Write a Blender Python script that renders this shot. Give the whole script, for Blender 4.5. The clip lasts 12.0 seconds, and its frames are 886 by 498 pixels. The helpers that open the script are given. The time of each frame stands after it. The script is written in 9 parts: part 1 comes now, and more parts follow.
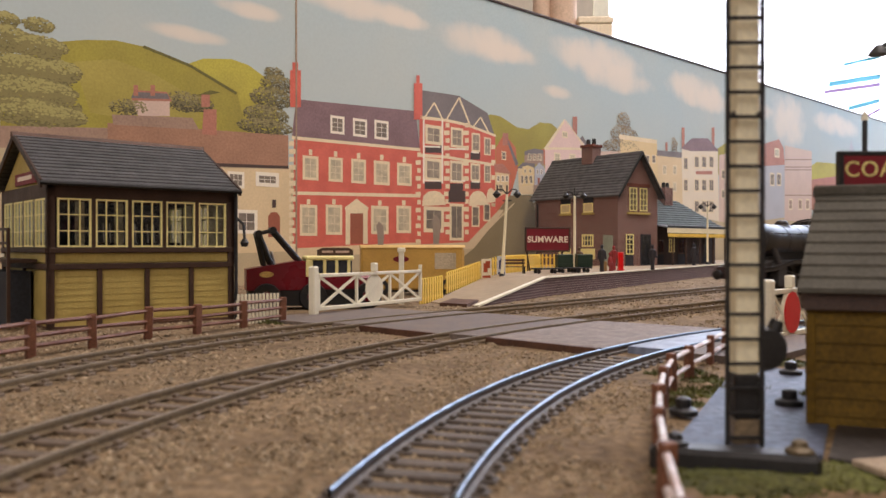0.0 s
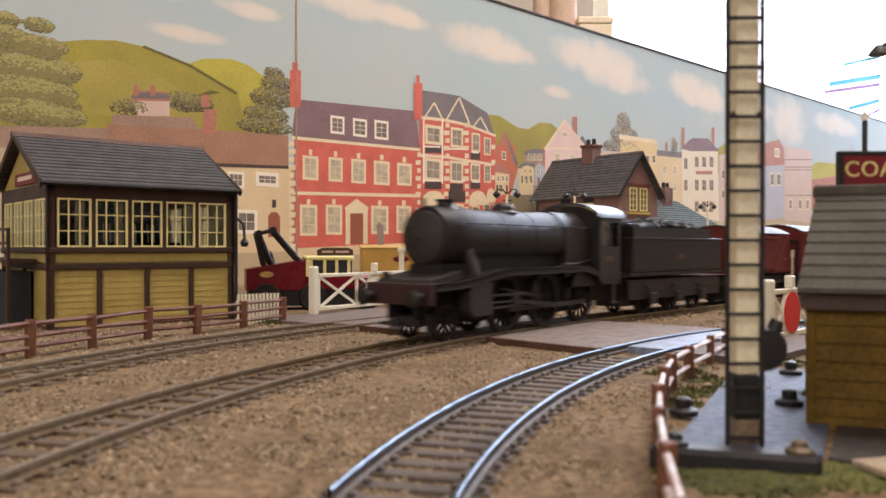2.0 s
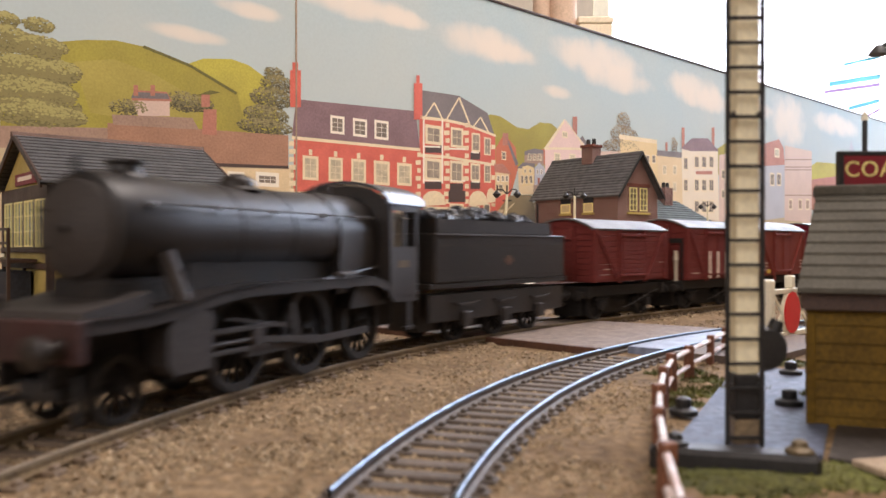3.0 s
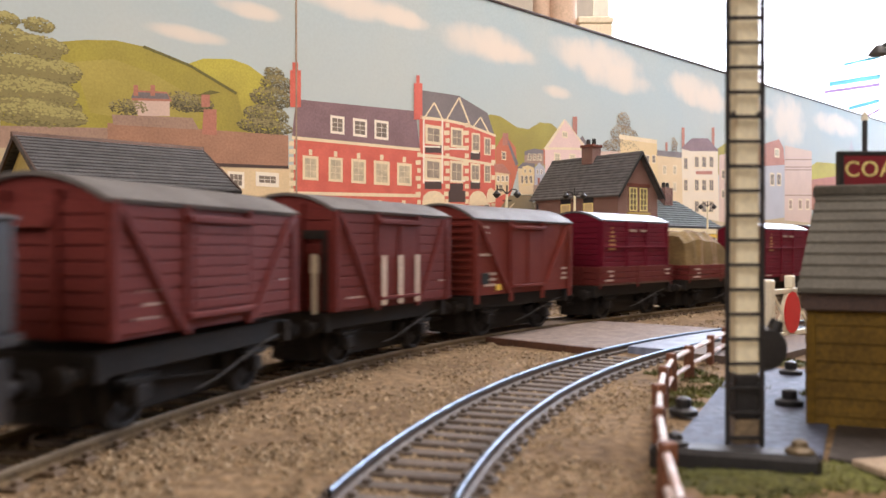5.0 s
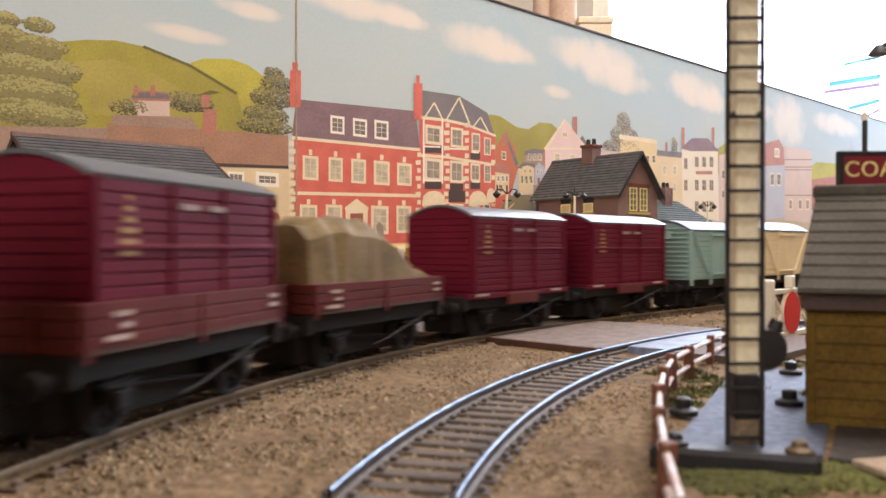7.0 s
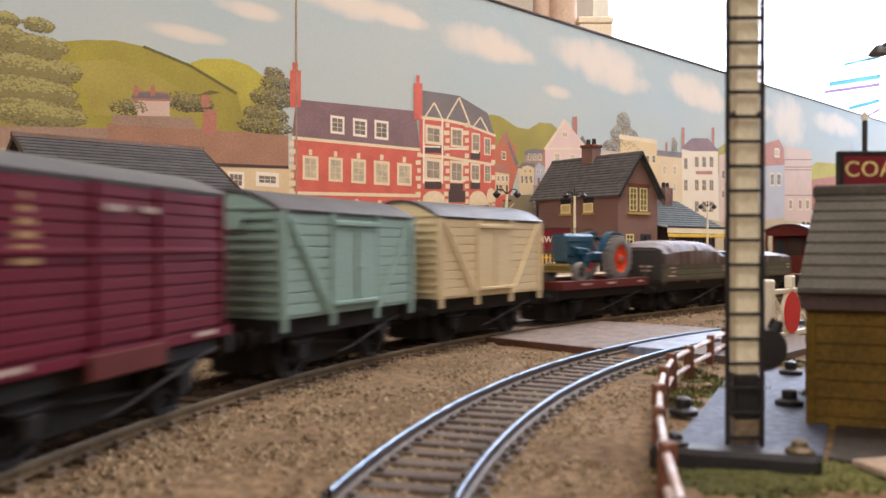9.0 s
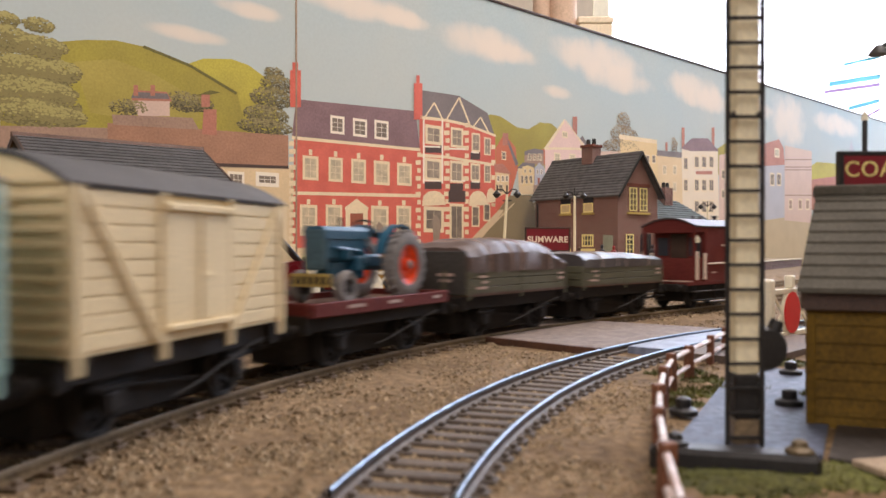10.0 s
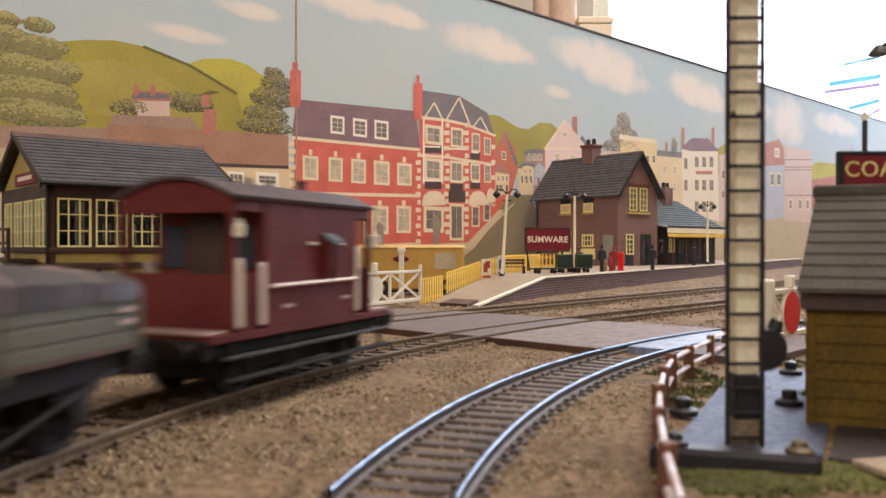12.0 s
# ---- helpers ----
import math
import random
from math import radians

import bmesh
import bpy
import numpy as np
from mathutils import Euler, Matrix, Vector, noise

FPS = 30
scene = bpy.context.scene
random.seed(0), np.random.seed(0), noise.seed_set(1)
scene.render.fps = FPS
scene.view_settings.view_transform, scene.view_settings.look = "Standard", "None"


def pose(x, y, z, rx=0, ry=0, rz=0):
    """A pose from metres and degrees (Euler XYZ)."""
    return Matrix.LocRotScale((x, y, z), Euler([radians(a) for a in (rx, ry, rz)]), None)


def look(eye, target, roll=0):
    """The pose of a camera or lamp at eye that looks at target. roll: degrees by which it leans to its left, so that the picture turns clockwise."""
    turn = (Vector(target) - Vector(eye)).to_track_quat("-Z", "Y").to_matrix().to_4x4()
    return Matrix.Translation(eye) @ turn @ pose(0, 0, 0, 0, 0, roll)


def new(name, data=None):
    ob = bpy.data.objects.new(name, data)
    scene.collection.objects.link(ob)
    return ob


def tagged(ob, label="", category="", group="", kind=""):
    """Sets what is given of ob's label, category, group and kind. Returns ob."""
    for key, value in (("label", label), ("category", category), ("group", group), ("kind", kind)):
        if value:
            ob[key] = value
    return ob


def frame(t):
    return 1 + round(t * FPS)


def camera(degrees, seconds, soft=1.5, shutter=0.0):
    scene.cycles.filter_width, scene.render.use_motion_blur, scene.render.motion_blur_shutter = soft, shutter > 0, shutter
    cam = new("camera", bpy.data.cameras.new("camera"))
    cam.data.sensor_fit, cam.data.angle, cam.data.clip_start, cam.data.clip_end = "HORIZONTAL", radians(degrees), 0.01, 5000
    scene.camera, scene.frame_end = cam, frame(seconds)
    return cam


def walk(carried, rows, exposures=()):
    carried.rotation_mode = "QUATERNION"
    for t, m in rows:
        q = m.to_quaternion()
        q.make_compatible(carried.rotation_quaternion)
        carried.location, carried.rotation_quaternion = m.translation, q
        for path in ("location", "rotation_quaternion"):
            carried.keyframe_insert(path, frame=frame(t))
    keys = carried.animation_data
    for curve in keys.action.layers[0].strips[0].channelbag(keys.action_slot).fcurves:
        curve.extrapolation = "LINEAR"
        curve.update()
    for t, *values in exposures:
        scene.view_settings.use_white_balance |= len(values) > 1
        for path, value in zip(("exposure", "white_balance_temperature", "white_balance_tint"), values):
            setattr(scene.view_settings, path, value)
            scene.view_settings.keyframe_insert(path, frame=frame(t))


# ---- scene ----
cam = camera(56.8, 12.0, soft=1.5, shutter=0.8)
cam.data.dof.use_dof = True
cam.data.dof.focus_distance = 0.58
cam.data.dof.aperture_fstop = 36.0
EYE, AIM = (0.0, 0.0, 0.033), (0.0, 1.0, 0.03024)
walk(cam, [(0.0, look(EYE, AIM)), (12.0, look(EYE, AIM))],
     [(0.0, -0.04, 6080, 18), (0.8, -0.04, 6080, 18), (2.5, 0.29, 6080, 18), (5.5, 0.42, 6080, 18), (8.8, 0.26, 6080, 18), (10.5, 0.2, 6080, 18), (12.0, 0.15, 6080, 18)])

# ---- light: a bright window beyond the board, and two added fill lamps out of view ----
world = bpy.data.worlds.new("sky")
scene.world = world
world.use_nodes = True
wn = world.node_tree.nodes
sky = wn.new("ShaderNodeTexSky")
sky.sky_type, sky.sun_disc = "NISHITA", False
sky.sun_elevation, sky.sun_rotation = radians(38), radians(40)
wn["Background"].inputs["Strength"].default_value = 0.08
world.node_tree.links.new(sky.outputs[0], wn["Background"].inputs["Color"])


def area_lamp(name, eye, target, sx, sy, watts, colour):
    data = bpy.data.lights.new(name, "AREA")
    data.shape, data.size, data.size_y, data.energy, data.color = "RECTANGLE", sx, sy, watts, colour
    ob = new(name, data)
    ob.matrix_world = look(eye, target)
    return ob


area_lamp("window_light", (1.25, 2.1, 0.85), (0.2, 0.4, 0.0), 1.5, 1.0, 36, (0.74, 0.86, 1.0))
# Added fill from behind the camera; no window is built there.
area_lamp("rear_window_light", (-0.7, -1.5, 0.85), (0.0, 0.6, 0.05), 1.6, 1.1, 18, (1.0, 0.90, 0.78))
# Unseen overhead fill, placed to light the board and spare the hut's front.
area_lamp("ceiling_lamp", (0.48, 0.58, 1.45), (0.25, 0.7, 0.0), 0.8, 0.8, 25, (1.0, 0.88, 0.74))

# ---- materials ----
MATS = {}


def rich(c, k=1.16):
    """A slightly more saturated paint."""
    grey = 0.3 * c[0] + 0.59 * c[1] + 0.11 * c[2]
    return Vector([min(max(grey + (x - grey) * k, 0.004), 0.9) for x in c])


def mat(name, colour, rough=0.7, metal=0.0, vary=0.25, grain=900, big=60, bump=0.3, second=None, spec=0.4, island=0.0, depth=0.0003):
    """A painted or natural surface: colour varied at two scales, with fine relief."""
    if name in MATS:
        return MATS[name]
    m = bpy.data.materials.new(name)
    m.use_nodes = True
    n, l = m.node_tree.nodes, m.node_tree.links
    b = n["Principled BSDF"]
    b.inputs["Roughness"].default_value, b.inputs["Metallic"].default_value = rough, metal
    b.inputs["Specular IOR Level"].default_value = spec
    co = n.new("ShaderNodeTexCoord")
    fine, wide = n.new("ShaderNodeTexNoise"), n.new("ShaderNodeTexNoise")
    for tex, sc, det in ((fine, grain, 4), (wide, big, 5)):
        tex.inputs["Scale"].default_value, tex.inputs["Detail"].default_value = sc, det
        l.new(co.outputs["Object"], tex.inputs["Vector"])
    c1 = rich(colour)
    c2 = rich(second) if second else c1 * (1 - vary)
    ramp = n.new("ShaderNodeMix")
    ramp.data_type = "RGBA"
    ramp.inputs["A"].default_value, ramp.inputs["B"].default_value = (*c1, 1), (*c2, 1)
    sharp = n.new("ShaderNodeMapRange")
    sharp.inputs["From Min"].default_value, sharp.inputs["From Max"].default_value = 0.38, 0.66
    l.new(wide.outputs["Fac"], sharp.inputs["Value"])
    l.new(sharp.outputs["Result"], ramp.inputs["Factor"])
    hsv = n.new("ShaderNodeHueSaturation")
    value = n.new("ShaderNodeMapRange")
    value.inputs["To Min"].default_value, value.inputs["To Max"].default_value = 1 - vary, 1 + vary
    value.inputs["From Min"].default_value, value.inputs["From Max"].default_value = 0.3, 0.7
    l.new(fine.outputs["Fac"], value.inputs["Value"])
    last = value.outputs["Result"]
    if island:
        geo = n.new("ShaderNodeNewGeometry")
        info = n.new("ShaderNodeObjectInfo")
        add = n.new("ShaderNodeMath")
        l.new(geo.outputs["Random Per Island"], add.inputs[0])
        l.new(info.outputs["Random"], add.inputs[1])
        rnd = n.new("ShaderNodeMapRange")
        rnd.inputs["From Max"].default_value = 2.0
        rnd.inputs["To Min"].default_value, rnd.inputs["To Max"].default_value = 1 - island, 1 + island
        l.new(add.outputs[0], rnd.inputs["Value"])
        mul = n.new("ShaderNodeMath")
        mul.operation = "MULTIPLY"
        l.new(last, mul.inputs[0])
        l.new(rnd.outputs["Result"], mul.inputs[1])
        last = mul.outputs[0]
    l.new(last, hsv.inputs["Value"])
    l.new(ramp.outputs["Result"], hsv.inputs["Color"])
    l.new(hsv.outputs["Color"], b.inputs["Base Color"])
    if bump:
        bm = n.new("ShaderNodeBump")
        bm.inputs["Strength"].default_value, bm.inputs["Distance"].default_value = bump, depth
        l.new(fine.outputs["Fac"], bm.inputs["Height"])
        l.new(bm.outputs["Normal"], b.inputs["Normal"])
    rr = n.new("ShaderNodeMapRange")
    rr.inputs["To Min"].default_value, rr.inputs["To Max"].default_value = max(rough - 0.12, 0.02), min(rough + 0.12, 1)
    l.new(wide.outputs["Fac"], rr.inputs["Value"])
    l.new(rr.outputs["Result"], b.inputs["Roughness"])
    MATS[name] = m
    return m


def glow(name, colour, strength):
    m = bpy.data.materials.new(name)
    m.use_nodes = True
    b = m.node_tree.nodes["Principled BSDF"]
    b.inputs["Base Color"].default_value = (*colour, 1)
    b.inputs["Emission Color"].default_value = (*colour, 1)
    b.inputs["Emission Strength"].default_value = strength
    return m


def glass(name, tint, rough=0.05):
    m = bpy.data.materials.new(name)
    m.use_nodes = True
    b = m.node_tree.nodes["Principled BSDF"]
    b.inputs["Base Color"].default_value = (*tint, 1)
    b.inputs["Roughness"].default_value, b.inputs["IOR"].default_value = rough, 1.45
    b.inputs["Transmission Weight"].default_value = 1.0
    return m


BALLAST = mat("ballast", (0.215, 0.155, 0.097), 0.95, vary=0.4, grain=380, big=38, bump=1.0, second=(0.14, 0.098, 0.06), spec=0.15, depth=0.0009)
STONE = mat("ballast_chips", (0.36, 0.285, 0.195), 0.9, vary=0.22, grain=900, big=300, bump=0.4, second=(0.23, 0.172, 0.115), spec=0.2, island=0.55)
SLEEPER = mat("sleeper_wood", (0.095, 0.078, 0.066), 0.75, vary=0.3, grain=1200, big=120, second=(0.135, 0.11, 0.09), island=0.25)
DUSTYSLEEPER = mat("sleeper_dusty", (0.19, 0.142, 0.10), 0.85, vary=0.3, grain=1200, big=120, second=(0.12, 0.09, 0.068), island=0.25)
CHAIR = mat("rail_chair", (0.045, 0.035, 0.03), 0.7)
# Blue tint in the steel stands for the window's highlight on the siding.
RAIL = mat("rail_steel_blue_shine", (0.26, 0.31, 0.37), 0.36, metal=1.0, vary=0.12, grain=2000, big=150, bump=0.1)
RAILTAN = mat("rail_side_dusty", (0.165, 0.12, 0.07), 0.8, vary=0.3, grain=1500, big=200, second=(0.11, 0.08, 0.048), spec=0.2)
DULLRAIL = mat("rail_dull_steel", (0.23, 0.18, 0.12), 0.55, metal=0.0, vary=0.2, grain=1500, big=120, bump=0.1)
RAILSIDE = mat("rail_side_rust", (0.105, 0.078, 0.058), 0.6, vary=0.3, grain=1500, big=200)
ROAD = mat("road_setts", (0.125, 0.10, 0.088), 0.75, vary=0.3, grain=1200, big=90, second=(0.165, 0.13, 0.105))
EARTH = mat("yard_earth", (0.20, 0.16, 0.12), 0.9, vary=0.3, grain=900, big=40, bump=0.6)
BROWNWOOD = mat("brown_boards", (0.10, 0.05, 0.032), 0.6, vary=0.3, grain=1100, big=90)
DKBROWN = mat("dark_brown_paint", (0.055, 0.03, 0.02), 0.55, vary=0.25, grain=1500, big=100)
FENCEBROWN = mat("fence_brown", (0.18, 0.085, 0.052), 0.6, vary=0.3, grain=1500, big=120, second=(0.13, 0.055, 0.035))
MUSTARD = mat("mustard_boards", (0.45, 0.355, 0.14), 0.55, vary=0.12, grain=1500, big=80, second=(0.38, 0.295, 0.11))
CREAMYEL = mat("cream_yellow_frames", (0.90, 0.79, 0.40), 0.5, vary=0.08, grain=1500, big=80)
SLATE = mat("slate", (0.092, 0.088, 0.086), 0.65, vary=0.25, grain=1400, big=130, second=(0.065, 0.062, 0.06), island=0.22)
WHITE = mat("white_paint", (0.82, 0.77, 0.62), 0.5, vary=0.08, grain=1500, big=90)
BLACK = mat("black_paint", (0.018, 0.017, 0.017), 0.5, vary=0.3, grain=1500, big=90)
BRICK = mat("brick_red_brown", (0.17, 0.062, 0.046), 0.75, vary=0.25, grain=1800, big=160, second=(0.12, 0.045, 0.035), island=0.22)
MORTAR = mat("mortar", (0.24, 0.16, 0.13), 0.85, vary=0.15, grain=1800, big=160)
YELLOW = mat("yellow_fence_paint", (0.86, 0.62, 0.17), 0.5, vary=0.1, grain=1500, big=80)
MAROON = mat("maroon_sign", (0.17, 0.018, 0.025), 0.5, vary=0.15, grain=1500, big=80)
FADED = mat("faded_wagon_lettering", (0.50, 0.38, 0.33), 0.6, vary=0.2, grain=900, big=300)
LETTER = mat("sign_letters", (0.82, 0.70, 0.58), 0.5, vary=0.05)
PAVING = mat("platform_paving", (0.32, 0.25, 0.17), 0.85, vary=0.14, grain=1300, big=70)
RED = mat("bright_red_paint", (0.62, 0.025, 0.03), 0.4, vary=0.1)
LORRYRED = mat("lorry_maroon", (0.15, 0.010, 0.018), 0.3, vary=0.12, grain=1500, big=60)
GRASS = mat("grass_flock", (0.085, 0.09, 0.028), 0.95, vary=0.4, grain=900, big=120, second=(0.075, 0.07, 0.022), bump=0.8, island=0.4)
BAUXITE = mat("bauxite_brown", (0.125, 0.032, 0.027), 0.65, vary=0.2, grain=1300, big=55, second=(0.10, 0.023, 0.021), spec=0.15)
BAUXRED = mat("bauxite_red", (0.155, 0.036, 0.027), 0.62, vary=0.2, grain=1300, big=55, second=(0.125, 0.027, 0.022), spec=0.2)
BAUXWORN = mat("bauxite_weathered", (0.135, 0.034, 0.030), 0.68, vary=0.24, grain=1300, big=50, second=(0.11, 0.024, 0.020), spec=0.15)
CRIMSON = mat("container_maroon", (0.125, 0.012, 0.024), 0.66, vary=0.16, grain=1300, big=55, spec=0.15)
ICEBLUE = mat("pale_ice_blue", (0.305, 0.425, 0.385), 0.65, vary=0.12, grain=1300, big=45, second=(0.25, 0.355, 0.318), spec=0.2)
STONECREAM = mat("pale_stone_cream", (0.76, 0.65, 0.44), 0.65, vary=0.1, grain=1300, big=45, second=(0.68, 0.57, 0.37), spec=0.2)
WAGONGREY = mat("wagon_grey", (0.105, 0.10, 0.066), 0.65, vary=0.15, grain=1300, big=50)
UNDER = mat("underframe_black", (0.013, 0.0115, 0.011), 0.75, vary=0.4, grain=1300, big=90, second=(0.022, 0.018, 0.015), spec=0.25)
ROOFGREY = mat("van_roof_grey", (0.12, 0.125, 0.135), 0.36, vary=0.15, grain=1000, big=50)
ROOFVAN = mat("van_roof_weathered", (0.14, 0.132, 0.125), 0.55, vary=0.25, grain=1000, big=50, second=(0.095, 0.085, 0.08), spec=0.25)
ROOFDARK = mat("van_roof_dark", (0.085, 0.085, 0.09), 0.5, vary=0.2, grain=1000, big=50)
LOCO = mat("loco_black", (0.0105, 0.009, 0.0085), 0.42, vary=0.3, grain=1100, big=45, second=(0.021, 0.016, 0.013), spec=0.32)
LOCODUST = mat("loco_grime", (0.032, 0.026, 0.023), 0.65, vary=0.3, grain=1100, big=60)
TYRE = mat("wheel_tyre_grimy", (0.02, 0.017, 0.015), 0.7, metal=0.0, vary=0.3)
STEEL = mat("wheel_rim_steel", (0.42, 0.41, 0.40), 0.35, metal=0.9, vary=0.15)
TANTARP = mat("tan_tarpaulin", (0.235, 0.172, 0.085), 0.8, vary=0.22, grain=900, big=70, second=(0.13, 0.095, 0.045))
BROWNTARP = mat("brown_tarpaulin", (0.085, 0.06, 0.052), 0.46, vary=0.25, grain=900, big=70, second=(0.09, 0.06, 0.05))
DARKTARP = mat("dark_tarpaulin", (0.07, 0.062, 0.062), 0.40, vary=0.25, grain=900, big=70)
TRACTORBLUE = mat("tractor_blue", (0.022, 0.085, 0.145), 0.4, vary=0.15, grain=1300, big=60)
TRACTORORANGE = mat("tractor_orange_rims", (0.78, 0.10, 0.028), 0.4, vary=0.12)
TYREGREY = mat("grey_rubber", (0.20, 0.19, 0.185), 0.8, vary=0.2)
COALM = mat("coal", (0.02, 0.02, 0.022), 0.35, vary=0.5, grain=700, big=300, bump=0.8)
POSTCREAM = mat("signal_post_cream", (0.88, 0.81, 0.60), 0.45, vary=0.1, grain=900, big=60)
# Hut boards and roof coloured darker to stand in for shade on them.
HUTYELLOW = mat("hut_yellow_shade_boards", (0.115, 0.07, 0.011), 0.7, vary=0.3, grain=1100, big=70, second=(0.075, 0.045, 0.01), spec=0.2)
HUTROOF = mat("hut_felt_roof", (0.088, 0.082, 0.067), 0.9, vary=0.18, grain=1300, big=70)
# Blue in both colours stands for the window's reflection on path and crossing.
SHEENSLAB = mat("blue_sheen_slab", (0.075, 0.09, 0.13), 0.6, vary=0.4, grain=500, big=70, bump=0.4, second=(0.12, 0.13, 0.17), spec=0.15)
SHEENINFILL = mat("blue_sheen_boards", (0.22, 0.25, 0.33), 0.42, vary=0.25, grain=500, big=90, bump=0.2, second=(0.15, 0.17, 0.23), spec=0.4)
# Rust brown mixed with a white that paints in the window's reflection.
RUSTGLARE = mat("rust_and_glare_rail", (0.72, 0.68, 0.68), 0.4, vary=0.15, grain=700, big=160, second=(0.50, 0.36, 0.30))
CREAM_CLOTH = mat("cream_blind", (0.66, 0.56, 0.34), 0.8, vary=0.1)
PANE = glass("window_glass", (0.9, 0.95, 0.95))
# Near-black for dark frames, and for unlit interiors whose shade it paints.
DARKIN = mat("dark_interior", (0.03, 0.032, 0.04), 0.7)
PLASTER = mat("room_wall_plaster", (0.62, 0.55, 0.45), 0.9, vary=0.06, grain=60, big=4, bump=0.2)
CARPET = mat("room_floor", (0.22, 0.17, 0.13), 0.95, vary=0.2, grain=150, big=8)
PLYWOOD = mat("plywood", (0.45, 0.32, 0.19), 0.7, vary=0.15, grain=150, big=20)

# ---- building helpers: all lengths below are in millimetres of the model ----
MM = 0.001


class Shape:
    """Vertices and faces of one mesh, in millimetres."""

    def __init__(self):
        self.v, self.f = [], []

    def add(self, verts, faces, m=None):
        k = len(self.v)
        self.v += [tuple(m @ Vector(p)) for p in verts] if m else [tuple(p) for p in verts]
        self.f += [tuple(i + k for i in q) for q in faces]
        return self

    def box(self, x0, x1, y0, y1, z0, z1, b=0.0, m=None):
        lo, hi = (x0, y0, z0), (x1, y1, z1)
        if b <= 0:
            pts = [(x, y, z) for x in (x0, x1) for y in (y0, y1) for z in (z0, z1)]
            return self.add(pts, [(0, 1, 3, 2), (4, 6, 7, 5), (0, 4, 5, 1), (2, 3, 7, 6), (0, 2, 6, 4), (1, 5, 7, 3)], m)
        pts, idx = [], {}
        for c in range(8):
            s = [(c >> a) & 1 for a in range(3)]
            for a in range(3):
                idx[c, a] = len(pts)
                pts.append(tuple((hi[k] if s[k] else lo[k]) + (0 if k == a else (-b if s[k] else b)) for k in range(3)))
        faces = []
        for a in range(3):
            u, w = [k for k in range(3) if k != a]
            for s in (0, 1):
                faces.append(tuple(idx[(s << a) | (p << u) | (q << w), a] for p, q in ((0, 0), (1, 0), (1, 1), (0, 1))))
            for p in (0, 1):
                for q in (0, 1):
                    c0 = (p << u) | (q << w)
                    c1 = c0 | (1 << a)
                    faces.append((idx[c0, u], idx[c1, u], idx[c1, w], idx[c0, w]))
        faces += [(idx[c, 0], idx[c, 1], idx[c, 2]) for c in range(8)]
        return self.add(pts, faces, m)

    def cyl(self, p0, p1, r0, r1=None, n=12, cap=True):
        r1 = r0 if r1 is None else r1
        p0, p1 = Vector(p0), Vector(p1)
        q = (p1 - p0).to_track_quat("Z", "Y")
        ring = [q @ Vector((math.cos(a), math.sin(a), 0)) for a in (2 * math.pi * i / n for i in range(n))]
        pts = [p0 + e * r0 for e in ring] + [p1 + e * r1 for e in ring]
        faces = [(i, (i + 1) % n, n + (i + 1) % n, n + i) for i in range(n)]
        if cap:
            faces += [tuple(range(n)), tuple(range(n, 2 * n))]
        return self.add(pts, faces)

    def prism(self, poly, a0, a1, axis="y", m=None):
        """A polygon extruded along an axis. axis y: poly in (x, z); x: in (y, z); z: in (x, y)."""
        put = {"y": lambda p, a: (p[0], a, p[1]), "x": lambda p, a: (a, p[0], p[1]), "z": lambda p, a: (p[0], p[1], a)}[axis]
        n = len(poly)
        pts = [put(p, a0) for p in poly] + [put(p, a1) for p in poly]
        faces = [(i, (i + 1) % n, n + (i + 1) % n, n + i) for i in range(n)] + [tuple(range(n)), tuple(range(n, 2 * n))]
        return self.add(pts, faces, m)

    def lathe(self, prof, n=20, m=None, ring=False):
        """A profile of (radius, height) turned about z; ring: a closed hoop."""
        if ring:
            prof = list(prof) + [prof[0]]
        pts = [(r * math.cos(2 * math.pi * i / n), r * math.sin(2 * math.pi * i / n), z) for r, z in prof for i in range(n)]
        faces = [(k * n + i, k * n + (i + 1) % n, (k + 1) * n + (i + 1) % n, (k + 1) * n + i) for k in range(len(prof) - 1) for i in range(n)]
        if not ring:
            faces += [tuple(range(n)), tuple(range((len(prof) - 1) * n, len(prof) * n))]
        return self.add(pts, faces, m)

    def tube(self, pts, r, n=6):
        for a, b in zip(pts[:-1], pts[1:]):
            self.cyl(a, b, r, n=n)
        return self

    def blob(self, c, r, seed=0, rough=0.25, squash=1.0):
        g = (1 + 5 ** 0.5) / 2
        base = [(-1, g, 0), (1, g, 0), (-1, -g, 0), (1, -g, 0), (0, -1, g), (0, 1, g), (0, -1, -g), (0, 1, -g), (g, 0, -1), (g, 0, 1), (-g, 0, -1), (-g, 0, 1)]
        fs = [(0, 11, 5), (0, 5, 1), (0, 1, 7), (0, 7, 10), (0, 10, 11), (1, 5, 9), (5, 11, 4), (11, 10, 2), (10, 7, 6), (7, 1, 8), (3, 9, 4), (3, 4, 2), (3, 2, 6), (3, 6, 8), (3, 8, 9), (4, 9, 5), (2, 4, 11), (6, 2, 10), (8, 6, 7), (9, 8, 1)]
        rnd = random.Random(seed)
        pts = []
        for p in base:
            d = Vector(p).normalized() * r * (1 + rnd.uniform(-rough, rough))
            pts.append((c[0] + d.x, c[1] + d.y, c[2] + d.z * squash))
        return self.add(pts, fs)


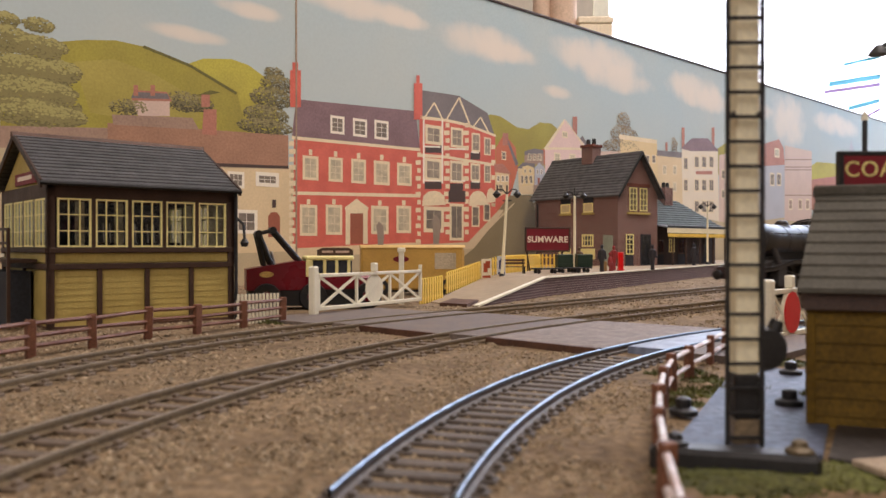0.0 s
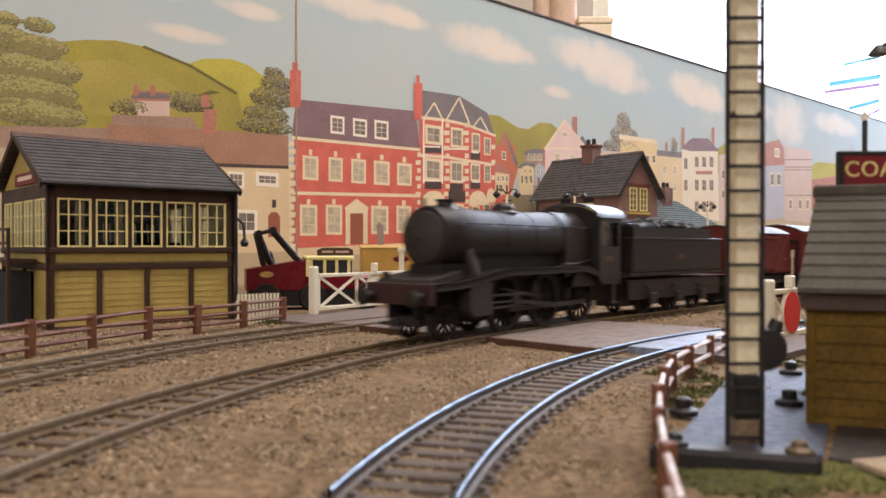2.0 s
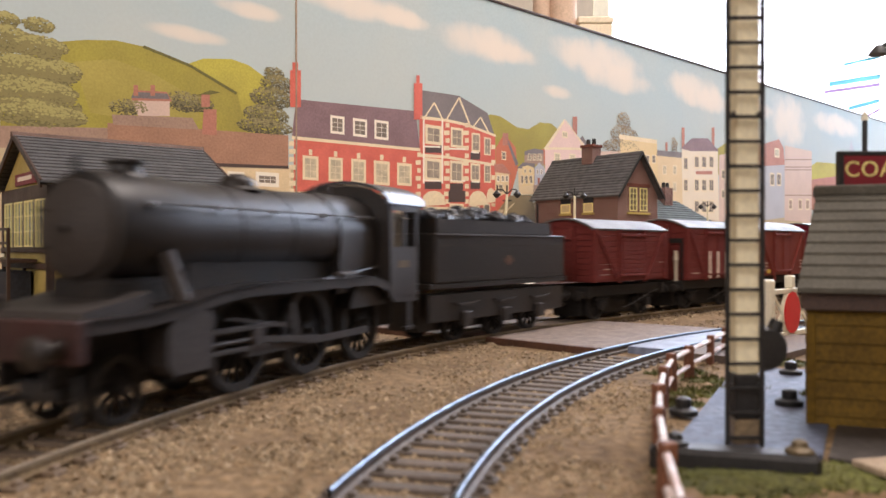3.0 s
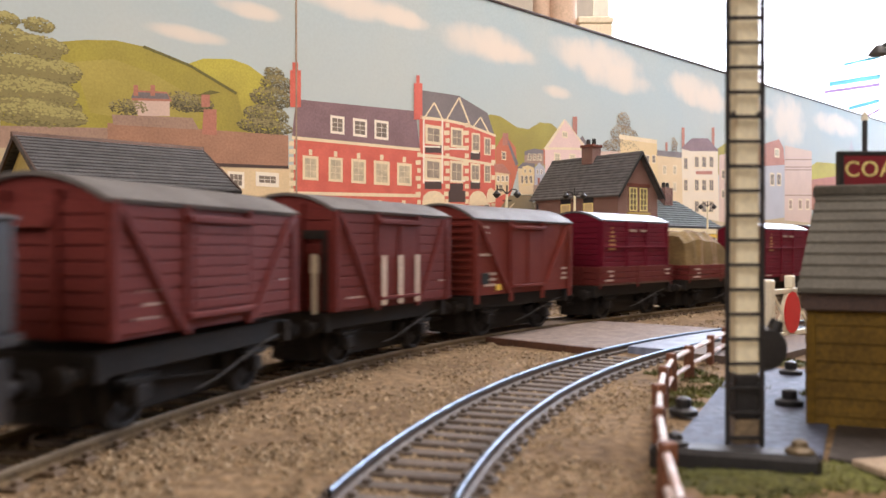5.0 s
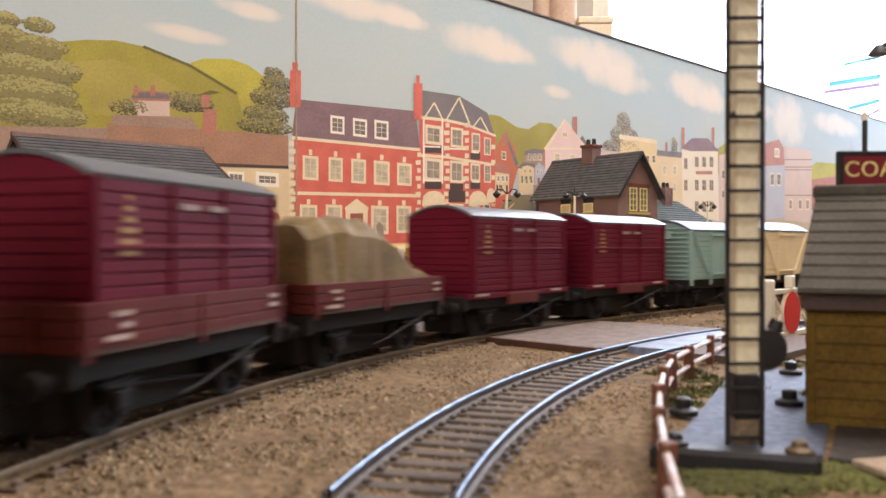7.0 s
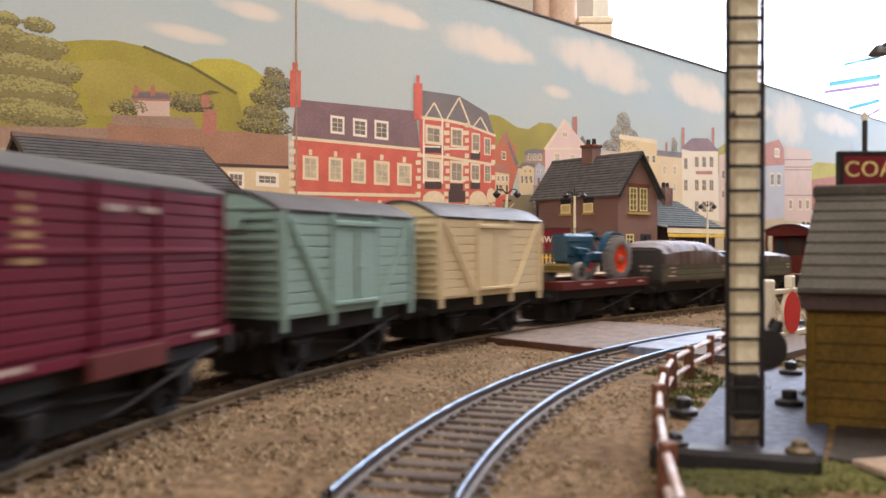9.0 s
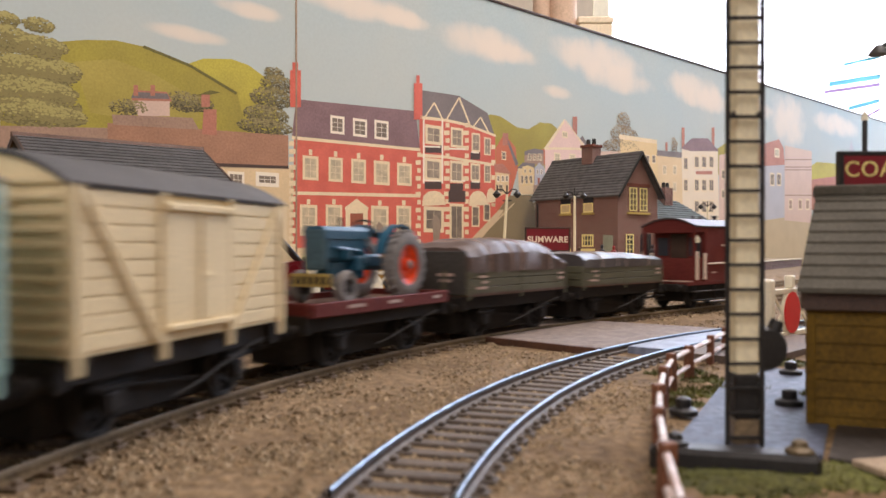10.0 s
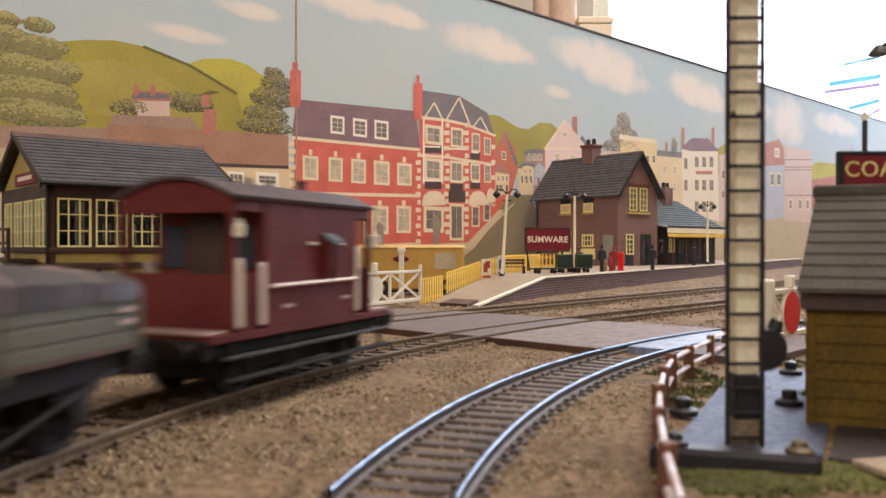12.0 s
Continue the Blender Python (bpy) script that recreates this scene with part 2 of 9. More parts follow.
def mesh_of(name, sh, material, smooth=True, fix=True):
    me = bpy.data.meshes.new(name)
    me.from_pydata([(x * MM, y * MM, z * MM) for x, y, z in sh.v], [], sh.f)
    if fix:
        bm = bmesh.new()
        bm.from_mesh(me)
        bmesh.ops.recalc_face_normals(bm, faces=bm.faces)
        bm.to_mesh(me)
        bm.free()
    me.materials.append(material)
    if smooth:
        me.shade_smooth()
        me.set_sharp_from_angle(angle=radians(35))
    return me


def part(name, sh, material, parent=None, label="", at=None, smooth=True, fix=True):
    """One mesh under a thing or part; sh may be a mesh already made."""
    me = sh if isinstance(sh, bpy.types.Mesh) else mesh_of(name, sh, material, smooth, fix)
    ob = new(name, me)
    ob.parent = parent
    if at is not None:
        ob.matrix_basis = at
    return tagged(ob, label)


def place(x, y, z, rz=0.0, rx=0.0, ry=0.0):
    return pose(x * MM, y * MM, z * MM, rx, ry, rz)


def thing(name, m, label="", category="", group="", kind=""):
    ob = new(name)
    ob.empty_display_size = 0.01
    ob.matrix_basis = m
    return tagged(ob, label, category, group, kind)


def letters(name, text, size, material, parent, at, extrude=0.15, label="", bold=0.008):
    cu = bpy.data.curves.new(name, "FONT")
    cu.space_character = 1.08
    cu.offset = size * bold * MM
    cu.body, cu.size, cu.extrude, cu.align_x, cu.align_y = text, size * MM, extrude * MM, "CENTER", "CENTER"
    tmp = bpy.data.objects.new(name, cu)
    scene.collection.objects.link(tmp)
    me = bpy.data.meshes.new_from_object(tmp.evaluated_get(bpy.context.evaluated_depsgraph_get()))
    bpy.data.objects.remove(tmp)
    me.materials.clear()
    me.materials.append(material)
    ob = new(name, me)
    ob.parent, ob.matrix_basis = parent, at
    return tagged(ob, label)


# ---- track alignments: a straight, an easing and an arc ----
class Line:
    """A centre line that starts far off, runs straight, then turns steadily towards the near end."""

    def __init__(self, x, y, heading, straight, ease, bend, back=0.0, length=1700.0):
        h = radians(heading)
        x, y = x - back * math.cos(h), y - back * math.sin(h)
        self.back, self.s, self.p, self.h = back, [], [], []
        s = -back
        while s < length:
            self.s.append(s), self.p.append((x, y)), self.h.append(h)
            h += bend * 2.0 * min(max((s - straight) / ease, 0), 1)
            x, y, s = x + 2.0 * math.cos(h), y + 2.0 * math.sin(h), s + 2.0
        self.x, self.y = np.array([p[0] for p in self.p]), np.array([p[1] for p in self.p])
        self.s, self.h = np.array(self.s), np.array(self.h)

    def at(self, s):
        return float(np.interp(s, self.s, self.x)), float(np.interp(s, self.s, self.y)), float(np.interp(s, self.s, self.h))

    def side(self, s, d):
        x, y, h = self.at(s)
        return x - d * math.sin(h), y + d * math.cos(h)


MAIN = Line(438.24, 763.05, 225.37, 423.3, 271.9, 0.0022, back=1700, length=1500)
LOOP = Line(421.16, 885.23, 228.37, 576.5, 236.3, 0.0028, back=500, length=1300)
SIDING = Line(308.8, 424.9, 198.67, -37.5, 209.1, 0.0026, back=120, length=520)


class Branch:
    """A line that leaves another towards its far side before the place s0."""

    def __init__(self, line, s0, bend):
        self.line, self.s0, self.bend = line, s0, bend

    def at(self, s):
        x, y, h = self.line.at(s)
        a = max(self.s0 - s, 0.0)
        d = -self.bend * a * a
        return x - d * math.sin(h), y + d * math.cos(h), h - math.atan(2 * self.bend * a)


TURNOUT = Branch(MAIN, 470, 0.00016)

# ---- room, baseboard and ground ----
def room():
    s = Shape()
    s.box(-2300, 2900, -2000, 2600, -950, -900)
    tagged(part("floor", s, CARPET), "brown carpeted floor of the hobby room", "floor", kind="structure")
    tagged(part("ceiling", Shape().box(-2300, 2900, -2000, 2600, 1500, 1550), PLASTER), "plain pale ceiling of the room", "ceiling", kind="structure")
    wall = Shape()
    wall.box(-2300, 420, 2300, 2400, -900, 1500).box(2000, 2900, 2300, 2400, -900, 1500)
    wall.box(420, 2000, 2300, 2400, -900, 250).box(420, 2000, 2300, 2400, 1350, 1500)
    tagged(part("wall_north", wall, PLASTER), "plain plastered room wall with a bright window", "wall", kind="structure")
    tagged(part("wall_west", Shape().box(-2300, -2200, -2000, 2300, -900, 1500), PLASTER), "plain plastered room wall", "wall", kind="structure")
    tagged(part("wall_east", Shape().box(2800, 2900, -2000, 2300, -900, 1500), PLASTER), "plain plastered room wall", "wall", kind="structure")
    tagged(part("wall_south", Shape().box(-2200, 2800, -2000, -1900, -900, 1500), PLASTER), "plain plastered room wall", "wall", kind="structure")
    win = thing("window_1", place(1210, 2350, 250), "large white-framed window flooded with daylight", "window", kind="structure")
    fr = Shape().box(-790, -740, -40, 40, 0, 1100, 4).box(740, 790, -40, 40, 0, 1100, 4).box(-740, 740, -40, 40, 0, 50, 4).box(-740, 740, -40, 40, 1050, 1100, 4)
    part("window_frame", fr, WHITE, win)
    part("daylight_pane", Shape().box(-740, 740, 20, 24, 50, 1050), glow("daylight", (0.93, 0.96, 1.0), 3.2), win)
    # Plain strips added for unidentified blue and mauve marks against the window.
    blue = mat("stripe_blue", (0.25, 0.62, 0.80), 0.5, vary=0.15)
    mauve = mat("stripe_mauve", (0.45, 0.32, 0.55), 0.5, vary=0.15)
    for i, (x0, x1, z, t, m) in enumerate([(-130, 12, 238, 14, blue), (-145, 12, 218, 10, mauve), (-75, 10, 172, 12, blue), (-90, 12, 296, 8, blue), (-30, 12, 150, 7, mauve)]):
        s = Shape()
        s.add([(x0, -60, z - 8), (x1, -60, z + 14), (x1, -56, z + 14), (x0, -56, z - 8), (x0, -60, z - 8 + t), (x1, -60, z + 14 + t), (x1, -56, z + 14 + t), (x0, -56, z - 8 + t)],
              [(0, 1, 5, 4), (2, 3, 7, 6), (0, 3, 2, 1), (4, 5, 6, 7), (1, 2, 6, 5), (0, 4, 7, 3)])
        part("blind_slat", s, m, win)
    cab = Shape().box(60, 325, 1450, 1800, -900, 385, 6)
    tagged(part("cabinet", cab, PLYWOOD), "plain plywood cabinet standing behind the painted board", "cabinet")
    roll = mat("rolled_paper", (0.62, 0.47, 0.36), 0.8, vary=0.12, grain=300, big=30)
    for x, r, hgt in ((178, 16, 330), (216, 25, 330)):
        s = Shape().lathe([(r, 0), (r, hgt), (r * 0.9, hgt), (r * 0.9, 2)], 28)
        tagged(part("paper_roll", s, roll, at=place(x, 1480, 385)), "upright roll of beige paper on the cabinet", "paper roll", "paper rolls on the cabinet")
    carton = thing("carton", place(272, 1480, 385), "small pale cardboard carton on the cabinet", "box")
    pale = mat("pale_card", (0.80, 0.70, 0.54), 0.8, vary=0.1, grain=300, big=30)
    part("body", Shape().box(-30, 30, -20, 30, 0, 46, 2), pale, carton)
    part("lid", Shape().box(-31.5, 31.5, -22, 32, 46, 58, 2), pale, carton)


def height(x, y):
    """The ground's gentle unevenness."""
    return -2.95 + 0.4 * noise.noise((x * 0.06, y * 0.06, 1.0)) + 0.25 * noise.noise((x * 0.25, y * 0.25, 5.0))


def ground():
    xs = sorted(set(list(np.arange(-700, -200, 50)) + list(np.arange(-200, 400, 3.0)) + list(np.arange(400, 1601, 60))))
    ys = sorted(set(list(np.arange(-400, 40, 40)) + list(np.arange(40, 560, 3.0)) + list(np.arange(560, 1901, 40))))
    s = Shape()
    s.v = [(x, y, height(x, y)) for y in ys for x in xs]
    n = len(xs)
    s.f = [(j * n + i, j * n + i + 1, (j + 1) * n + i + 1, (j + 1) * n + i) for j in range(len(ys) - 1) for i in range(n - 1)]
    tagged(part("ground", s, BALLAST, fix=False), "tan ballasted ground of the model railway", "ground", kind="structure")
    tagged(part("baseboard", Shape().box(-710, 1610, -410, 1910, -60, -8, 3), PLYWOOD), "plywood baseboard under the model railway", "baseboard", kind="structure")
    for x, y in ((-650, -350), (1550, -350), (-650, 1850), (1550, 1850)):
        tagged(part("trestle_leg", Shape().box(x - 25, x + 25, y - 25, y + 25, -900, -60, 3), PLYWOOD), "square timber leg under the baseboard", "leg", "baseboard legs")


def on_road(x, y):
    """Inside the level crossing's strip."""
    ux, uy = 0.655, 0.755
    a = (x - 22) * ux + (y - 300) * uy
    c = -(x - 22) * uy + (y - 300) * ux
    return -2 < a < 105 and -75 < c < 230


def chips():
    rnd = random.Random(4)
    s = Shape()
    count = 0
    while count < 46000:
        y = 55 + 560 * rnd.random() ** 1.9
        if rnd.random() < 0.2:
            y = rnd.uniform(440, 1000)
        x = rnd.uniform(-0.60, 0.50) * y + rnd.uniform(-8, 8)
        if on_road(x, y) or noise.noise((x * 0.045, y * 0.045, 9)) * 1.3 + 0.42 < rnd.random() * 0.9:
            continue
        if x > 30 + (y - 120) * 0.42 and 90 < y < 440:
            continue
        r = rnd.choice((0.5, 0.65, 0.8, 1.0, 1.3)) * (1.0 if y < 300 else 1.2)
        z = height(x, y) + r * 0.15
        a = rnd.uniform(0, 6.28)
        k = len(s.v)
        for i in range(4):
            q = a + i * 1.571 + rnd.uniform(-0.4, 0.4)
            s.v.append((x + r * rnd.uniform(0.7, 1.3) * math.cos(q), y + r * rnd.uniform(0.7, 1.3) * math.sin(q), z - r * 0.3))
        s.v.append((x + rnd.uniform(-0.4, 0.4) * r, y + rnd.uniform(-0.4, 0.4) * r, z + r * rnd.uniform(0.2, 0.5)))
        q = rnd.uniform(0, 6.28)
        s.v.append((x + 0.5 * r * math.cos(q), y + 0.5 * r * math.sin(q), z + r * rnd.uniform(0.15, 0.42)))
        s.f += [(k, k + 1, k + 4), (k + 1, k + 2, k + 4), (k + 2, k + 3, k + 5), (k + 3, k, k + 5), (k, k + 4, k + 5), (k + 2, k + 5, k + 4)]
        count += 1
    tagged(part("ballast_chips", s, STONE, smooth=False, fix=False), "loose tan and grey ballast chips between the tracks", "ballast", kind="stuff")


# ---- tracks ----
SLEEPER_MESHES = {}


def track(name, line, s0, s1, label, gauge=16.5, pitch=9.0, bed=True):
    t = thing(name, place(0, 0, 0), label, "track", "tracks", kind="structure")
    for side in (1, -1):
        head, web = Shape(), Shape()
        k = 0
        prof_h = [(-0.45, -0.75), (0.45, -0.75), (0.45, -0.12), (0.3, 0.0), (-0.3, 0.0), (-0.45, -0.12)]
        prof_w = [(-1.0, -2.5), (1.0, -2.5), (1.0, -2.1), (0.25, -1.8), (0.25, -0.75), (-0.25, -0.75), (-0.25, -1.8), (-1.0, -2.1)]
        wide = 0.8 if line is SIDING else 0.62
        prof_h, prof_w = [[(d * wide, z) for d, z in prof] for prof in (prof_h, prof_w)]
        for sh, prof in ((head, prof_h), (web, prof_w)):
            m = len(prof)
            n = 0
            s = s0
            while s <= s1:
                x, y, h = line.at(s)
                for d, z in prof:
                    o = side * (gauge / 2 + 0.45) + d
                    sh.v.append((x - o * math.sin(h), y + o * math.cos(h), z))
                n += 1
                s += 5.0
            sh.f = [(j * m + i, j * m + (i + 1) % m, (j + 1) * m + (i + 1) % m, (j + 1) * m + i) for j in range(n - 1) for i in range(m)]
        r = part("rail", web, RAILSIDE if line is SIDING else RAILTAN, t, "rust-brown rail web and foot")
        part("rail_head", head, RAIL if line is SIDING else DULLRAIL, r, "worn rail head")
    wood = SLEEPER if line is SIDING else DUSTYSLEEPER
    if wood not in SLEEPER_MESHES:
        s = Shape().box(-1.65, 1.65, -11.8, 11.8, -4.3, -2.55, 0.25)
        for y in (-8.7, 8.7):
            for d in (-1.9, 1.9):
                s.box(-0.9, 0.9, y + d - 0.6, y + d + 0.6, -2.6, -1.7, 0.25)
        SLEEPER_MESHES[wood] = mesh_of("sleeper", s, wood)
    s, n = s0 + 3, 0
    rnd = random.Random(len(name))
    while s < s1:
        x, y, h = line.at(s)
        m = place(x, y, rnd.uniform(-0.08, 0.05) - (-0.3 if line is SIDING else -0.4), math.degrees(h) + rnd.uniform(-1.2, 1.2))
        if n < 300 and bed and not on_road(x, y):
            part("sleeper", SLEEPER_MESHES[wood], wood, t, at=m)
            n += 1
        s += pitch
    return t


def tracks():
    track("main_track", MAIN, -900, 1080, "curving main line track with brown sleepers", pitch=8.6)
    track("loop_track", LOOP, -250, 1180, "curving loop track beside the platform", pitch=8.6)
    track("siding_track", SIDING, -100, 470, "sharply curved siding, rail heads tinted for the window's blue shine", pitch=6.7)
    track("turnout_track", TURNOUT, -60, 440, "turnout rails leaving the main line", bed=False)
    lever = thing("point_lever", place(*MAIN.side(395, 24), -3.6, 40), "small black point lever beside the track", "lever")
    part("base", Shape().box(-6, 6, -2, 2, 0, 1.6, 0.3), BLACK, lever)
    part("handle", Shape().cyl((0, 0, 1), (4, 0, 5), 0.5, n=6), BLACK, lever)


# ---- train ----
# how far the train has come at each moment, from its place at 2.5 s
RUN = [(-0.5, -447), (0.0, -372), (0.5, -294.6), (1.0, -222.8), (1.5, -150.5), (2.0, -75.6), (2.5, 1.0), (3.0, 76.4), (3.2, 105.0), (4.8, 316.0), (5.0, 341.5), (5.5, 406), (6.0, 476.0), (6.5, 545.8), (7.0, 618.3), (7.2, 648.2),
       (8.8, 881), (9.0, 913), (9.5, 992.5), (10.0, 1073), (10.5, 1152.5), (11.0, 1231), (11.5, 1309), (12.0, 1394), (12.5, 1479)]


def run(t):
    """Smooth cubic through RUN."""
    k = max(1, min(len(RUN) - 3, sum(1 for a, _ in RUN if a <= t) - 1))
    (ta, a), (tb, b), (tc, c), (td, d) = RUN[k - 1], RUN[k], RUN[k + 1], RUN[k + 2]
    h = tc - tb
    mb, mc = (c - a) / (tc - ta) * h, (d - b) / (td - tb) * h
    u = (t - tb) / h
    return (2 * u ** 3 - 3 * u * u + 1) * b + (u ** 3 - 2 * u * u + u) * mb + (3 * u * u - 2 * u ** 3) * c + (u ** 3 - u * u) * mc


TRAIN = []   # (vehicle, place in the train, half its wheelbase)
WHEELS = []  # (wheelset, radius, x, z)


def spot(t, offset, half):
    s = run(t) + offset
    xa, ya, _ = MAIN.at(s + half)
    xb, yb, _ = MAIN.at(s - half)
    return place((xa + xb) / 2, (ya + yb) / 2, 0, math.degrees(math.atan2(ya - yb, xa - xb)))


def vehicle(name, offset, half, label, category, group="wagons of the goods train"):
    v = thing(name, spot(0, offset, half), label, category, group)
    TRAIN.append((v, offset, half))
    return v


def motions():
    for v, offset, half in TRAIN:
        walk(v, [(i * 0.2, spot(i * 0.2, offset, half)) for i in range(61)])
    for w, r, x, z in WHEELS:
        walk(w, [(i / FPS, place(x, 0, z, 0, 0, math.degrees(run(i / FPS) / r) % 360)) for i in range(0, 361)])


WHEEL_MESHES = {}


def wheelset(parent, x, r, spokes=0):
    key = (r, spokes)
    if key not in WHEEL_MESHES:
        tyre, hub = Shape(), Shape()
        for side in (1, -1):
            m = Matrix.Translation((0, side * 8.6, 0)) @ Matrix.Rotation(radians(-90 * side), 4, "X")
            tyre.lathe([(r * 0.82, -1.0), (r + 0.7, -1.0), (r + 0.7, -0.6), (r, -0.5), (r, 1.0), (r * 0.82, 1.0)], 24, m, True)
            if spokes:
                hub.lathe([(r * 0.2, -0.8), (r * 0.2, 1.1)], 12, m)
            else:
                hub.lathe([(r * 0.83, -0.3), (r * 0.6, 0.3), (r * 0.22, 0.0), (r * 0.22, 1.2)], 16, m)
                for a in (0.5, 2.6, 4.7):
                    hub.cyl((r * 0.5 * math.cos(a), side * 8.4, r * 0.5 * math.sin(a)), (r * 0.5 * math.cos(a), side * 9.4, r * 0.5 * math.sin(a)), 0.5, n=6)
        hub.cyl((0, -11.5, 0), (0, 11.5, 0), 0.8, n=8)
        spoke = Shape().cyl((r * 0.15, 0, 0), (r * 0.85, 0, 0), 0.45, n=5)
        WHEEL_MESHES[key] = (mesh_of("wheelset", hub, UNDER), mesh_of("tyre", tyre, TYRE), mesh_of("spoke", spoke, UNDER))
    hub, tyre, spoke = WHEEL_MESHES[key]
    w = part("wheelset", hub, UNDER, parent, at=place(x, 0, r))
    part("tyre", tyre, TYRE, w, "grimy steel tyres")
    for i in range(spokes):
        for y in (8.6, -8.6):
            part("spoke", spoke, UNDER, w, at=place(0, y, 0, 0, 0, 360 * i / spokes))
    WHEELS.append((w, r, x, r))
    return w


def underframe(v, length, wb=42, brake="long", solebar=UNDER):
    """Solebars, axle guards, springs, buffers, couplings and brake gear under a four-wheeled wagon."""
    h = length / 2
    part("solebar", Shape().box(-h, h, 11.6, 13.0, 10.6, 15.4, 0.2), solebar, v)
    part("solebar", Shape().box(-h, h, -13.0, -11.6, 10.6, 15.4, 0.2), solebar, v)
    # The inner box is an added black block for the shade under the wagon.
    part("floor_frame", Shape().box(-h, h, -11.6, 11.6, 11.4, 15.3).box(-h + 2, h - 2, -7.2, 7.2, 1.6, 11.4, 0.5), UNDER, v)
    for e in (1, -1):
        part("headstock", Shape().box(e * h - 1.2, e * h + 1.2, -14.5, 14.5, 10.2, 15.2, 0.2), solebar, v)
        for y in (-11.5, 11.5):
            m = Matrix.Translation((e * (h + 1.2), y, 11.6)) @ Matrix.Rotation(radians(90 * e), 4, "Y")
            part("buffer", Shape().lathe([(1.5, 0), (1.2, 3.0), (0.8, 3.0), (0.8, 4.6), (2.3, 4.7), (2.3, 5.5), (1.8, 5.8)], 12, m), UNDER, v)
        part("coupling", Shape().box(e * (h + 1), e * (h + 6.5), -2.6, 2.6, 6.6, 7.6, 0.2).box(e * (h + 5.6), e * (h + 6.8), -3.2, 3.2, 6.4, 9.2, 0.2), UNDER, v)
        for y in (-1, 1):
            guard = Shape()
            x = e * wb / 2
            guard.prism([(x - 4.2, 11), (x + 4.2, 11), (x + 2.2, 4.6), (x - 2.2, 4.6)], y * 11.2, y * 12.0)
            guard.box(x - 1.8, x + 1.8, y * 12.0 - 0.3, y * 12.0 + 1.6, 4.6, 8.2, 0.3)
            guard.prism([(x - 6.2, 9.8), (x - 3, 8.6), (x + 3, 8.6), (x + 6.2, 9.8), (x + 3, 9.4), (x - 3, 9.4)], y * 12.3 - 0.5, y * 12.3 + 0.9)
            part("axle_guard", guard, UNDER, v)
        wheelset(v, e * wb / 2, 6.4)
    shoes = Shape()
    for y in (-8.6, 8.6):
        for e in (1, -1):
            shoes.box(e * (wb / 2 - 7.6) - 0.8, e * (wb / 2 - 7.6) + 0.8, y - 1, y + 1, 4, 9.5, 0.2)
        shoes.prism([(-wb / 2 + 8, 6.0), (wb / 2 - 8, 8.2), (wb / 2 - 8, 7.4), (-wb / 2 + 8, 5.2)], y - 0.4, y + 0.4)
    part("brake_rigging", shoes, UNDER, v)
    for y in (1, -1):
        lev = Shape().tube([(4, y * 13.4, 4.6), (-2, y * 13.9, 5.6), (-h + 9, y * 14.0, 11.4), (-h + 4, y * 14.0, 12.0)], 0.24, 5)
        part("brake_lever", lev, mat("brake_lever_steel", (0.05, 0.046, 0.044), 0.6, vary=0.2), v, "dull dark steel brake lever")


def bars(v, x, z, rows, y=16.2, m=None, right=1):
    """Unreadable white lettering as plain bars."""
    s = Shape()
    for i, w in enumerate(rows):
        s.box(x, x + w * right, y, y + 0.12, z - i * 2.0 - 0.9, z - i * 2.0)
    part("lettering", s, m or FADED, v, "small white lettering")


def roof_arc(length, w, z0, rise, thick=0.8, n=14, shift=0.0):
    top = [(w * (i / n * 2 - 1), z0 + rise * (1 - (i / n * 2 - 1) ** 2)) for i in range(n + 1)]
    bot = [(y * 0.98, z - thick) for y, z in reversed(top)]
    return Shape().prism(top + bot, shift - length / 2, shift + length / 2, "x")


PLANKS = {}


def plank(parent, material, length, z, h, x, y, out=0.35):
    key = (length, h, out, material.name)
    if key not in PLANKS:
        PLANKS[key] = mesh_of("plank", Shape().box(-length / 2, length / 2, 0, out, -h / 2 + 0.14, h / 2 - 0.14, 0.12), material)
    return part("plank", PLANKS[key], material, parent, at=place(x, y, z, 0 if y > 0 else 180))


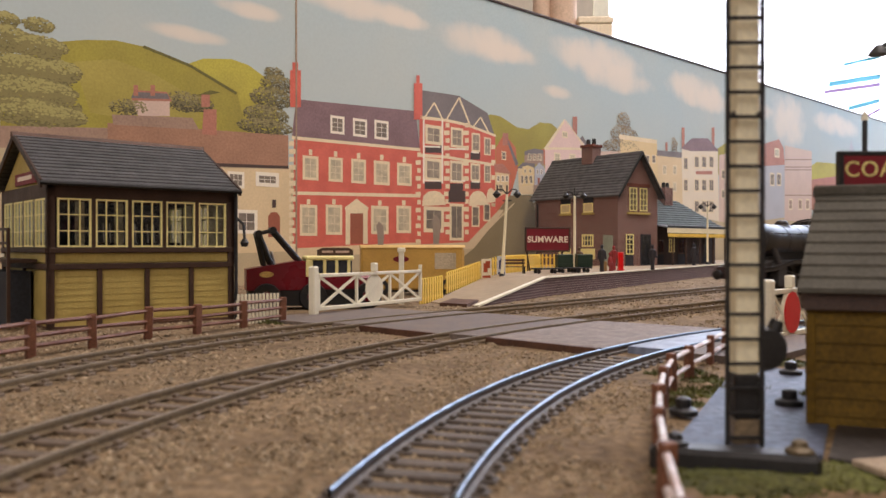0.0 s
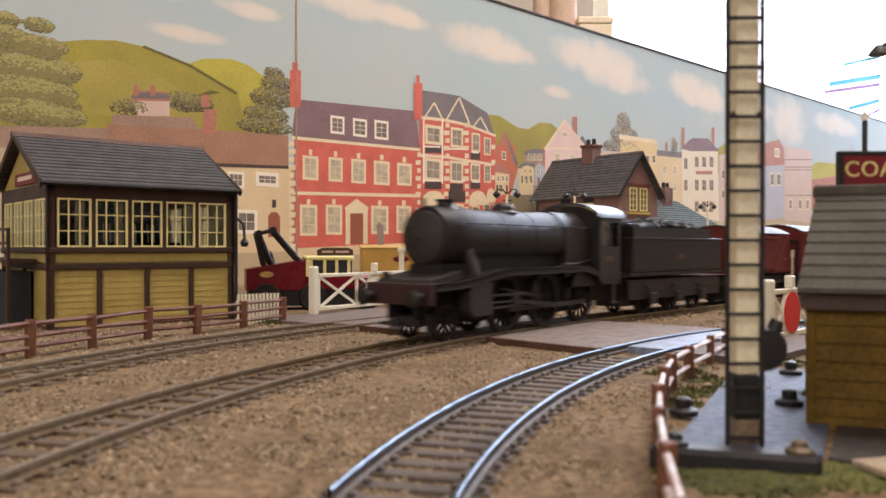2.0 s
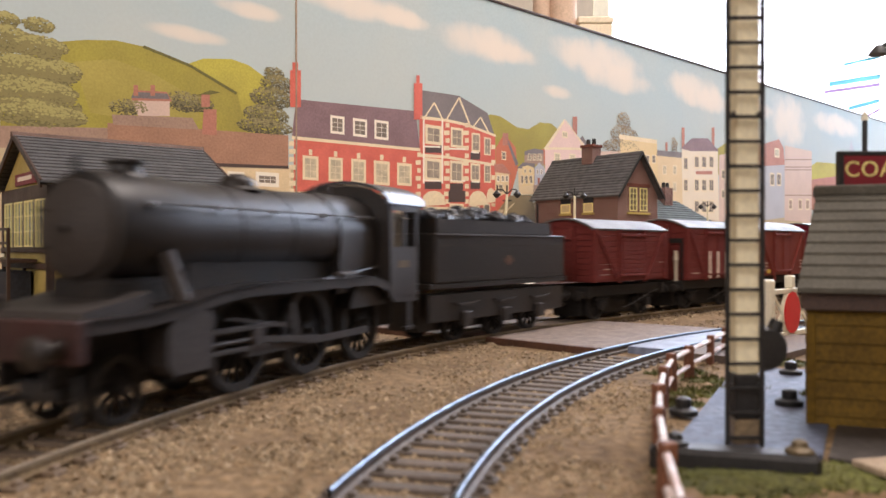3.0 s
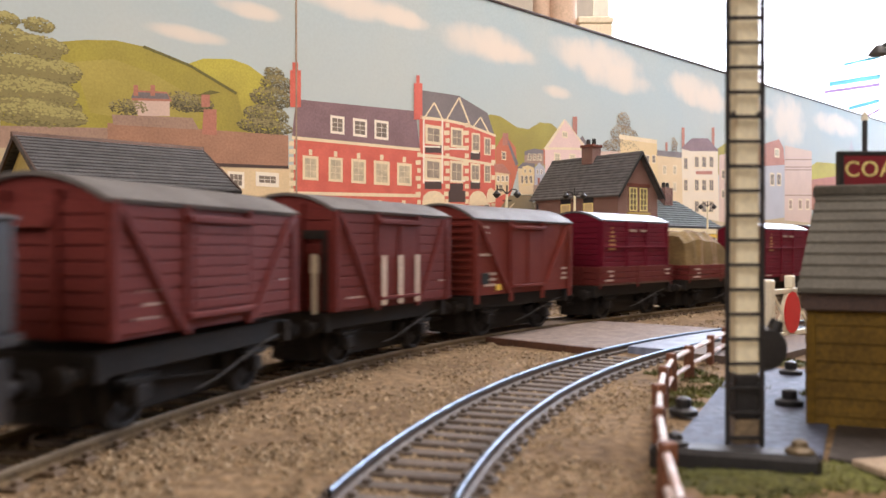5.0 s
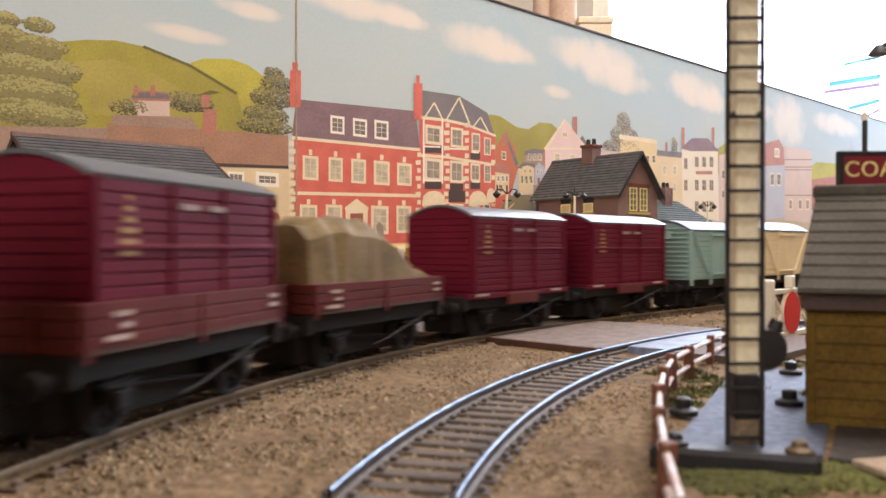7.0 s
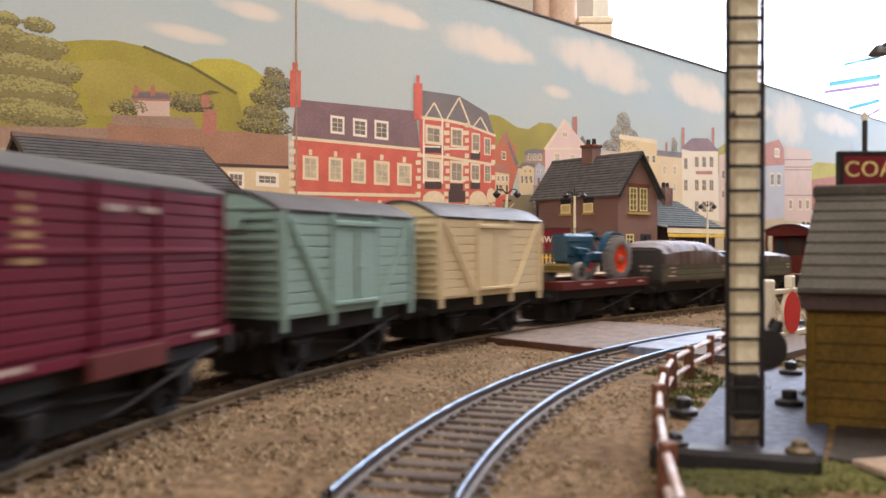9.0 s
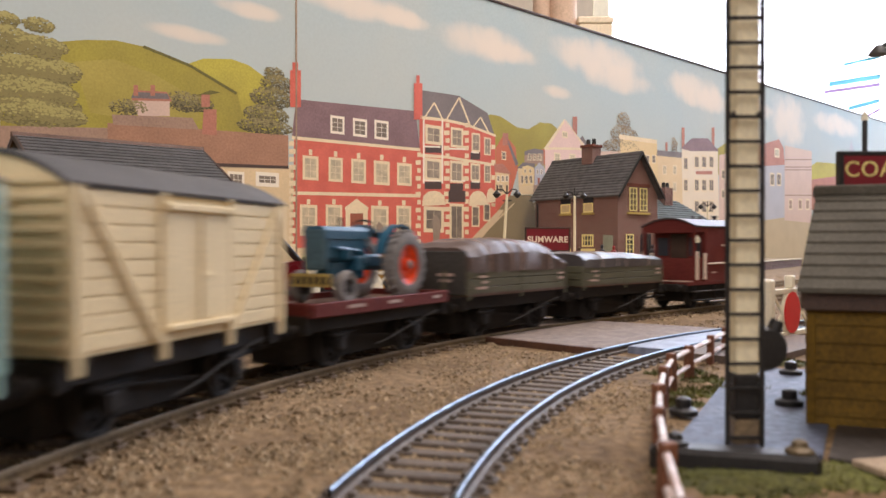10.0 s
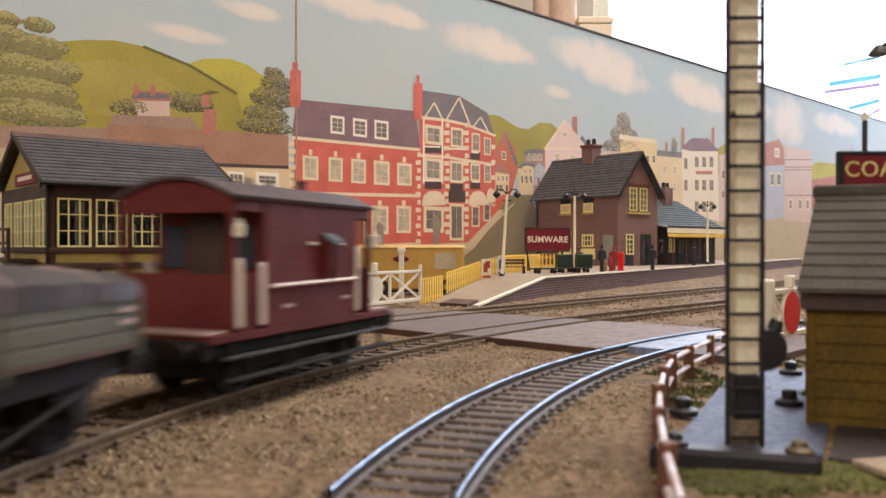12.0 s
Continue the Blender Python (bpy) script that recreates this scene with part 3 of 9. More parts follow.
def van(name, offset, material, label, roof=ROOFVAN, length=70.0, z0=15.6, z1=42.8, rise=5.5, w=16.0, ends="corrugated", planks=9, door="plain", marks=True, group="vans of the goods train", strap=None, feet=True):
    v = vehicle(name, offset, 21, label, "goods wagon", group)
    h = length / 2
    strap = strap or material
    shell = Shape()
    n = 12
    end = [(-w, z0), (w, z0)] + [(w * (1 - 2 * i / n), z1 + rise * (1 - (1 - 2 * i / n) ** 2)) for i in range(n + 1)]
    shell.prism(end, -h + 0.4, h - 0.4, "x")
    part("body", shell, material, v)
    part("roof", roof_arc(length + 2.4, w + 0.9, z1 + 0.3, rise + 0.3), roof, v, "curved grey roof")
    for y in (w, -w):
        if planks:
            ph = (z1 - z0 - 1) / planks
            pl = h - 11.5
            for i in range(planks):
                for e in (1, -1):
                    plank(v, material, round(pl - 1, 2), z0 + 0.6 + ph * (i + 0.5), ph, e * (h - pl / 2 - 0.8), y)
        sg = 1 if y > 0 else -1
        d = Shape()
        a, b = sorted((y, y + sg * 0.9))
        d.box(-10.8, 10.8, a, b, z0 + 3.2, z1 - 3.2, 0.2)
        if door == "planked":
            for i in range(8):
                a2, b2 = sorted((y + sg * 0.9, y + sg * 1.15))
                zz = z0 + 3.8 + i * (z1 - z0 - 7) / 8
                part("door_plank", Shape().box(-10.2, 10.2, a2, b2, zz, zz + (z1 - z0 - 7) / 8 - 0.4, 0.08), material, v)
        else:
            a2, b2 = sorted((y + sg * 0.9, y + sg * 1.4))
            d.box(-0.5, 0.5, a2, b2, z0 + 3.4, z1 - 3.4, 0.1).box(-3, -0.4, a2, b2, z0 + 11.5, z0 + 12.3, 0.1)
        part("door", d, material, v)
        a, b = sorted((y, y + sg * 1.7))
        part("door_rail", Shape().box(-11.8, 11.8, a, b, z1 - 3.2, z1 - 1.8, 0.2), material, v)
        part("door_rail", Shape().box(-11.8, 11.8, a, b, z0 + 2.0, z0 + 3.2, 0.2), material, v)
        for x in (-h + 0.9, -11.6, 11.6, h - 0.9):
            a, b = sorted((y, y + sg * 0.95))
            part("stanchion", Shape().box(x - 0.9, x + 0.9, a, b, z0 - (3.0 if feet else 0.8 if abs(x) < 20 else 0), z1, 0.2), material, v)
        for e in (1, -1):
            a, b = sorted((y, y + sg * 1.05))
            q = [(e * (h - 1.5), z1 - 1), (e * (h - 3.3), z1 - 1), (e * 11.8, z0 + 0.2), (e * 13.6, z0 + 0.2)]
            part("diagonal_strap", Shape().prism(q, a, b), strap, v)
    for e in (1, -1):
        if ends == "corrugated":
            k = 11
            for i in range(k):
                z = z0 + 1.5 + (z1 + 1 - z0) * i / k
                part("end_rib", Shape().box(e * h - 0.7, e * h + 0.9, -w + 1.2, w - 1.2, z, z + 1.3, 0.4), material, v)
        else:
            for i in range(9):
                z = z0 + 0.4 + (z1 - z0) * i / 9
                part("end_plank", Shape().box(e * h - 0.5, e * h + 0.1, -w + 0.4, w - 0.4, z, z + (z1 - z0) / 9 - 0.35, 0.12), material, v)
            for y in (-5.5, 5.5):
                part("end_post", Shape().box(e * h - 0.4, e * h + 1.3, y - 0.9, y + 0.9, z0, z1 + 2, 0.2), material, v)
        part("corner_plate", Shape().box(e * h - 1.6, e * h + 0.5, w - 1, w + 0.5, z0, z1, 0.2), material, v)
        part("end_ventilator", Shape().prism([(0, 0), (e * 2.6, 0), (0, 4.5)], -5.5, 5.5, m=Matrix.Translation((e * h, 0, z1 - 4.5))), material, v)
    if marks:
        bars(v, h - 13.5, z0 + 8, (7, 5, 8))
        bars(v, -h + 3, z0 + 9, (4.5, 3.5, 4.5))
    underframe(v, length, solebar=UNDER)
    return v


def open_wagon(name, offset, material, label, z1=24.0, length=72.0, rows=3):
    v = vehicle(name, offset, 21, label, "goods wagon", "open wagons of the goods train")
    h, w, z0 = length / 2, 15.6, 15.6
    part("floor", Shape().box(-h, h, -w, w, z0 - 0.2, z0 + 0.8), BROWNWOOD, v)
    ph = (z1 - z0) / rows
    for y in (w, -w):
        a, b = sorted((y * 0.93, y))
        for i in range(rows):
            part("plank", Shape().box(-h, h, a, b, z0 + ph * i + 0.12, z0 + ph * (i + 1) - 0.08, 0.15), material, v)
        sg = 1 if y > 0 else -1
        for x in (-h + 1, 0, h - 1):
            a, b = sorted((y, y + sg * 0.35))
            part("side_knee", Shape().box(x - 0.7, x + 0.7, a, b, z0 - 1.6, z1, 0.15), material, v)
    for e in (1, -1):
        for i in range(rows):
            part("plank", Shape().box(e * h - 0.5, e * h + 0.5, -w, w, z0 + ph * i + 0.12, z0 + ph * (i + 1) - 0.08, 0.15), material, v)
        for y in (-6, 6):
            part("end_post", Shape().box(e * h, e * h + 1.2, y - 0.9, y + 0.9, z0, z1, 0.2), material, v)
    bars(v, h - 12, z1 - 1.8, (5, 3, 7), y=15.8)
    bars(v, -h + 3, z1 - 1.8, (4, 4), y=15.8)
    underframe(v, length, solebar=UNDER)
    return v


def container(offset, z0, label, length=68.0, w=14.6, h=27.0):
    c = vehicle("container", offset, 21, label, "container", "railway containers")
    l = length / 2
    n = 10
    end = [(-w, z0), (w, z0)] + [(w * (1 - 2 * i / n), z0 + h + 4.0 * (1 - (1 - 2 * i / n) ** 2)) for i in range(n + 1)]
    part("body", Shape().prism(end, -l, l, "x"), CRIMSON, c)
    part("container_roof", roof_arc(length + 1.6, w + 0.7, z0 + h + 0.2, 4.2), ROOFGREY, c)
    for y in (w, -w):
        sg = 1 if y > 0 else -1
        k = 12
        for i in range(k):
            a, b = sorted((y, y + sg * 0.5))
            z = z0 + 0.5 + (h - 1) * i / k
            part("board", Shape().box(-l + 1.3, l - 1.3, a, b, z + 0.12, z + (h - 1) / k - 0.16, 0.15), CRIMSON, c)
        a, b = sorted((y, y + sg * 1.0))
        part("waist_rail", Shape().box(-l, l, a, b, z0 + h * 0.56, z0 + h * 0.56 + 1.0, 0.2), CRIMSON, c)
        for x in (-l + 0.8, -9, 9, l - 0.8):
            part("post", Shape().box(x - 0.7, x + 0.7, a, b, z0, z0 + h, 0.2), CRIMSON, c)
        s = Shape()
        for x in (-6, 4):
            a2, b2 = sorted((y + sg * 0.5, y + sg * 0.95))
            s.box(x - 3.2, x + 3.2, a2, b2, z0 + h - 5.0, z0 + h - 3.8)
        part("marking", s, mat("dim_marking", (0.33, 0.24, 0.20), 0.6, vary=0.2), c, "dim pale marking strips")
    for e in (1, -1):
        for i in range(12):
            z = z0 + 0.5 + (h + 1) * i / 12
            part("end_board", Shape().box(e * l - 0.1, e * l + 0.45, -w + 1, w - 1, z + 0.12, z + (h + 1) / 12 - 0.16, 0.15), CRIMSON, c)
    s = Shape()
    for i, wd in enumerate((1.0, 2.4, 3.4, 4.6, 5.2, 5.2)):
        s.box(l - 9 - wd / 2, l - 9 + wd / 2, w + 0.5, w + 0.62, z0 + h - 4 - i * 1.9, z0 + h - 3 - i * 1.9)
    part("lettering", s, mat("dim_straw_letters", (0.36, 0.21, 0.09), 0.6, vary=0.2), c, "small straw-yellow lettering")
    return c


def tarp(offset, profile, material, label, half_len, w, seed=3, folds=1.0):
    """A sheet over a load: cross-sections along x (x, width, height, base)."""
    s = Shape()
    n = 14
    k = 40
    if folds > 2:
        n, k = 8, 16
    for j in range(k + 1):
        x = -half_len + 2 * half_len * j / k
        top = float(np.interp(x, [p[0] for p in profile], [p[1] for p in profile]))
        base = profile[0][2]
        for i in range(n + 1):
            u = i / n * 2 - 1
            y = w * max(-1, min(1, u * 1.18))
            z = base + (top - base) * (1 - abs(u) ** 5.5)
            crease = noise.noise((x * 0.09, y * 0.11, seed + 9))
            z += folds * (0.45 * noise.noise((x * 0.22, y * 0.3, seed)) + 0.9 * abs(crease) * (z - base) / 16)
            y += folds * 0.5 * noise.noise((x * 0.2, z * 0.2, seed + 3))
            s.v.append((x, y, max(z, base - 0.2)))
    n1 = n + 1
    s.f = [(j * n1 + i, j * n1 + i + 1, (j + 1) * n1 + i + 1, (j + 1) * n1 + i) for j in range(k) for i in range(n)]
    s.f += [tuple(range(n1)), tuple(range(k * n1, (k + 1) * n1))]
    v = tagged(part("tarpaulin", s, material, smooth=folds <= 2), label, "tarpaulin", "sheeted wagon loads")
    v.matrix_basis = spot(0, offset, 21)
    for j in (k // 5, k // 2, 3 * k // 5, 4 * k // 5):
        part("rope", Shape().tube([(x, y * 1.006, z + 0.12) for x, y, z in s.v[j * n1:(j + 1) * n1]], 0.2, 4), FADED, v, "thin pale lashing rope")
    TRAIN.append((v, offset, 21))
    return v


def wagons():
    van("box_van", 439.5, BAUXWORN, "weathered bauxite-brown planked van with a grey roof", planks=9, door="planked", ends="planked", length=66.0, z0=17.2, z1=40.8, rise=4.6, feet=False)
    b = van("box_van", 351.5, BAUXWORN, "bauxite-brown planked van with three white stripes", planks=9, ends="planked", z1=42.8, rise=4.4, length=65.0, feet=False)
    s = Shape()
    for x in (9.8, 0.5, -9.5):
        s.box(x - 0.95, x + 0.95, 17.4, 17.65, 16.2, 30.5, 0.1)
    part("stripe", s, LETTER, b, "three white upright stripes")
    part("vacuum_pipe", Shape().cyl((33.6, 10.5, 15), (33.6, 10.5, 26), 0.7, n=8).cyl((33.6, 10.5, 26), (33.6, 10.5, 31), 1.2, 0.9, n=10), WHITE, b, "white-painted end pipe and lamp")
    part("end_frame", Shape().box(32.4, 33.4, 3.2, 4.6, 16, 36, 0.1).box(32.4, 33.4, 12.6, 14.0, 16, 36, 0.1).box(32.4, 33.6, 3.2, 14.0, 35, 37.4, 0.1), UNDER, b, "dark frame of the end opening")
    c = van("ventilated_van", 263.5, BAUXRED, "bauxite-red ply van with corrugated ends", planks=0)
    part("label_clip", Shape().box(18.5, 21.5, 16.1, 16.5, 17.0, 19.2, 0.1), YELLOW, c, "small yellow label")
    part("label_board", Shape().box(26, 31, 16.1, 16.4, 19.5, 23.5, 0.1), mat("dark_green_board", (0.012, 0.014, 0.014), 0.6), c, "dark label board")
    bars(c, 26.5, 40.5, (5, 3), y=16.1)
    bars(c, 25, 30.5, (7,), y=16.1)
    d = open_wagon("container_wagon", 168, BAUXITE, "bauxite-brown low wagon carrying a maroon container", length=68.0)
    container(168, 16.5, "maroon planked container with a dull grey roof", length=62.0, h=28.5)
    e = open_wagon("low_wagon", 80, BAUXITE, "bauxite-brown low wagon with a sheeted tan load", z1=23.4)
    tarp(80, [(-35, 24.3, 18), (-29, 25.4, 18), (-22, 27.5, 18), (-16, 31.5, 18), (-7, 38, 18), (2, 40.4, 18), (24, 40.8, 18), (29, 39, 18), (35, 37.8, 18)], TANTARP, "creased tan tarpaulin over a load", 34.6, 14.2, folds=2.6)
    for off in (-12.5, -103):
        f = vehicle("conflat_wagon", off, 21, "flat wagon carrying a maroon container", "goods wagon", "container flats of the goods train")
        part("deck", Shape().box(-37, 37, -15, 15, 14.2, 16.2, 0.2), CRIMSON, f)
        part("side_plate", Shape().box(-11, 11, 14.6, 15.6, 11.4, 15.6, 0.2), BAUXITE, f)
        bars(f, 24, 16.0, (8,), y=15.05)
        bars(f, -30, 16.0, (8,), y=15.05)
        underframe(f, 74)
        container(off, 16.3, "maroon planked container with a dull grey roof", h=27.6, length=67)
    van("insulated_van", -195.5, ICEBLUE, "pale ice-blue insulated van with a dark grey roof", roof=ROOFDARK, planks=9, marks=False, length=68.0, z1=41.7, rise=5.0)
    van("insulated_van", -284, STONECREAM, "pale stone-cream van with a dark grey roof", roof=ROOFDARK, planks=9, marks=False)
    lowfit()
    k = open_wagon("open_wagon", -465, WAGONGREY, "grey three-plank wagon sheeted with brown tarpaulin", z1=24.5)
    part("sheeted_end", Shape().box(35.6, 36.9, -15.2, 15.2, 16, 31.5, 0.3), mat("end_sheet_dark", (0.05, 0.046, 0.042), 0.6, vary=0.3), k, "dark sheeted wagon end")
    part("end_label", Shape().box(36.95, 37.1, 3, 10, 22.5, 23.6).box(36.95, 37.1, 4, 9, 20.4, 21.5), FADED, k, "small faded label")
    tarp(-465, [(-36, 28, 23.8), (-30, 30, 23.8), (-22, 34.5, 23.8), (-8, 36, 23.8), (15, 35.8, 23.8), (28, 34.5, 23.8), (36, 32.5, 23.8)], BROWNTARP, "creased shiny brown tarpaulin over a load", 35.4, 15.9, seed=8, folds=1.5)
    l = open_wagon("open_wagon", -552, WAGONGREY, "grey three-plank wagon sheeted with dark tarpaulin", z1=24.5)
    tarp(-552, [(-36, 28.5, 23.8), (-10, 30.2, 23.8), (15, 30.6, 23.8), (36, 29.8, 23.8)], DARKTARP, "flat dark tarpaulin over a wagon load", 35.4, 15.9, seed=12, folds=1.2)
    brake_van()


def lowfit():
    v = vehicle("flat_wagon", -376, 21, "maroon-sided flat wagon carrying a blue tractor", "goods wagon", "open wagons of the goods train")
    h = 38
    part("deck", Shape().box(-h, h, -15.2, 15.2, 15.0, 16.4, 0.2), BROWNWOOD, v)
    for y in (15.2, -15.2):
        a, b = sorted((y, y * 1.05))
        part("side_rail", Shape().box(-h, h, a, b, 14.6, 18.4, 0.2), BAUXITE, v)
    for e in (1, -1):
        part("end_rail", Shape().box(e * h - 0.7, e * h + 0.7, -15, 15, 14.6, 18.4, 0.2), BAUXITE, v)
    bars(v, 14, 17.2, (8,), y=16.0)
    bars(v, -6, 17.2, (7,), y=16.0)
    bars(v, -32, 17.2, (5,), y=16.0)
    underframe(v, 76)
    t = vehicle("tractor", -376, 21, "dark blue farm tractor with bright orange wheel rims", "tractor", "load on a flat wagon")
    part("engine", Shape().box(-4, 22, -3.6, 3.6, 27, 34.5, 1.2).box(-16, 2, -3.0, 3.0, 24.5, 29, 0.8).box(-4, 20, -2.6, 2.6, 21.5, 27.2, 0.6), TRACTORBLUE, t)
    part("bonnet", Shape().prism([(-3.9, 33.6), (3.9, 33.6), (3.9, 36.0), (2.6, 37.3), (-2.6, 37.3), (-3.9, 36.0)], -5, 24, "x"), TRACTORBLUE, t)
    part("grille", Shape().box(22, 24.4, -3.8, 3.8, 24.5, 36.6, 0.6), mat("grille_blue_grey", (0.06, 0.11, 0.14), 0.5, vary=0.3), t, "blue-grey radiator grille")
    for y in (-1, 1):
        part("mudguard", Shape().prism([(-20 + 11.6 * math.cos(a), 27 + 11.6 * math.sin(a)) for a in np.linspace(0.2, 2.4, 10)] + [(-20 + 10.9 * math.cos(a), 27 + 10.9 * math.sin(a)) for a in np.linspace(2.4, 0.2, 10)], y * 5.0, y * 8.5), TRACTORBLUE, t)
        m = Matrix.Translation((-20, y * 9, 25.6)) @ Matrix.Rotation(radians(-90 * y), 4, "X")
        tyre = part("rear_tyre", Shape().lathe([(6.6, -2.3), (8.6, -2.6), (10.4, -1.8), (10.8, 0), (10.4, 1.8), (8.6, 2.6), (6.6, 2.3)], 32, m, True), TYREGREY, t, "grey rubber rear tyre")
        lug = Shape()
        for i in range(22):
            a = 2 * math.pi * i / 22
            lug.cyl((-20 + 10.7 * math.cos(a), y * 7.2, 25.6 + 10.7 * math.sin(a)), (-20 + 10.7 * math.cos(a + 0.2), y * 10.8, 25.6 + 10.7 * math.sin(a + 0.2)), 0.6, n=5)
        part("tread", lug, TYREGREY, tyre)
        rim = Shape().lathe([(6.8, -1.4), (6.8, 1.6), (6.0, 1.2), (4.6, 0.3), (2.2, 0.5), (2.0, 1.9), (0.6, 2.2)], 24, m)
        part("rim", rim, TRACTORORANGE, tyre, "bright orange-red wheel rim")
        part("hub", Shape().lathe([(1.6, 1.4), (1.3, 2.6), (0.5, 2.8)], 10, m), TYREGREY, tyre)
        m2 = Matrix.Translation((18.5, y * 8, 19.6)) @ Matrix.Rotation(radians(-90 * y), 4, "X")
        ft = part("front_tyre", Shape().lathe([(2.6, -1.4), (4.2, -1.6), (5.0, 0), (4.2, 1.6), (2.6, 1.4)], 24, m2, True), TYREGREY, t, "grey rubber front tyre")
        part("rim", Shape().lathe([(2.7, -0.6), (2.7, 1.0), (1.4, 0.2), (1.2, 1.5), (0.4, 1.6)], 16, m2), LOCODUST, ft)
    part("front_axle", Shape().cyl((18.5, -8, 20.5), (18.5, 8, 20.5), 0.9, n=8).box(17.5, 19.5, -1.5, 1.5, 20, 26), TRACTORBLUE, t)
    part("rear_axle", Shape().cyl((-20, -8, 25.6), (-20, 8, 25.6), 2.0, n=10), TRACTORBLUE, t)
    part("tractor_seat", Shape().lathe([(0.8, 0), (3.0, 1.0), (3.4, 2.2), (3.0, 2.2), (0.8, 1.4)], 14, Matrix.Translation((-21, 0, 33.5))).cyl((-19, 0, 28), (-21, 0, 34), 0.6, n=6), BLACK, t, "black pan seat")
    ring = [(-8 + 0.9 * math.cos(a) * 0.6, 3.2 * math.sin(a), 38 + 3.2 * math.cos(a) * 0.5) for a in np.linspace(0, 2 * math.pi, 17)]
    part("steering_wheel", Shape().tube(ring, 0.35, 5).cyl((-3, 0, 33), (-8, 0, 38), 0.4, n=5), BLACK, t)
    part("side_pipes", Shape().tube([(18, 4.2, 31), (4, 4.4, 30), (-2, 4.2, 26)], 0.6, 6).cyl((12, 3.4, 29), (12, 5.4, 29), 1.6, n=10).box(2, 7, 3.4, 5.2, 24, 28.5, 0.4), TRACTORBLUE, t)
    part("exhaust", Shape().cyl((10, 1.5, 37), (10, 1.5, 40), 0.6, n=8), BLACK, t)
    part("number_board", Shape().box(25.5, 26.2, -7, 7, 19.8, 23.6, 0.1), MUSTARD, t, "yellow board with dark marks")
    marks = Shape()
    for y in (-5.4, -3.2, -1.0, 1.2, 3.4, 5.6):
        marks.box(26.2, 26.35, y - 0.6, y + 0.6, 20.6, 22.8)
    part("board_mark", marks, BLACK, t, "dark marks")
    # shorter bonnet, wheels kept round, the whole standing on the deck
    lift = Matrix.Translation((0, 0, 1.7 * MM))
    short = Matrix.Translation((-3.6 * MM, 0, 1.7 * MM)) @ Matrix.Diagonal((0.82, 1, 1, 1))
    ahead = Matrix.Translation((-6.9 * MM, 0, 1.7 * MM))
    for ob in t.children:
        m = ahead if ob.name.startswith("front_tyre") else lift if ob.name.startswith(("rear", "mudguard")) else short
        ob.data.transform(m)
        for piece in ob.children:
            piece.data.transform(m)


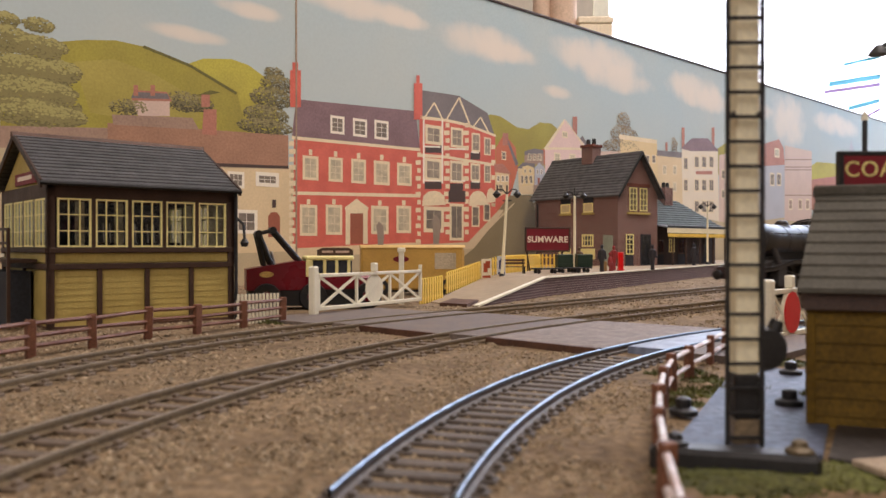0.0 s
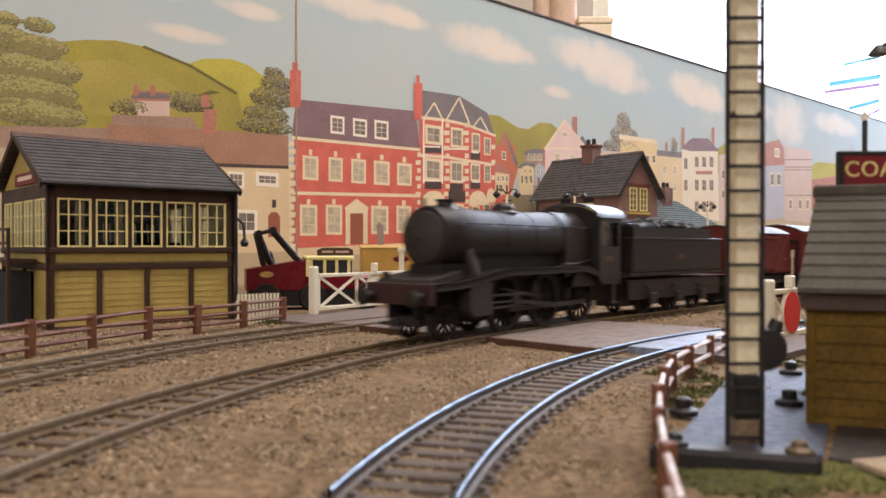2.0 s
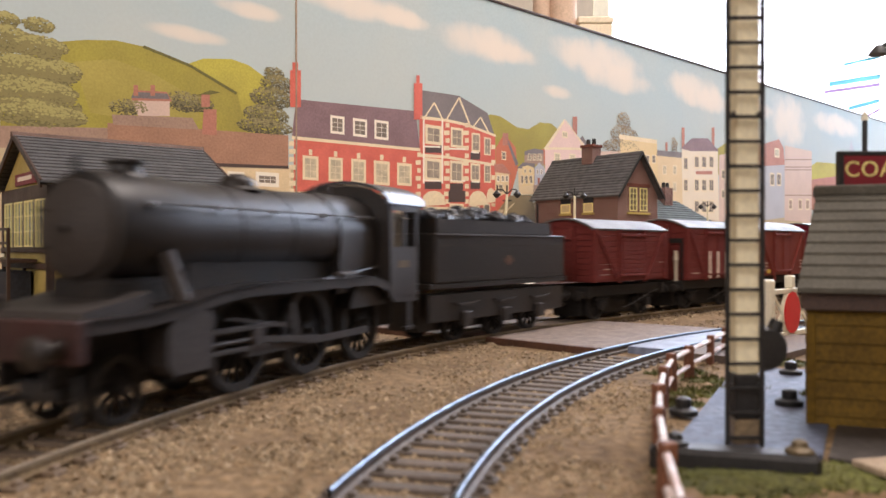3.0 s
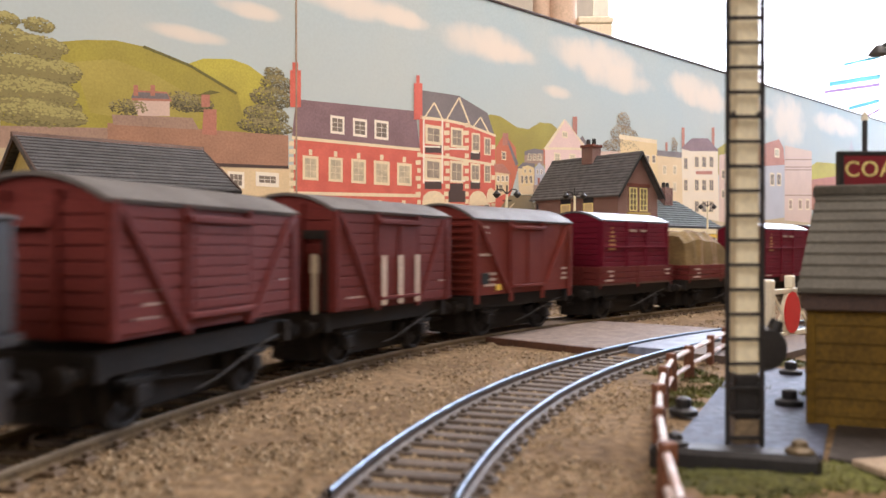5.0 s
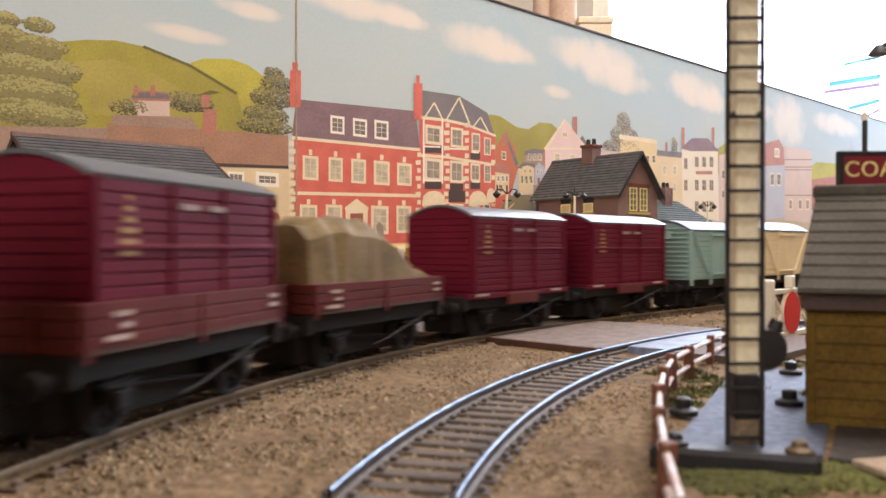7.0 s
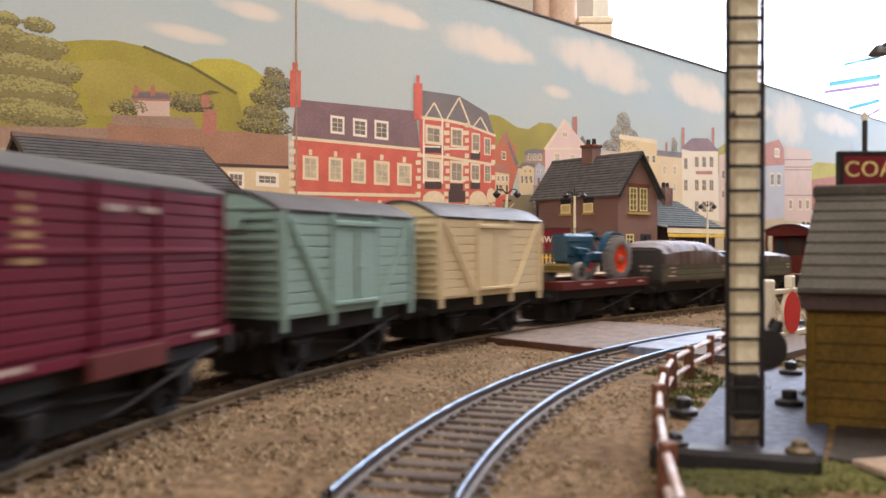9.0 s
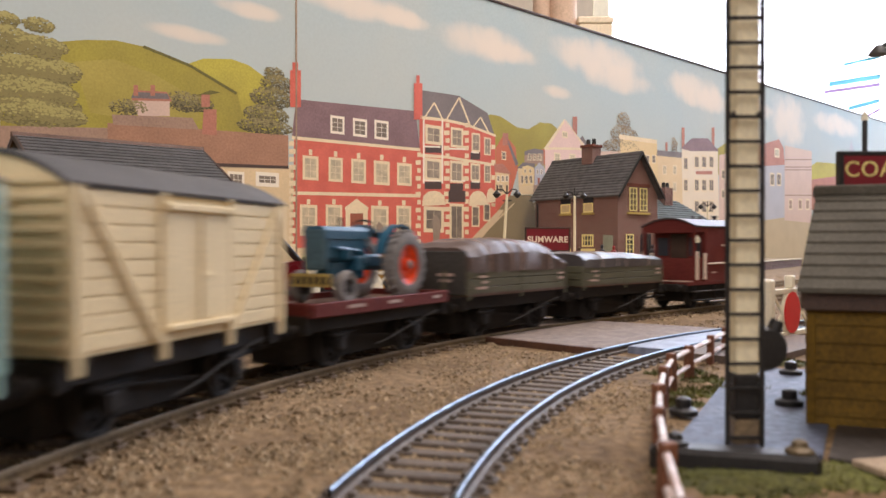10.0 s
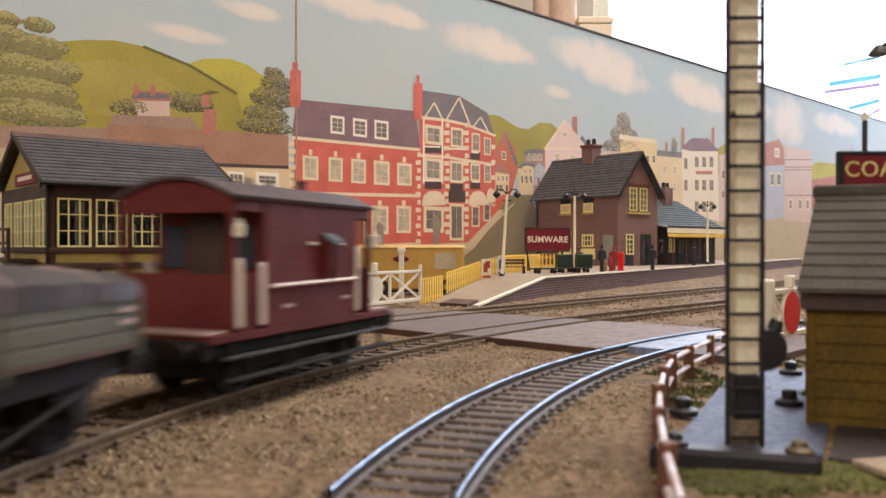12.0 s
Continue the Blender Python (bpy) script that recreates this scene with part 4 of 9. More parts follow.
def brake_van():
    v = vehicle("brake_van", -656.8, 26, "red-brown goods brake van with open verandas", "brake van")
    z0, z1, w = 13.4, 44, 15.6
    part("floor", Shape().box(-46, 46, -w, w, 12.6, 14.4, 0.2), BAUXITE, v)
    part("cabin", Shape().box(-23.5, 25, -w + 0.3, w - 0.3, 14.4, z1, 0.2), BAUXITE, v)
    for y in (w, -w):
        a, b = sorted((y - 0.4 * (1 if y > 0 else -1), y))
        part("side_sheet", Shape().box(-23, 24.5, a, b, 14.4, z1, 0.1), BAUXITE, v)
        for x0, x1, q0, q1 in ((26, 37.5, 40.8, z1), (-32, -23.5, 40.8, z1), (29.5, 37, 14.4, 27)):
            part("veranda_panel", Shape().box(x0, x1, a, b, q0, q1, 0.1), BAUXITE, v)
        sg = 1 if y > 0 else -1
        for x0, x1, z in ((-15, -11, 33.5), (0, 4.5, 33.5)):
            a2, b2 = sorted((y, y + sg * 0.35))
            part("name_strip", Shape().box(x0, x1, a2, b2, z, z + 0.7), LETTER, v, "white strips")
        part("ducket_roof", Shape().prism([(y, 36.5), (y + sg * 3.2, 34.6), (y + sg * 3.2, 33.8), (y, 35.0)], -9, -3.0, "x"), ROOFGREY, v, "grey hood of the side lookout")
        part("ducket", Shape().prism([(y, 35.5), (y + sg * 2.0, 34.2), (y + sg * 2.0, 27), (y, 24)], -8.6, -3.4, "x"), BAUXITE, v, "brown side lookout")
        part("handrail", Shape().tube([(-21, y + sg * 0.9, 24.4), (23, y + sg * 0.9, 24.0)], 0.5, 6), LETTER, v, "white handrail along the side")
        for x, zt in ((-22.5, 33), (26.5, 29.5), (36.0, 30.5)):
            part("handrail", Shape().box(x - 0.8, x + 0.8, y - 0.2, y + sg * 0.8, 15.5, zt, 0.2), LETTER, v, "pale upright handrail")
        part("step_board", Shape().box(-42, 42, y * 1.06 - 1.4, y * 1.06 + 1.4, 4.4, 5.1, 0.1), UNDER, v)
        part("step_board", Shape().box(-42, 42, y * 1.02 - 1.2, y * 1.02 + 1.2, 9.0, 9.7, 0.1), LOCODUST, v)
        for x in (-38, -14, 14, 38):
            part("step_hanger", Shape().box(x - 0.6, x + 0.6, y - 0.5, y + 0.5, 4.8, 12, 0.1), UNDER, v)
    for e in (1, -1):
        x = 37 if e > 0 else -31.5
        part("veranda_end", Shape().box(x - 0.6, x + 0.6, -w, w, 14.4, 27, 0.15), BAUXITE, v)
        top = [(-w, 40.5), (w, 40.5)] + [(w * (1 - 2 * i / 12), z1 + 4.2 * (1 - (1 - 2 * i / 12) ** 2)) for i in range(13)]
        part("veranda_valance", Shape().prism(top, x - 0.5, x + 0.5, "x"), BAUXITE, v)
        for y in (-w + 0.8, w - 0.8):
            part("corner_post", Shape().box(x - 0.9, x + 0.9, y - 0.8, y + 0.8, 14, z1, 0.15), BAUXITE, v)
        part("headstock", Shape().box(e * 46 - 1.2, e * 46 + 1.2, -15, 15, 9.4, 13.4, 0.2), UNDER, v)
        part("end_step", Shape().box(e * 37 if e > 0 else -46, 46 if e > 0 else e * 32, -14.6, 14.6, 14.5, 15.0, 0.1), FADED, v, "pale worn end platform")
        # Cabin end windows and door painted dark to give the veranda its shade.
        xe = 25.4 if e > 0 else -23.9
        for y in (-9.6, 9.6):
            part("end_window", Shape().box(xe - 0.3, xe + 0.3, y - 3.4, y + 3.4, 28, 38, 0.1), DARKIN, v, "end window painted dark for the veranda's shade")
        part("cabin_door", Shape().box(xe - 0.4, xe + 0.5, -5, 5, 14.6, 40, 0.1), DKBROWN, v)
        for y in (-11.5, 11.5):
            m = Matrix.Translation((e * 47, y, 11.6)) @ Matrix.Rotation(radians(90 * e), 4, "Y")
            part("buffer", Shape().lathe([(1.5, 0), (1.2, 3.0), (0.8, 3.0), (0.8, 4.6), (2.3, 4.7), (2.3, 5.5), (1.8, 5.8)], 12, m), UNDER, v)
        part("coupling", Shape().box(e * 47, e * 52, -2.6, 2.6, 6.6, 7.6, 0.2), UNDER, v)
        for y in (-12, 12):
            part("axle_guard", Shape().prism([(e * 28 - 4.5, 11), (e * 28 + 4.5, 11), (e * 28 + 2.2, 4.6), (e * 28 - 2.2, 4.6)], y - 0.7, y + 0.7).box(e * 28 - 2, e * 28 + 2, y - 1.4, y + 1.4, 4.6, 8.6, 0.3), UNDER, v)
        wheelset(v, e * 25.5, 6.4)
    part("underfloor", Shape().box(-36, 36, -8, 8, 3.6, 12.4, 0.5), UNDER, v)
    part("solebar", Shape().box(-46, 46, 12, 13.4, 9.6, 12.8, 0.2).box(-46, 46, -13.4, -12, 9.6, 12.8, 0.2), UNDER, v)
    part("roof", roof_arc(72.5, w + 0.9, z1 + 0.2, 4.4, shift=2.8), mat("brake_van_roof_brown", (0.07, 0.05, 0.05), 0.55, vary=0.2), v, "curved dark grey roof")
    part("stove_pipe", Shape().cyl((-14, 3, 47), (-14, 3, 50), 1.2, n=10).cyl((-14, 3, 50), (-14, 3, 50.8), 1.6, n=10), BLACK, v)
    for x in (8, -2):
        part("roof_vent", Shape().cyl((x, 0, 48), (x, 0, 50.4), 1.3, 0.9, n=10), ROOFDARK, v)
    part("tail_lamp", Shape().box(35.9, 37.9, 15.6, 17.4, 35, 38, 0.4).cyl((36.9, 16.5, 38), (36.9, 16.5, 39), 0.6, n=8), WHITE, v, "white side lamp")
    part("tail_lamp", Shape().box(-32.6, -30.2, 15.9, 18.2, 32.5, 36.5, 0.4), WHITE, v, "white side lamp")
    bars(v, 12, 19.5, (5,), y=15.65)
    bars(v, -19, 20, (5,), y=15.65)
    # the body is shorter than its drawing, the wheels keep their shape
    short = Matrix.Diagonal((0.91, 1, 1, 1))
    for ob in v.children:
        if not ob.name.startswith("wheelset"):
            ob.data.transform(short)


def locomotive():
    v = vehicle("steam_locomotive", 660, 30, "grimy black steam locomotive", "locomotive", "engine of the goods train")
    cz = 36.5
    m = Matrix.Translation((0, 0, cz)) @ Matrix.Rotation(radians(90), 4, "Y")
    part("boiler", Shape().lathe([(11.6, -39), (11.6, -16), (11.2, 0), (10.9, 30), (10.8, 48)], 40, m), LOCO, v, "black boiler with a dull sheen")
    sb = part("smokebox", Shape().lathe([(11.4, 46), (11.4, 66), (11.0, 67.2), (10.0, 67.6)], 40, m), LOCO, v, "matt black smokebox")
    part("smokebox_door", Shape().lathe([(9.6, 67.4), (9.2, 68.6), (6, 70.2), (0.8, 70.9), (0.8, 72.5), (0.2, 72.6)], 32, m), LOCODUST, sb)
    for z in (3.5, -3.5):
        part("hinge_strap", Shape().box(69.2, 70.2, -8, 4, cz + z - 0.5, cz + z + 0.5, 0.2), LOCO, sb)
    part("lamp_iron", Shape().box(67.5, 68.6, -0.5, 0.5, cz + 10.5, cz + 14, 0.1), BLACK, sb)
    for x, r in ((-14, 11.56), (6, 11.2), (28, 11.0)):
        part("boiler_band", Shape().lathe([(r + 0.12, x - 0.4), (r + 0.12, x + 0.4)], 40, m), LOCO, v)
    part("chimney", Shape().lathe([(5.2, 10.0), (3.7, 11.4), (3.3, 12.4), (3.4, 13.2), (4.0, 13.5), (4.0, 14.0), (2.8, 14.0)], 24, Matrix.Translation((55, 0, cz))), LOCO, v, "short black chimney")
    part("dome", Shape().lathe([(6.2, 10.2), (4.7, 11.2), (4.5, 12.4), (3.6, 13.5), (1.8, 14.2), (0.2, 14.4)], 24, Matrix.Translation((16, 0, cz))), LOCO, v, "low black dome")
    for y in (-2, 2):
        part("safety_valve", Shape().cyl((-26, y, cz + 11), (-26, y, cz + 14), 1.2, 0.9, n=10), LOCODUST, v)
    fb = [(11.9 * math.cos(a), cz + 11.9 * math.sin(a)) for a in np.linspace(0, math.pi, 17)] + [(-11.0, 20), (11.0, 20)]
    part("firebox", Shape().prism(fb, -40, -16, "x"), LOCO, v)
    # running plate: high over the drivers, dropping to the front beam and to the cab
    path = [(81, 20.4), (66, 20.6), (54, 22.0), (44, 23.6), (34, 24.6), (-30, 24.6), (-38, 22.8), (-44, 18.8), (-61, 18.4)]
    plate = path + [(x, z - 1.2) for x, z in reversed(path)]
    part("running_plate", Shape().prism(plate, -15.6, 15.6), LOCO, v)
    val = path + [(x, z - 2.6) for x, z in reversed(path)]
    for y in (15.2, -15.2):
        part("valance", Shape().prism(val, y - 0.4, y + 0.4), LOCO, v)
        sg = 1 if y > 0 else -1
        rail = [(62, sg * 11.6, cz + 5.0), (-37, sg * 12.4, cz + 5.0)]
        part("handrail", Shape().tube(rail, 0.3, 6), mat("handrail_steel", (0.05, 0.046, 0.044), 0.6), v, "thin steel handrail")
        for x in (60, 38, 16, -8, -32):
            part("handrail_knob", Shape().cyl((x, sg * 10.4, cz + 4.6), (x, sg * 12.0, cz + 5.0), 0.45, n=6), STEEL, v)
        part("cylinder", Shape().prism([(46, 8), (58, 8), (60, 10), (60, 17), (57, 20), (46, 20)], sg * 9.8, sg * 15.2), LOCODUST, v, "grimy cylinder block")
        part("steam_pipe", Shape().cyl((53, sg * 13.0, 22), (55, sg * 10.2, 32), 1.8, 1.8, n=12), LOCODUST, v)
        part("slide_bar", Shape().box(20, 46, sg * 12.4 - 0.6, sg * 12.4 + 0.6, 14.2, 15.3, 0.1).box(20, 46, sg * 12.4 - 0.5, sg * 12.4 + 0.5, 9.6, 10.6, 0.1), LOCODUST, v)
        part("piston_rod", Shape().cyl((46, sg * 12.4, 12), (27, sg * 12.4, 12), 0.5, n=8).box(24, 28, sg * 12.4 - 0.9, sg * 12.4 + 0.9, 10.2, 14.6, 0.2), LOCODUST, v)
        part("connecting_rod", Shape().prism([(26, 12.6), (26, 11.4), (-2, 8.2), (-2, 10.2)], sg * 12.9 - 0.4, sg * 12.9 + 0.4), LOCODUST, v, "oily steel connecting rod")
        part("coupling_rod", Shape().prism([(29.5, 9.8), (29.5, 8.0), (-33, 8.0), (-33, 9.8)], sg * 11.6 - 0.4, sg * 11.6 + 0.4), LOCODUST, v, "oily steel coupling rod")
        part("valve_gear", Shape().prism([(36, 17.5), (37, 17), (10, 13), (9, 14)], sg * 12.0 - 0.4, sg * 12.0 + 0.4).prism([(10, 19), (12, 19), (9, 10), (7, 10)], sg * 12.6 - 0.4, sg * 12.6 + 0.4), LOCODUST, v)
        part("reach_rod", Shape().tube([(4, sg * 13, 23.5), (-38, sg * 12.4, 27)], 0.5, 6), LOCO, v)
        part("splasher", Shape().prism([(x + 12.2 * math.cos(a), 12 + 12.4 * math.sin(a)) for x in (-32,) for a in np.linspace(0.3, 2.84, 12)], sg * 9, sg * 12.5), LOCO, v)
        part("guard_iron", Shape().box(76, 77, sg * 8.6 - 0.7, sg * 8.6 + 0.7, 1.2, 10, 0.1), BLACK, v)
        part("step", Shape().box(-58, -52, sg * 15 - 1, sg * 15 + 1, 7, 8, 0.1).box(-56.5, -53.5, sg * 15 - 0.4, sg * 15 + 0.4, 7, 17), LOCO, v)
        part("injector", Shape().box(-22, -12, sg * 13 - 1.5, sg * 13 + 1.5, 23, 26.2, 0.6), LOCODUST, v)
        m3 = Matrix.Translation((83.3, y * 0.75, 15.6)) @ Matrix.Rotation(radians(90), 4, "Y")
        part("buffer", Shape().lathe([(1.9, 0), (1.5, 3.2), (0.9, 3.2), (0.9, 5.0), (3.0, 5.1), (3.0, 5.9), (2.4, 6.3)], 16, m3), LOCO, v)
        side = Shape()
        side.box(-61, -59, sg * 15.4 - 0.4, sg * 15.4 + 0.4, 18, 47)
        side.box(-59, -40, sg * 15.4 - 0.4, sg * 15.4 + 0.4, 18, 33).box(-42, -40, sg * 15.4 - 0.4, sg * 15.4 + 0.4, 33, 47)
        side.box(-51.5, -50, sg * 15.4 - 0.4, sg * 15.4 + 0.4, 33, 47).box(-59, -40, sg * 15.4 - 0.4, sg * 15.4 + 0.4, 44, 47)
        part("cab_side", side, LOCO, v)
        part("cab_window", Shape().box(-50, -42, sg * 15.3 - 0.1, sg * 15.3 + 0.1, 33, 44), glass("cab_glass" + str(sg), (0.8, 0.85, 0.9)), v)
        part("number_patch", Shape().box(-54, -46, sg * 15.9 - 0.08, sg * 15.9 + 0.08, 26.6, 28.8), mat("faded_number", (0.11, 0.075, 0.035), 0.6, vary=0.3), v, "faded number patch")
    cabf = [(-15, 20), (15, 20), (15, 45)] + [(15 * math.cos(a), 45 + 6.5 * math.sin(a)) for a in np.linspace(0.2, math.pi - 0.2, 9)] + [(-15, 45)]
    part("cab_front", Shape().prism(cabf, -41, -40, "x"), LOCO, v)
    roof = [(16.2 * math.cos(a), 46 + 7.0 * math.sin(a)) for a in np.linspace(0.0, math.pi, 15)] + [(15.6 * math.cos(a), 45.4 + 6.8 * math.sin(a)) for a in np.linspace(math.pi, 0, 15)]
    part("cab_roof", Shape().prism(roof, -66, -38.5, "x"), mat("cab_roof_black", (0.05, 0.05, 0.055), 0.3, vary=0.2), v, "dull shiny cab roof")
    part("buffer_beam", Shape().box(81, 83.3, -15.5, 15.5, 13.0, 20.4, 0.3), mat("beam_dirty_red", (0.034, 0.012, 0.0105), 0.65, vary=0.4, grain=900, big=120, second=(0.03, 0.017, 0.014)), v, "dirty red buffer beam")
    part("front_lamp", Shape().box(77, 79.5, -11, -8, 20.4, 24.2, 0.5), LOCODUST, v, "small grimy head lamp")
    part("frames", Shape().box(-61, 81, -6.5, -5.5, 8, 17.4).box(-61, 81, 5.5, 6.5, 8, 17.4).box(44, 68, -8, 8, 17, 27, 1.0).box(-40, 50, -7, 7, 5, 22).box(-40, 46, -8.5, 8.5, 20, 30, 0.5), UNDER, v)
    part("front_platform", Shape().prism([(62, 20.4), (80, 20.4), (79, 21.6), (66, 23.6), (62, 24.5)], -12.5, 12.5), LOCODUST, v, "grimy raised front platform")
    part("pony_frame", Shape().box(58, 78, -5, 5, 5, 9, 0.5), BLACK, v)
    part("front_coupling", Shape().box(83, 89, -3, 3, 6.4, 7.6, 0.2), BLACK, v)
    # the front is drawn long: draw it back towards the cab
    back = Matrix.Translation((-2.25 * MM, 0, 0)) @ Matrix.Diagonal((0.955, 1, 1, 1))
    for ob in v.children:
        ob.data.transform(back)
        for piece in ob.children:
            piece.data.transform(back)
    wheelset(v, 61.7, 6.4, 10)
    for x in (25.4, -4.2, -33.8):
        wheelset(v, x, 11.3, 16)
    # tender
    t = vehicle("tender", 541.5, 25, "grimy black six-wheeled tender heaped with coal", "tender", "engine of the goods train")
    part("tank", Shape().box(-46, 46, -15.2, 15.2, 20.5, 37.6, 0.6), LOCO, t, "black tender tank with a faded emblem")
    part("coping", Shape().prism([(-15.2, 37.6), (15.2, 37.6), (15.0, 42.4), (-15.0, 42.4)], -34, 45, "x"), LOCO, t)
    part("coping_edge", Shape().box(-46, 46, -15.7, 15.7, 36.6, 37.4, 0.2), LOCODUST, t, "thin grimy edge")
    part("frames", Shape().box(-47, 47, 12.4, 13.6, 7.5, 17, 0.2).box(-47, 47, -13.6, -12.4, 7.5, 17, 0.2).box(-48, 48, -15, 15, 18.8, 20.6, 0.2).box(-44, 44, -7, 7, 4, 17), LOCO, t)
    for e in (1, -1):
        for x in (-26, 0, 26):
            part("axle_box", Shape().box(x - 2.4, x + 2.4, e * 14.2 - 1.3, e * 14.2 + 1.3, 5.4, 10.5, 0.4).prism([(x - 8, 14), (x - 4, 12.4), (x + 4, 12.4), (x + 8, 14), (x + 4, 13.4), (x - 4, 13.4)], e * 14 - 0.8, e * 14 + 0.8), LOCODUST, t)
        part("panel_line", Shape().box(-44, 44, e * 15.25 - 0.1, e * 15.25 + 0.1, 33.2, 33.7).box(-44, 44, e * 15.25 - 0.1, e * 15.25 + 0.1, 22.2, 22.6), LOCODUST, t)
        emblem = Shape().lathe([(1.9, -0.1), (1.9, 0.1)], 18, Matrix.Translation((-1, e * 15.25, 28)) @ Matrix.Rotation(radians(90), 4, "X")).box(-3.8, 1.8, e * 15.25 - 0.1, e * 15.25 + 0.1, 27.2, 28.6)
        part("emblem", emblem, mat("faded_emblem", (0.13, 0.075, 0.05), 0.6), t, "faded round emblem")
        for y in (-11.5, 11.5):
            m4 = Matrix.Translation((-48, y, 12)) @ Matrix.Rotation(radians(-90), 4, "Y")
            if e > 0:
                part("buffer", Shape().lathe([(1.5, 0), (1.2, 3.0), (0.8, 3.0), (0.8, 4.6), (2.3, 4.7), (2.3, 5.5)], 12, m4), UNDER, t)
    coal = Shape()
    rnd = random.Random(7)
    for i in range(150):
        x, y = rnd.uniform(-28, 40), rnd.uniform(-11, 11)
        coal.blob((x, y, 42 + 4.5 * (1 - (y / 12) ** 2) * (1 - abs(x - 6) / 60) + rnd.uniform(-0.5, 0.6)), rnd.uniform(1.3, 2.4), i, 0.3)
    tagged(part("coal", coal, COALM, t, smooth=False), "heap of shiny black coal", kind="stuff")
    part("fire_iron_tunnel", Shape().cyl((-10, 8, 43.5), (40, 8, 43.5), 1.0, n=8), LOCO, t)
    for x in (-26, 0, 26):
        wheelset(t, x, 7.2, 10)


# ---- buildings and lineside things ----
def brick_material(name, brick, mortar, course=1.15, width=3.2, flat=False):
    m = mat(name, brick, 0.8, vary=0.2, grain=1800, big=160)
    n, l = m.node_tree.nodes, m.node_tree.links
    b = n["Principled BSDF"]
    old = b.inputs["Base Color"].links[0].from_socket
    co, sep, add, comb = n.new("ShaderNodeTexCoord"), n.new("ShaderNodeSeparateXYZ"), n.new("ShaderNodeMath"), n.new("ShaderNodeCombineXYZ")
    l.new(co.outputs["Object"], sep.inputs[0])
    l.new(sep.outputs["X"], add.inputs[0])
    l.new(sep.outputs["Y"], add.inputs[1])
    l.new(add.outputs[0], comb.inputs["X"])
    if flat:
        sub = n.new("ShaderNodeMath")
        sub.operation = "SUBTRACT"
        l.new(sep.outputs["X"], sub.inputs[0])
        l.new(sep.outputs["Y"], sub.inputs[1])
        l.new(sub.outputs[0], comb.inputs["Y"])
    else:
        l.new(sep.outputs["Z"], comb.inputs["Y"])
    t = n.new("ShaderNodeTexBrick")
    t.inputs["Scale"].default_value = 1000.0
    t.inputs["Brick Width"].default_value, t.inputs["Row Height"].default_value, t.inputs["Mortar Size"].default_value = width, course, 0.14
    t.inputs["Mortar"].default_value = (*mortar, 1)
    l.new(comb.outputs[0], t.inputs["Vector"])
    l.new(old, t.inputs["Color1"])
    dark = n.new("ShaderNodeHueSaturation")
    dark.inputs["Value"].default_value = 0.72
    l.new(old, dark.inputs["Color"])
    l.new(dark.outputs["Color"], t.inputs["Color2"])
    l.new(t.outputs["Color"], b.inputs["Base Color"])
    return m


BRICKWALL = brick_material("brick_wall", (0.165, 0.078, 0.068), (0.36, 0.27, 0.23))
PLATBRICK = brick_material("platform_brick", (0.10, 0.048, 0.04), (0.30, 0.22, 0.18), 1.8, 4.6)
SETTS = brick_material("crossing_setts", (0.27, 0.22, 0.19), (0.16, 0.128, 0.11), 2.6, 3.6, True)


def face(x0, y0, rz):
    """A wall's own frame: x along the wall, z up, -y outwards."""
    return Matrix.Translation((x0, y0, 0)) @ Matrix.Rotation(radians(rz), 4, "Z")


def sash(parent, f, x0, x1, z0, z1, cols, rows, material, bar=0.45, depth=0.9, name="window"):
    s = Shape()
    e = bar * 1.5
    for a, b, c, d in ((x0, x0 + e, z0, z1), (x1 - e, x1, z0, z1), (x0 + e, x1 - e, z0, z0 + e), (x0 + e, x1 - e, z1 - e, z1)):
        s.box(a, b, -0.35, depth, c, d, 0, f)
    w = part(name, s, material, parent, smooth=False)
    for i in range(1, cols):
        x = x0 + (x1 - x0) * i / cols
        part("glazing_bar", Shape().box(x - bar / 2, x + bar / 2, -0.2, depth * 0.6, z0 + e, z1 - e, 0, f), material, w, smooth=False)
    for i in range(1, rows):
        z = z0 + (z1 - z0) * i / rows
        part("glazing_bar", Shape().box(x0 + e, x1 - e, -0.25, depth * 0.55, z - bar / 2, z + bar / 2, 0, f), material, w, smooth=False)
    part("pane", Shape().box(x0 + e, x1 - e, depth * 0.2, depth * 0.25, z0 + e, z1 - e, 0, f), PANE, w, smooth=False)
    return w


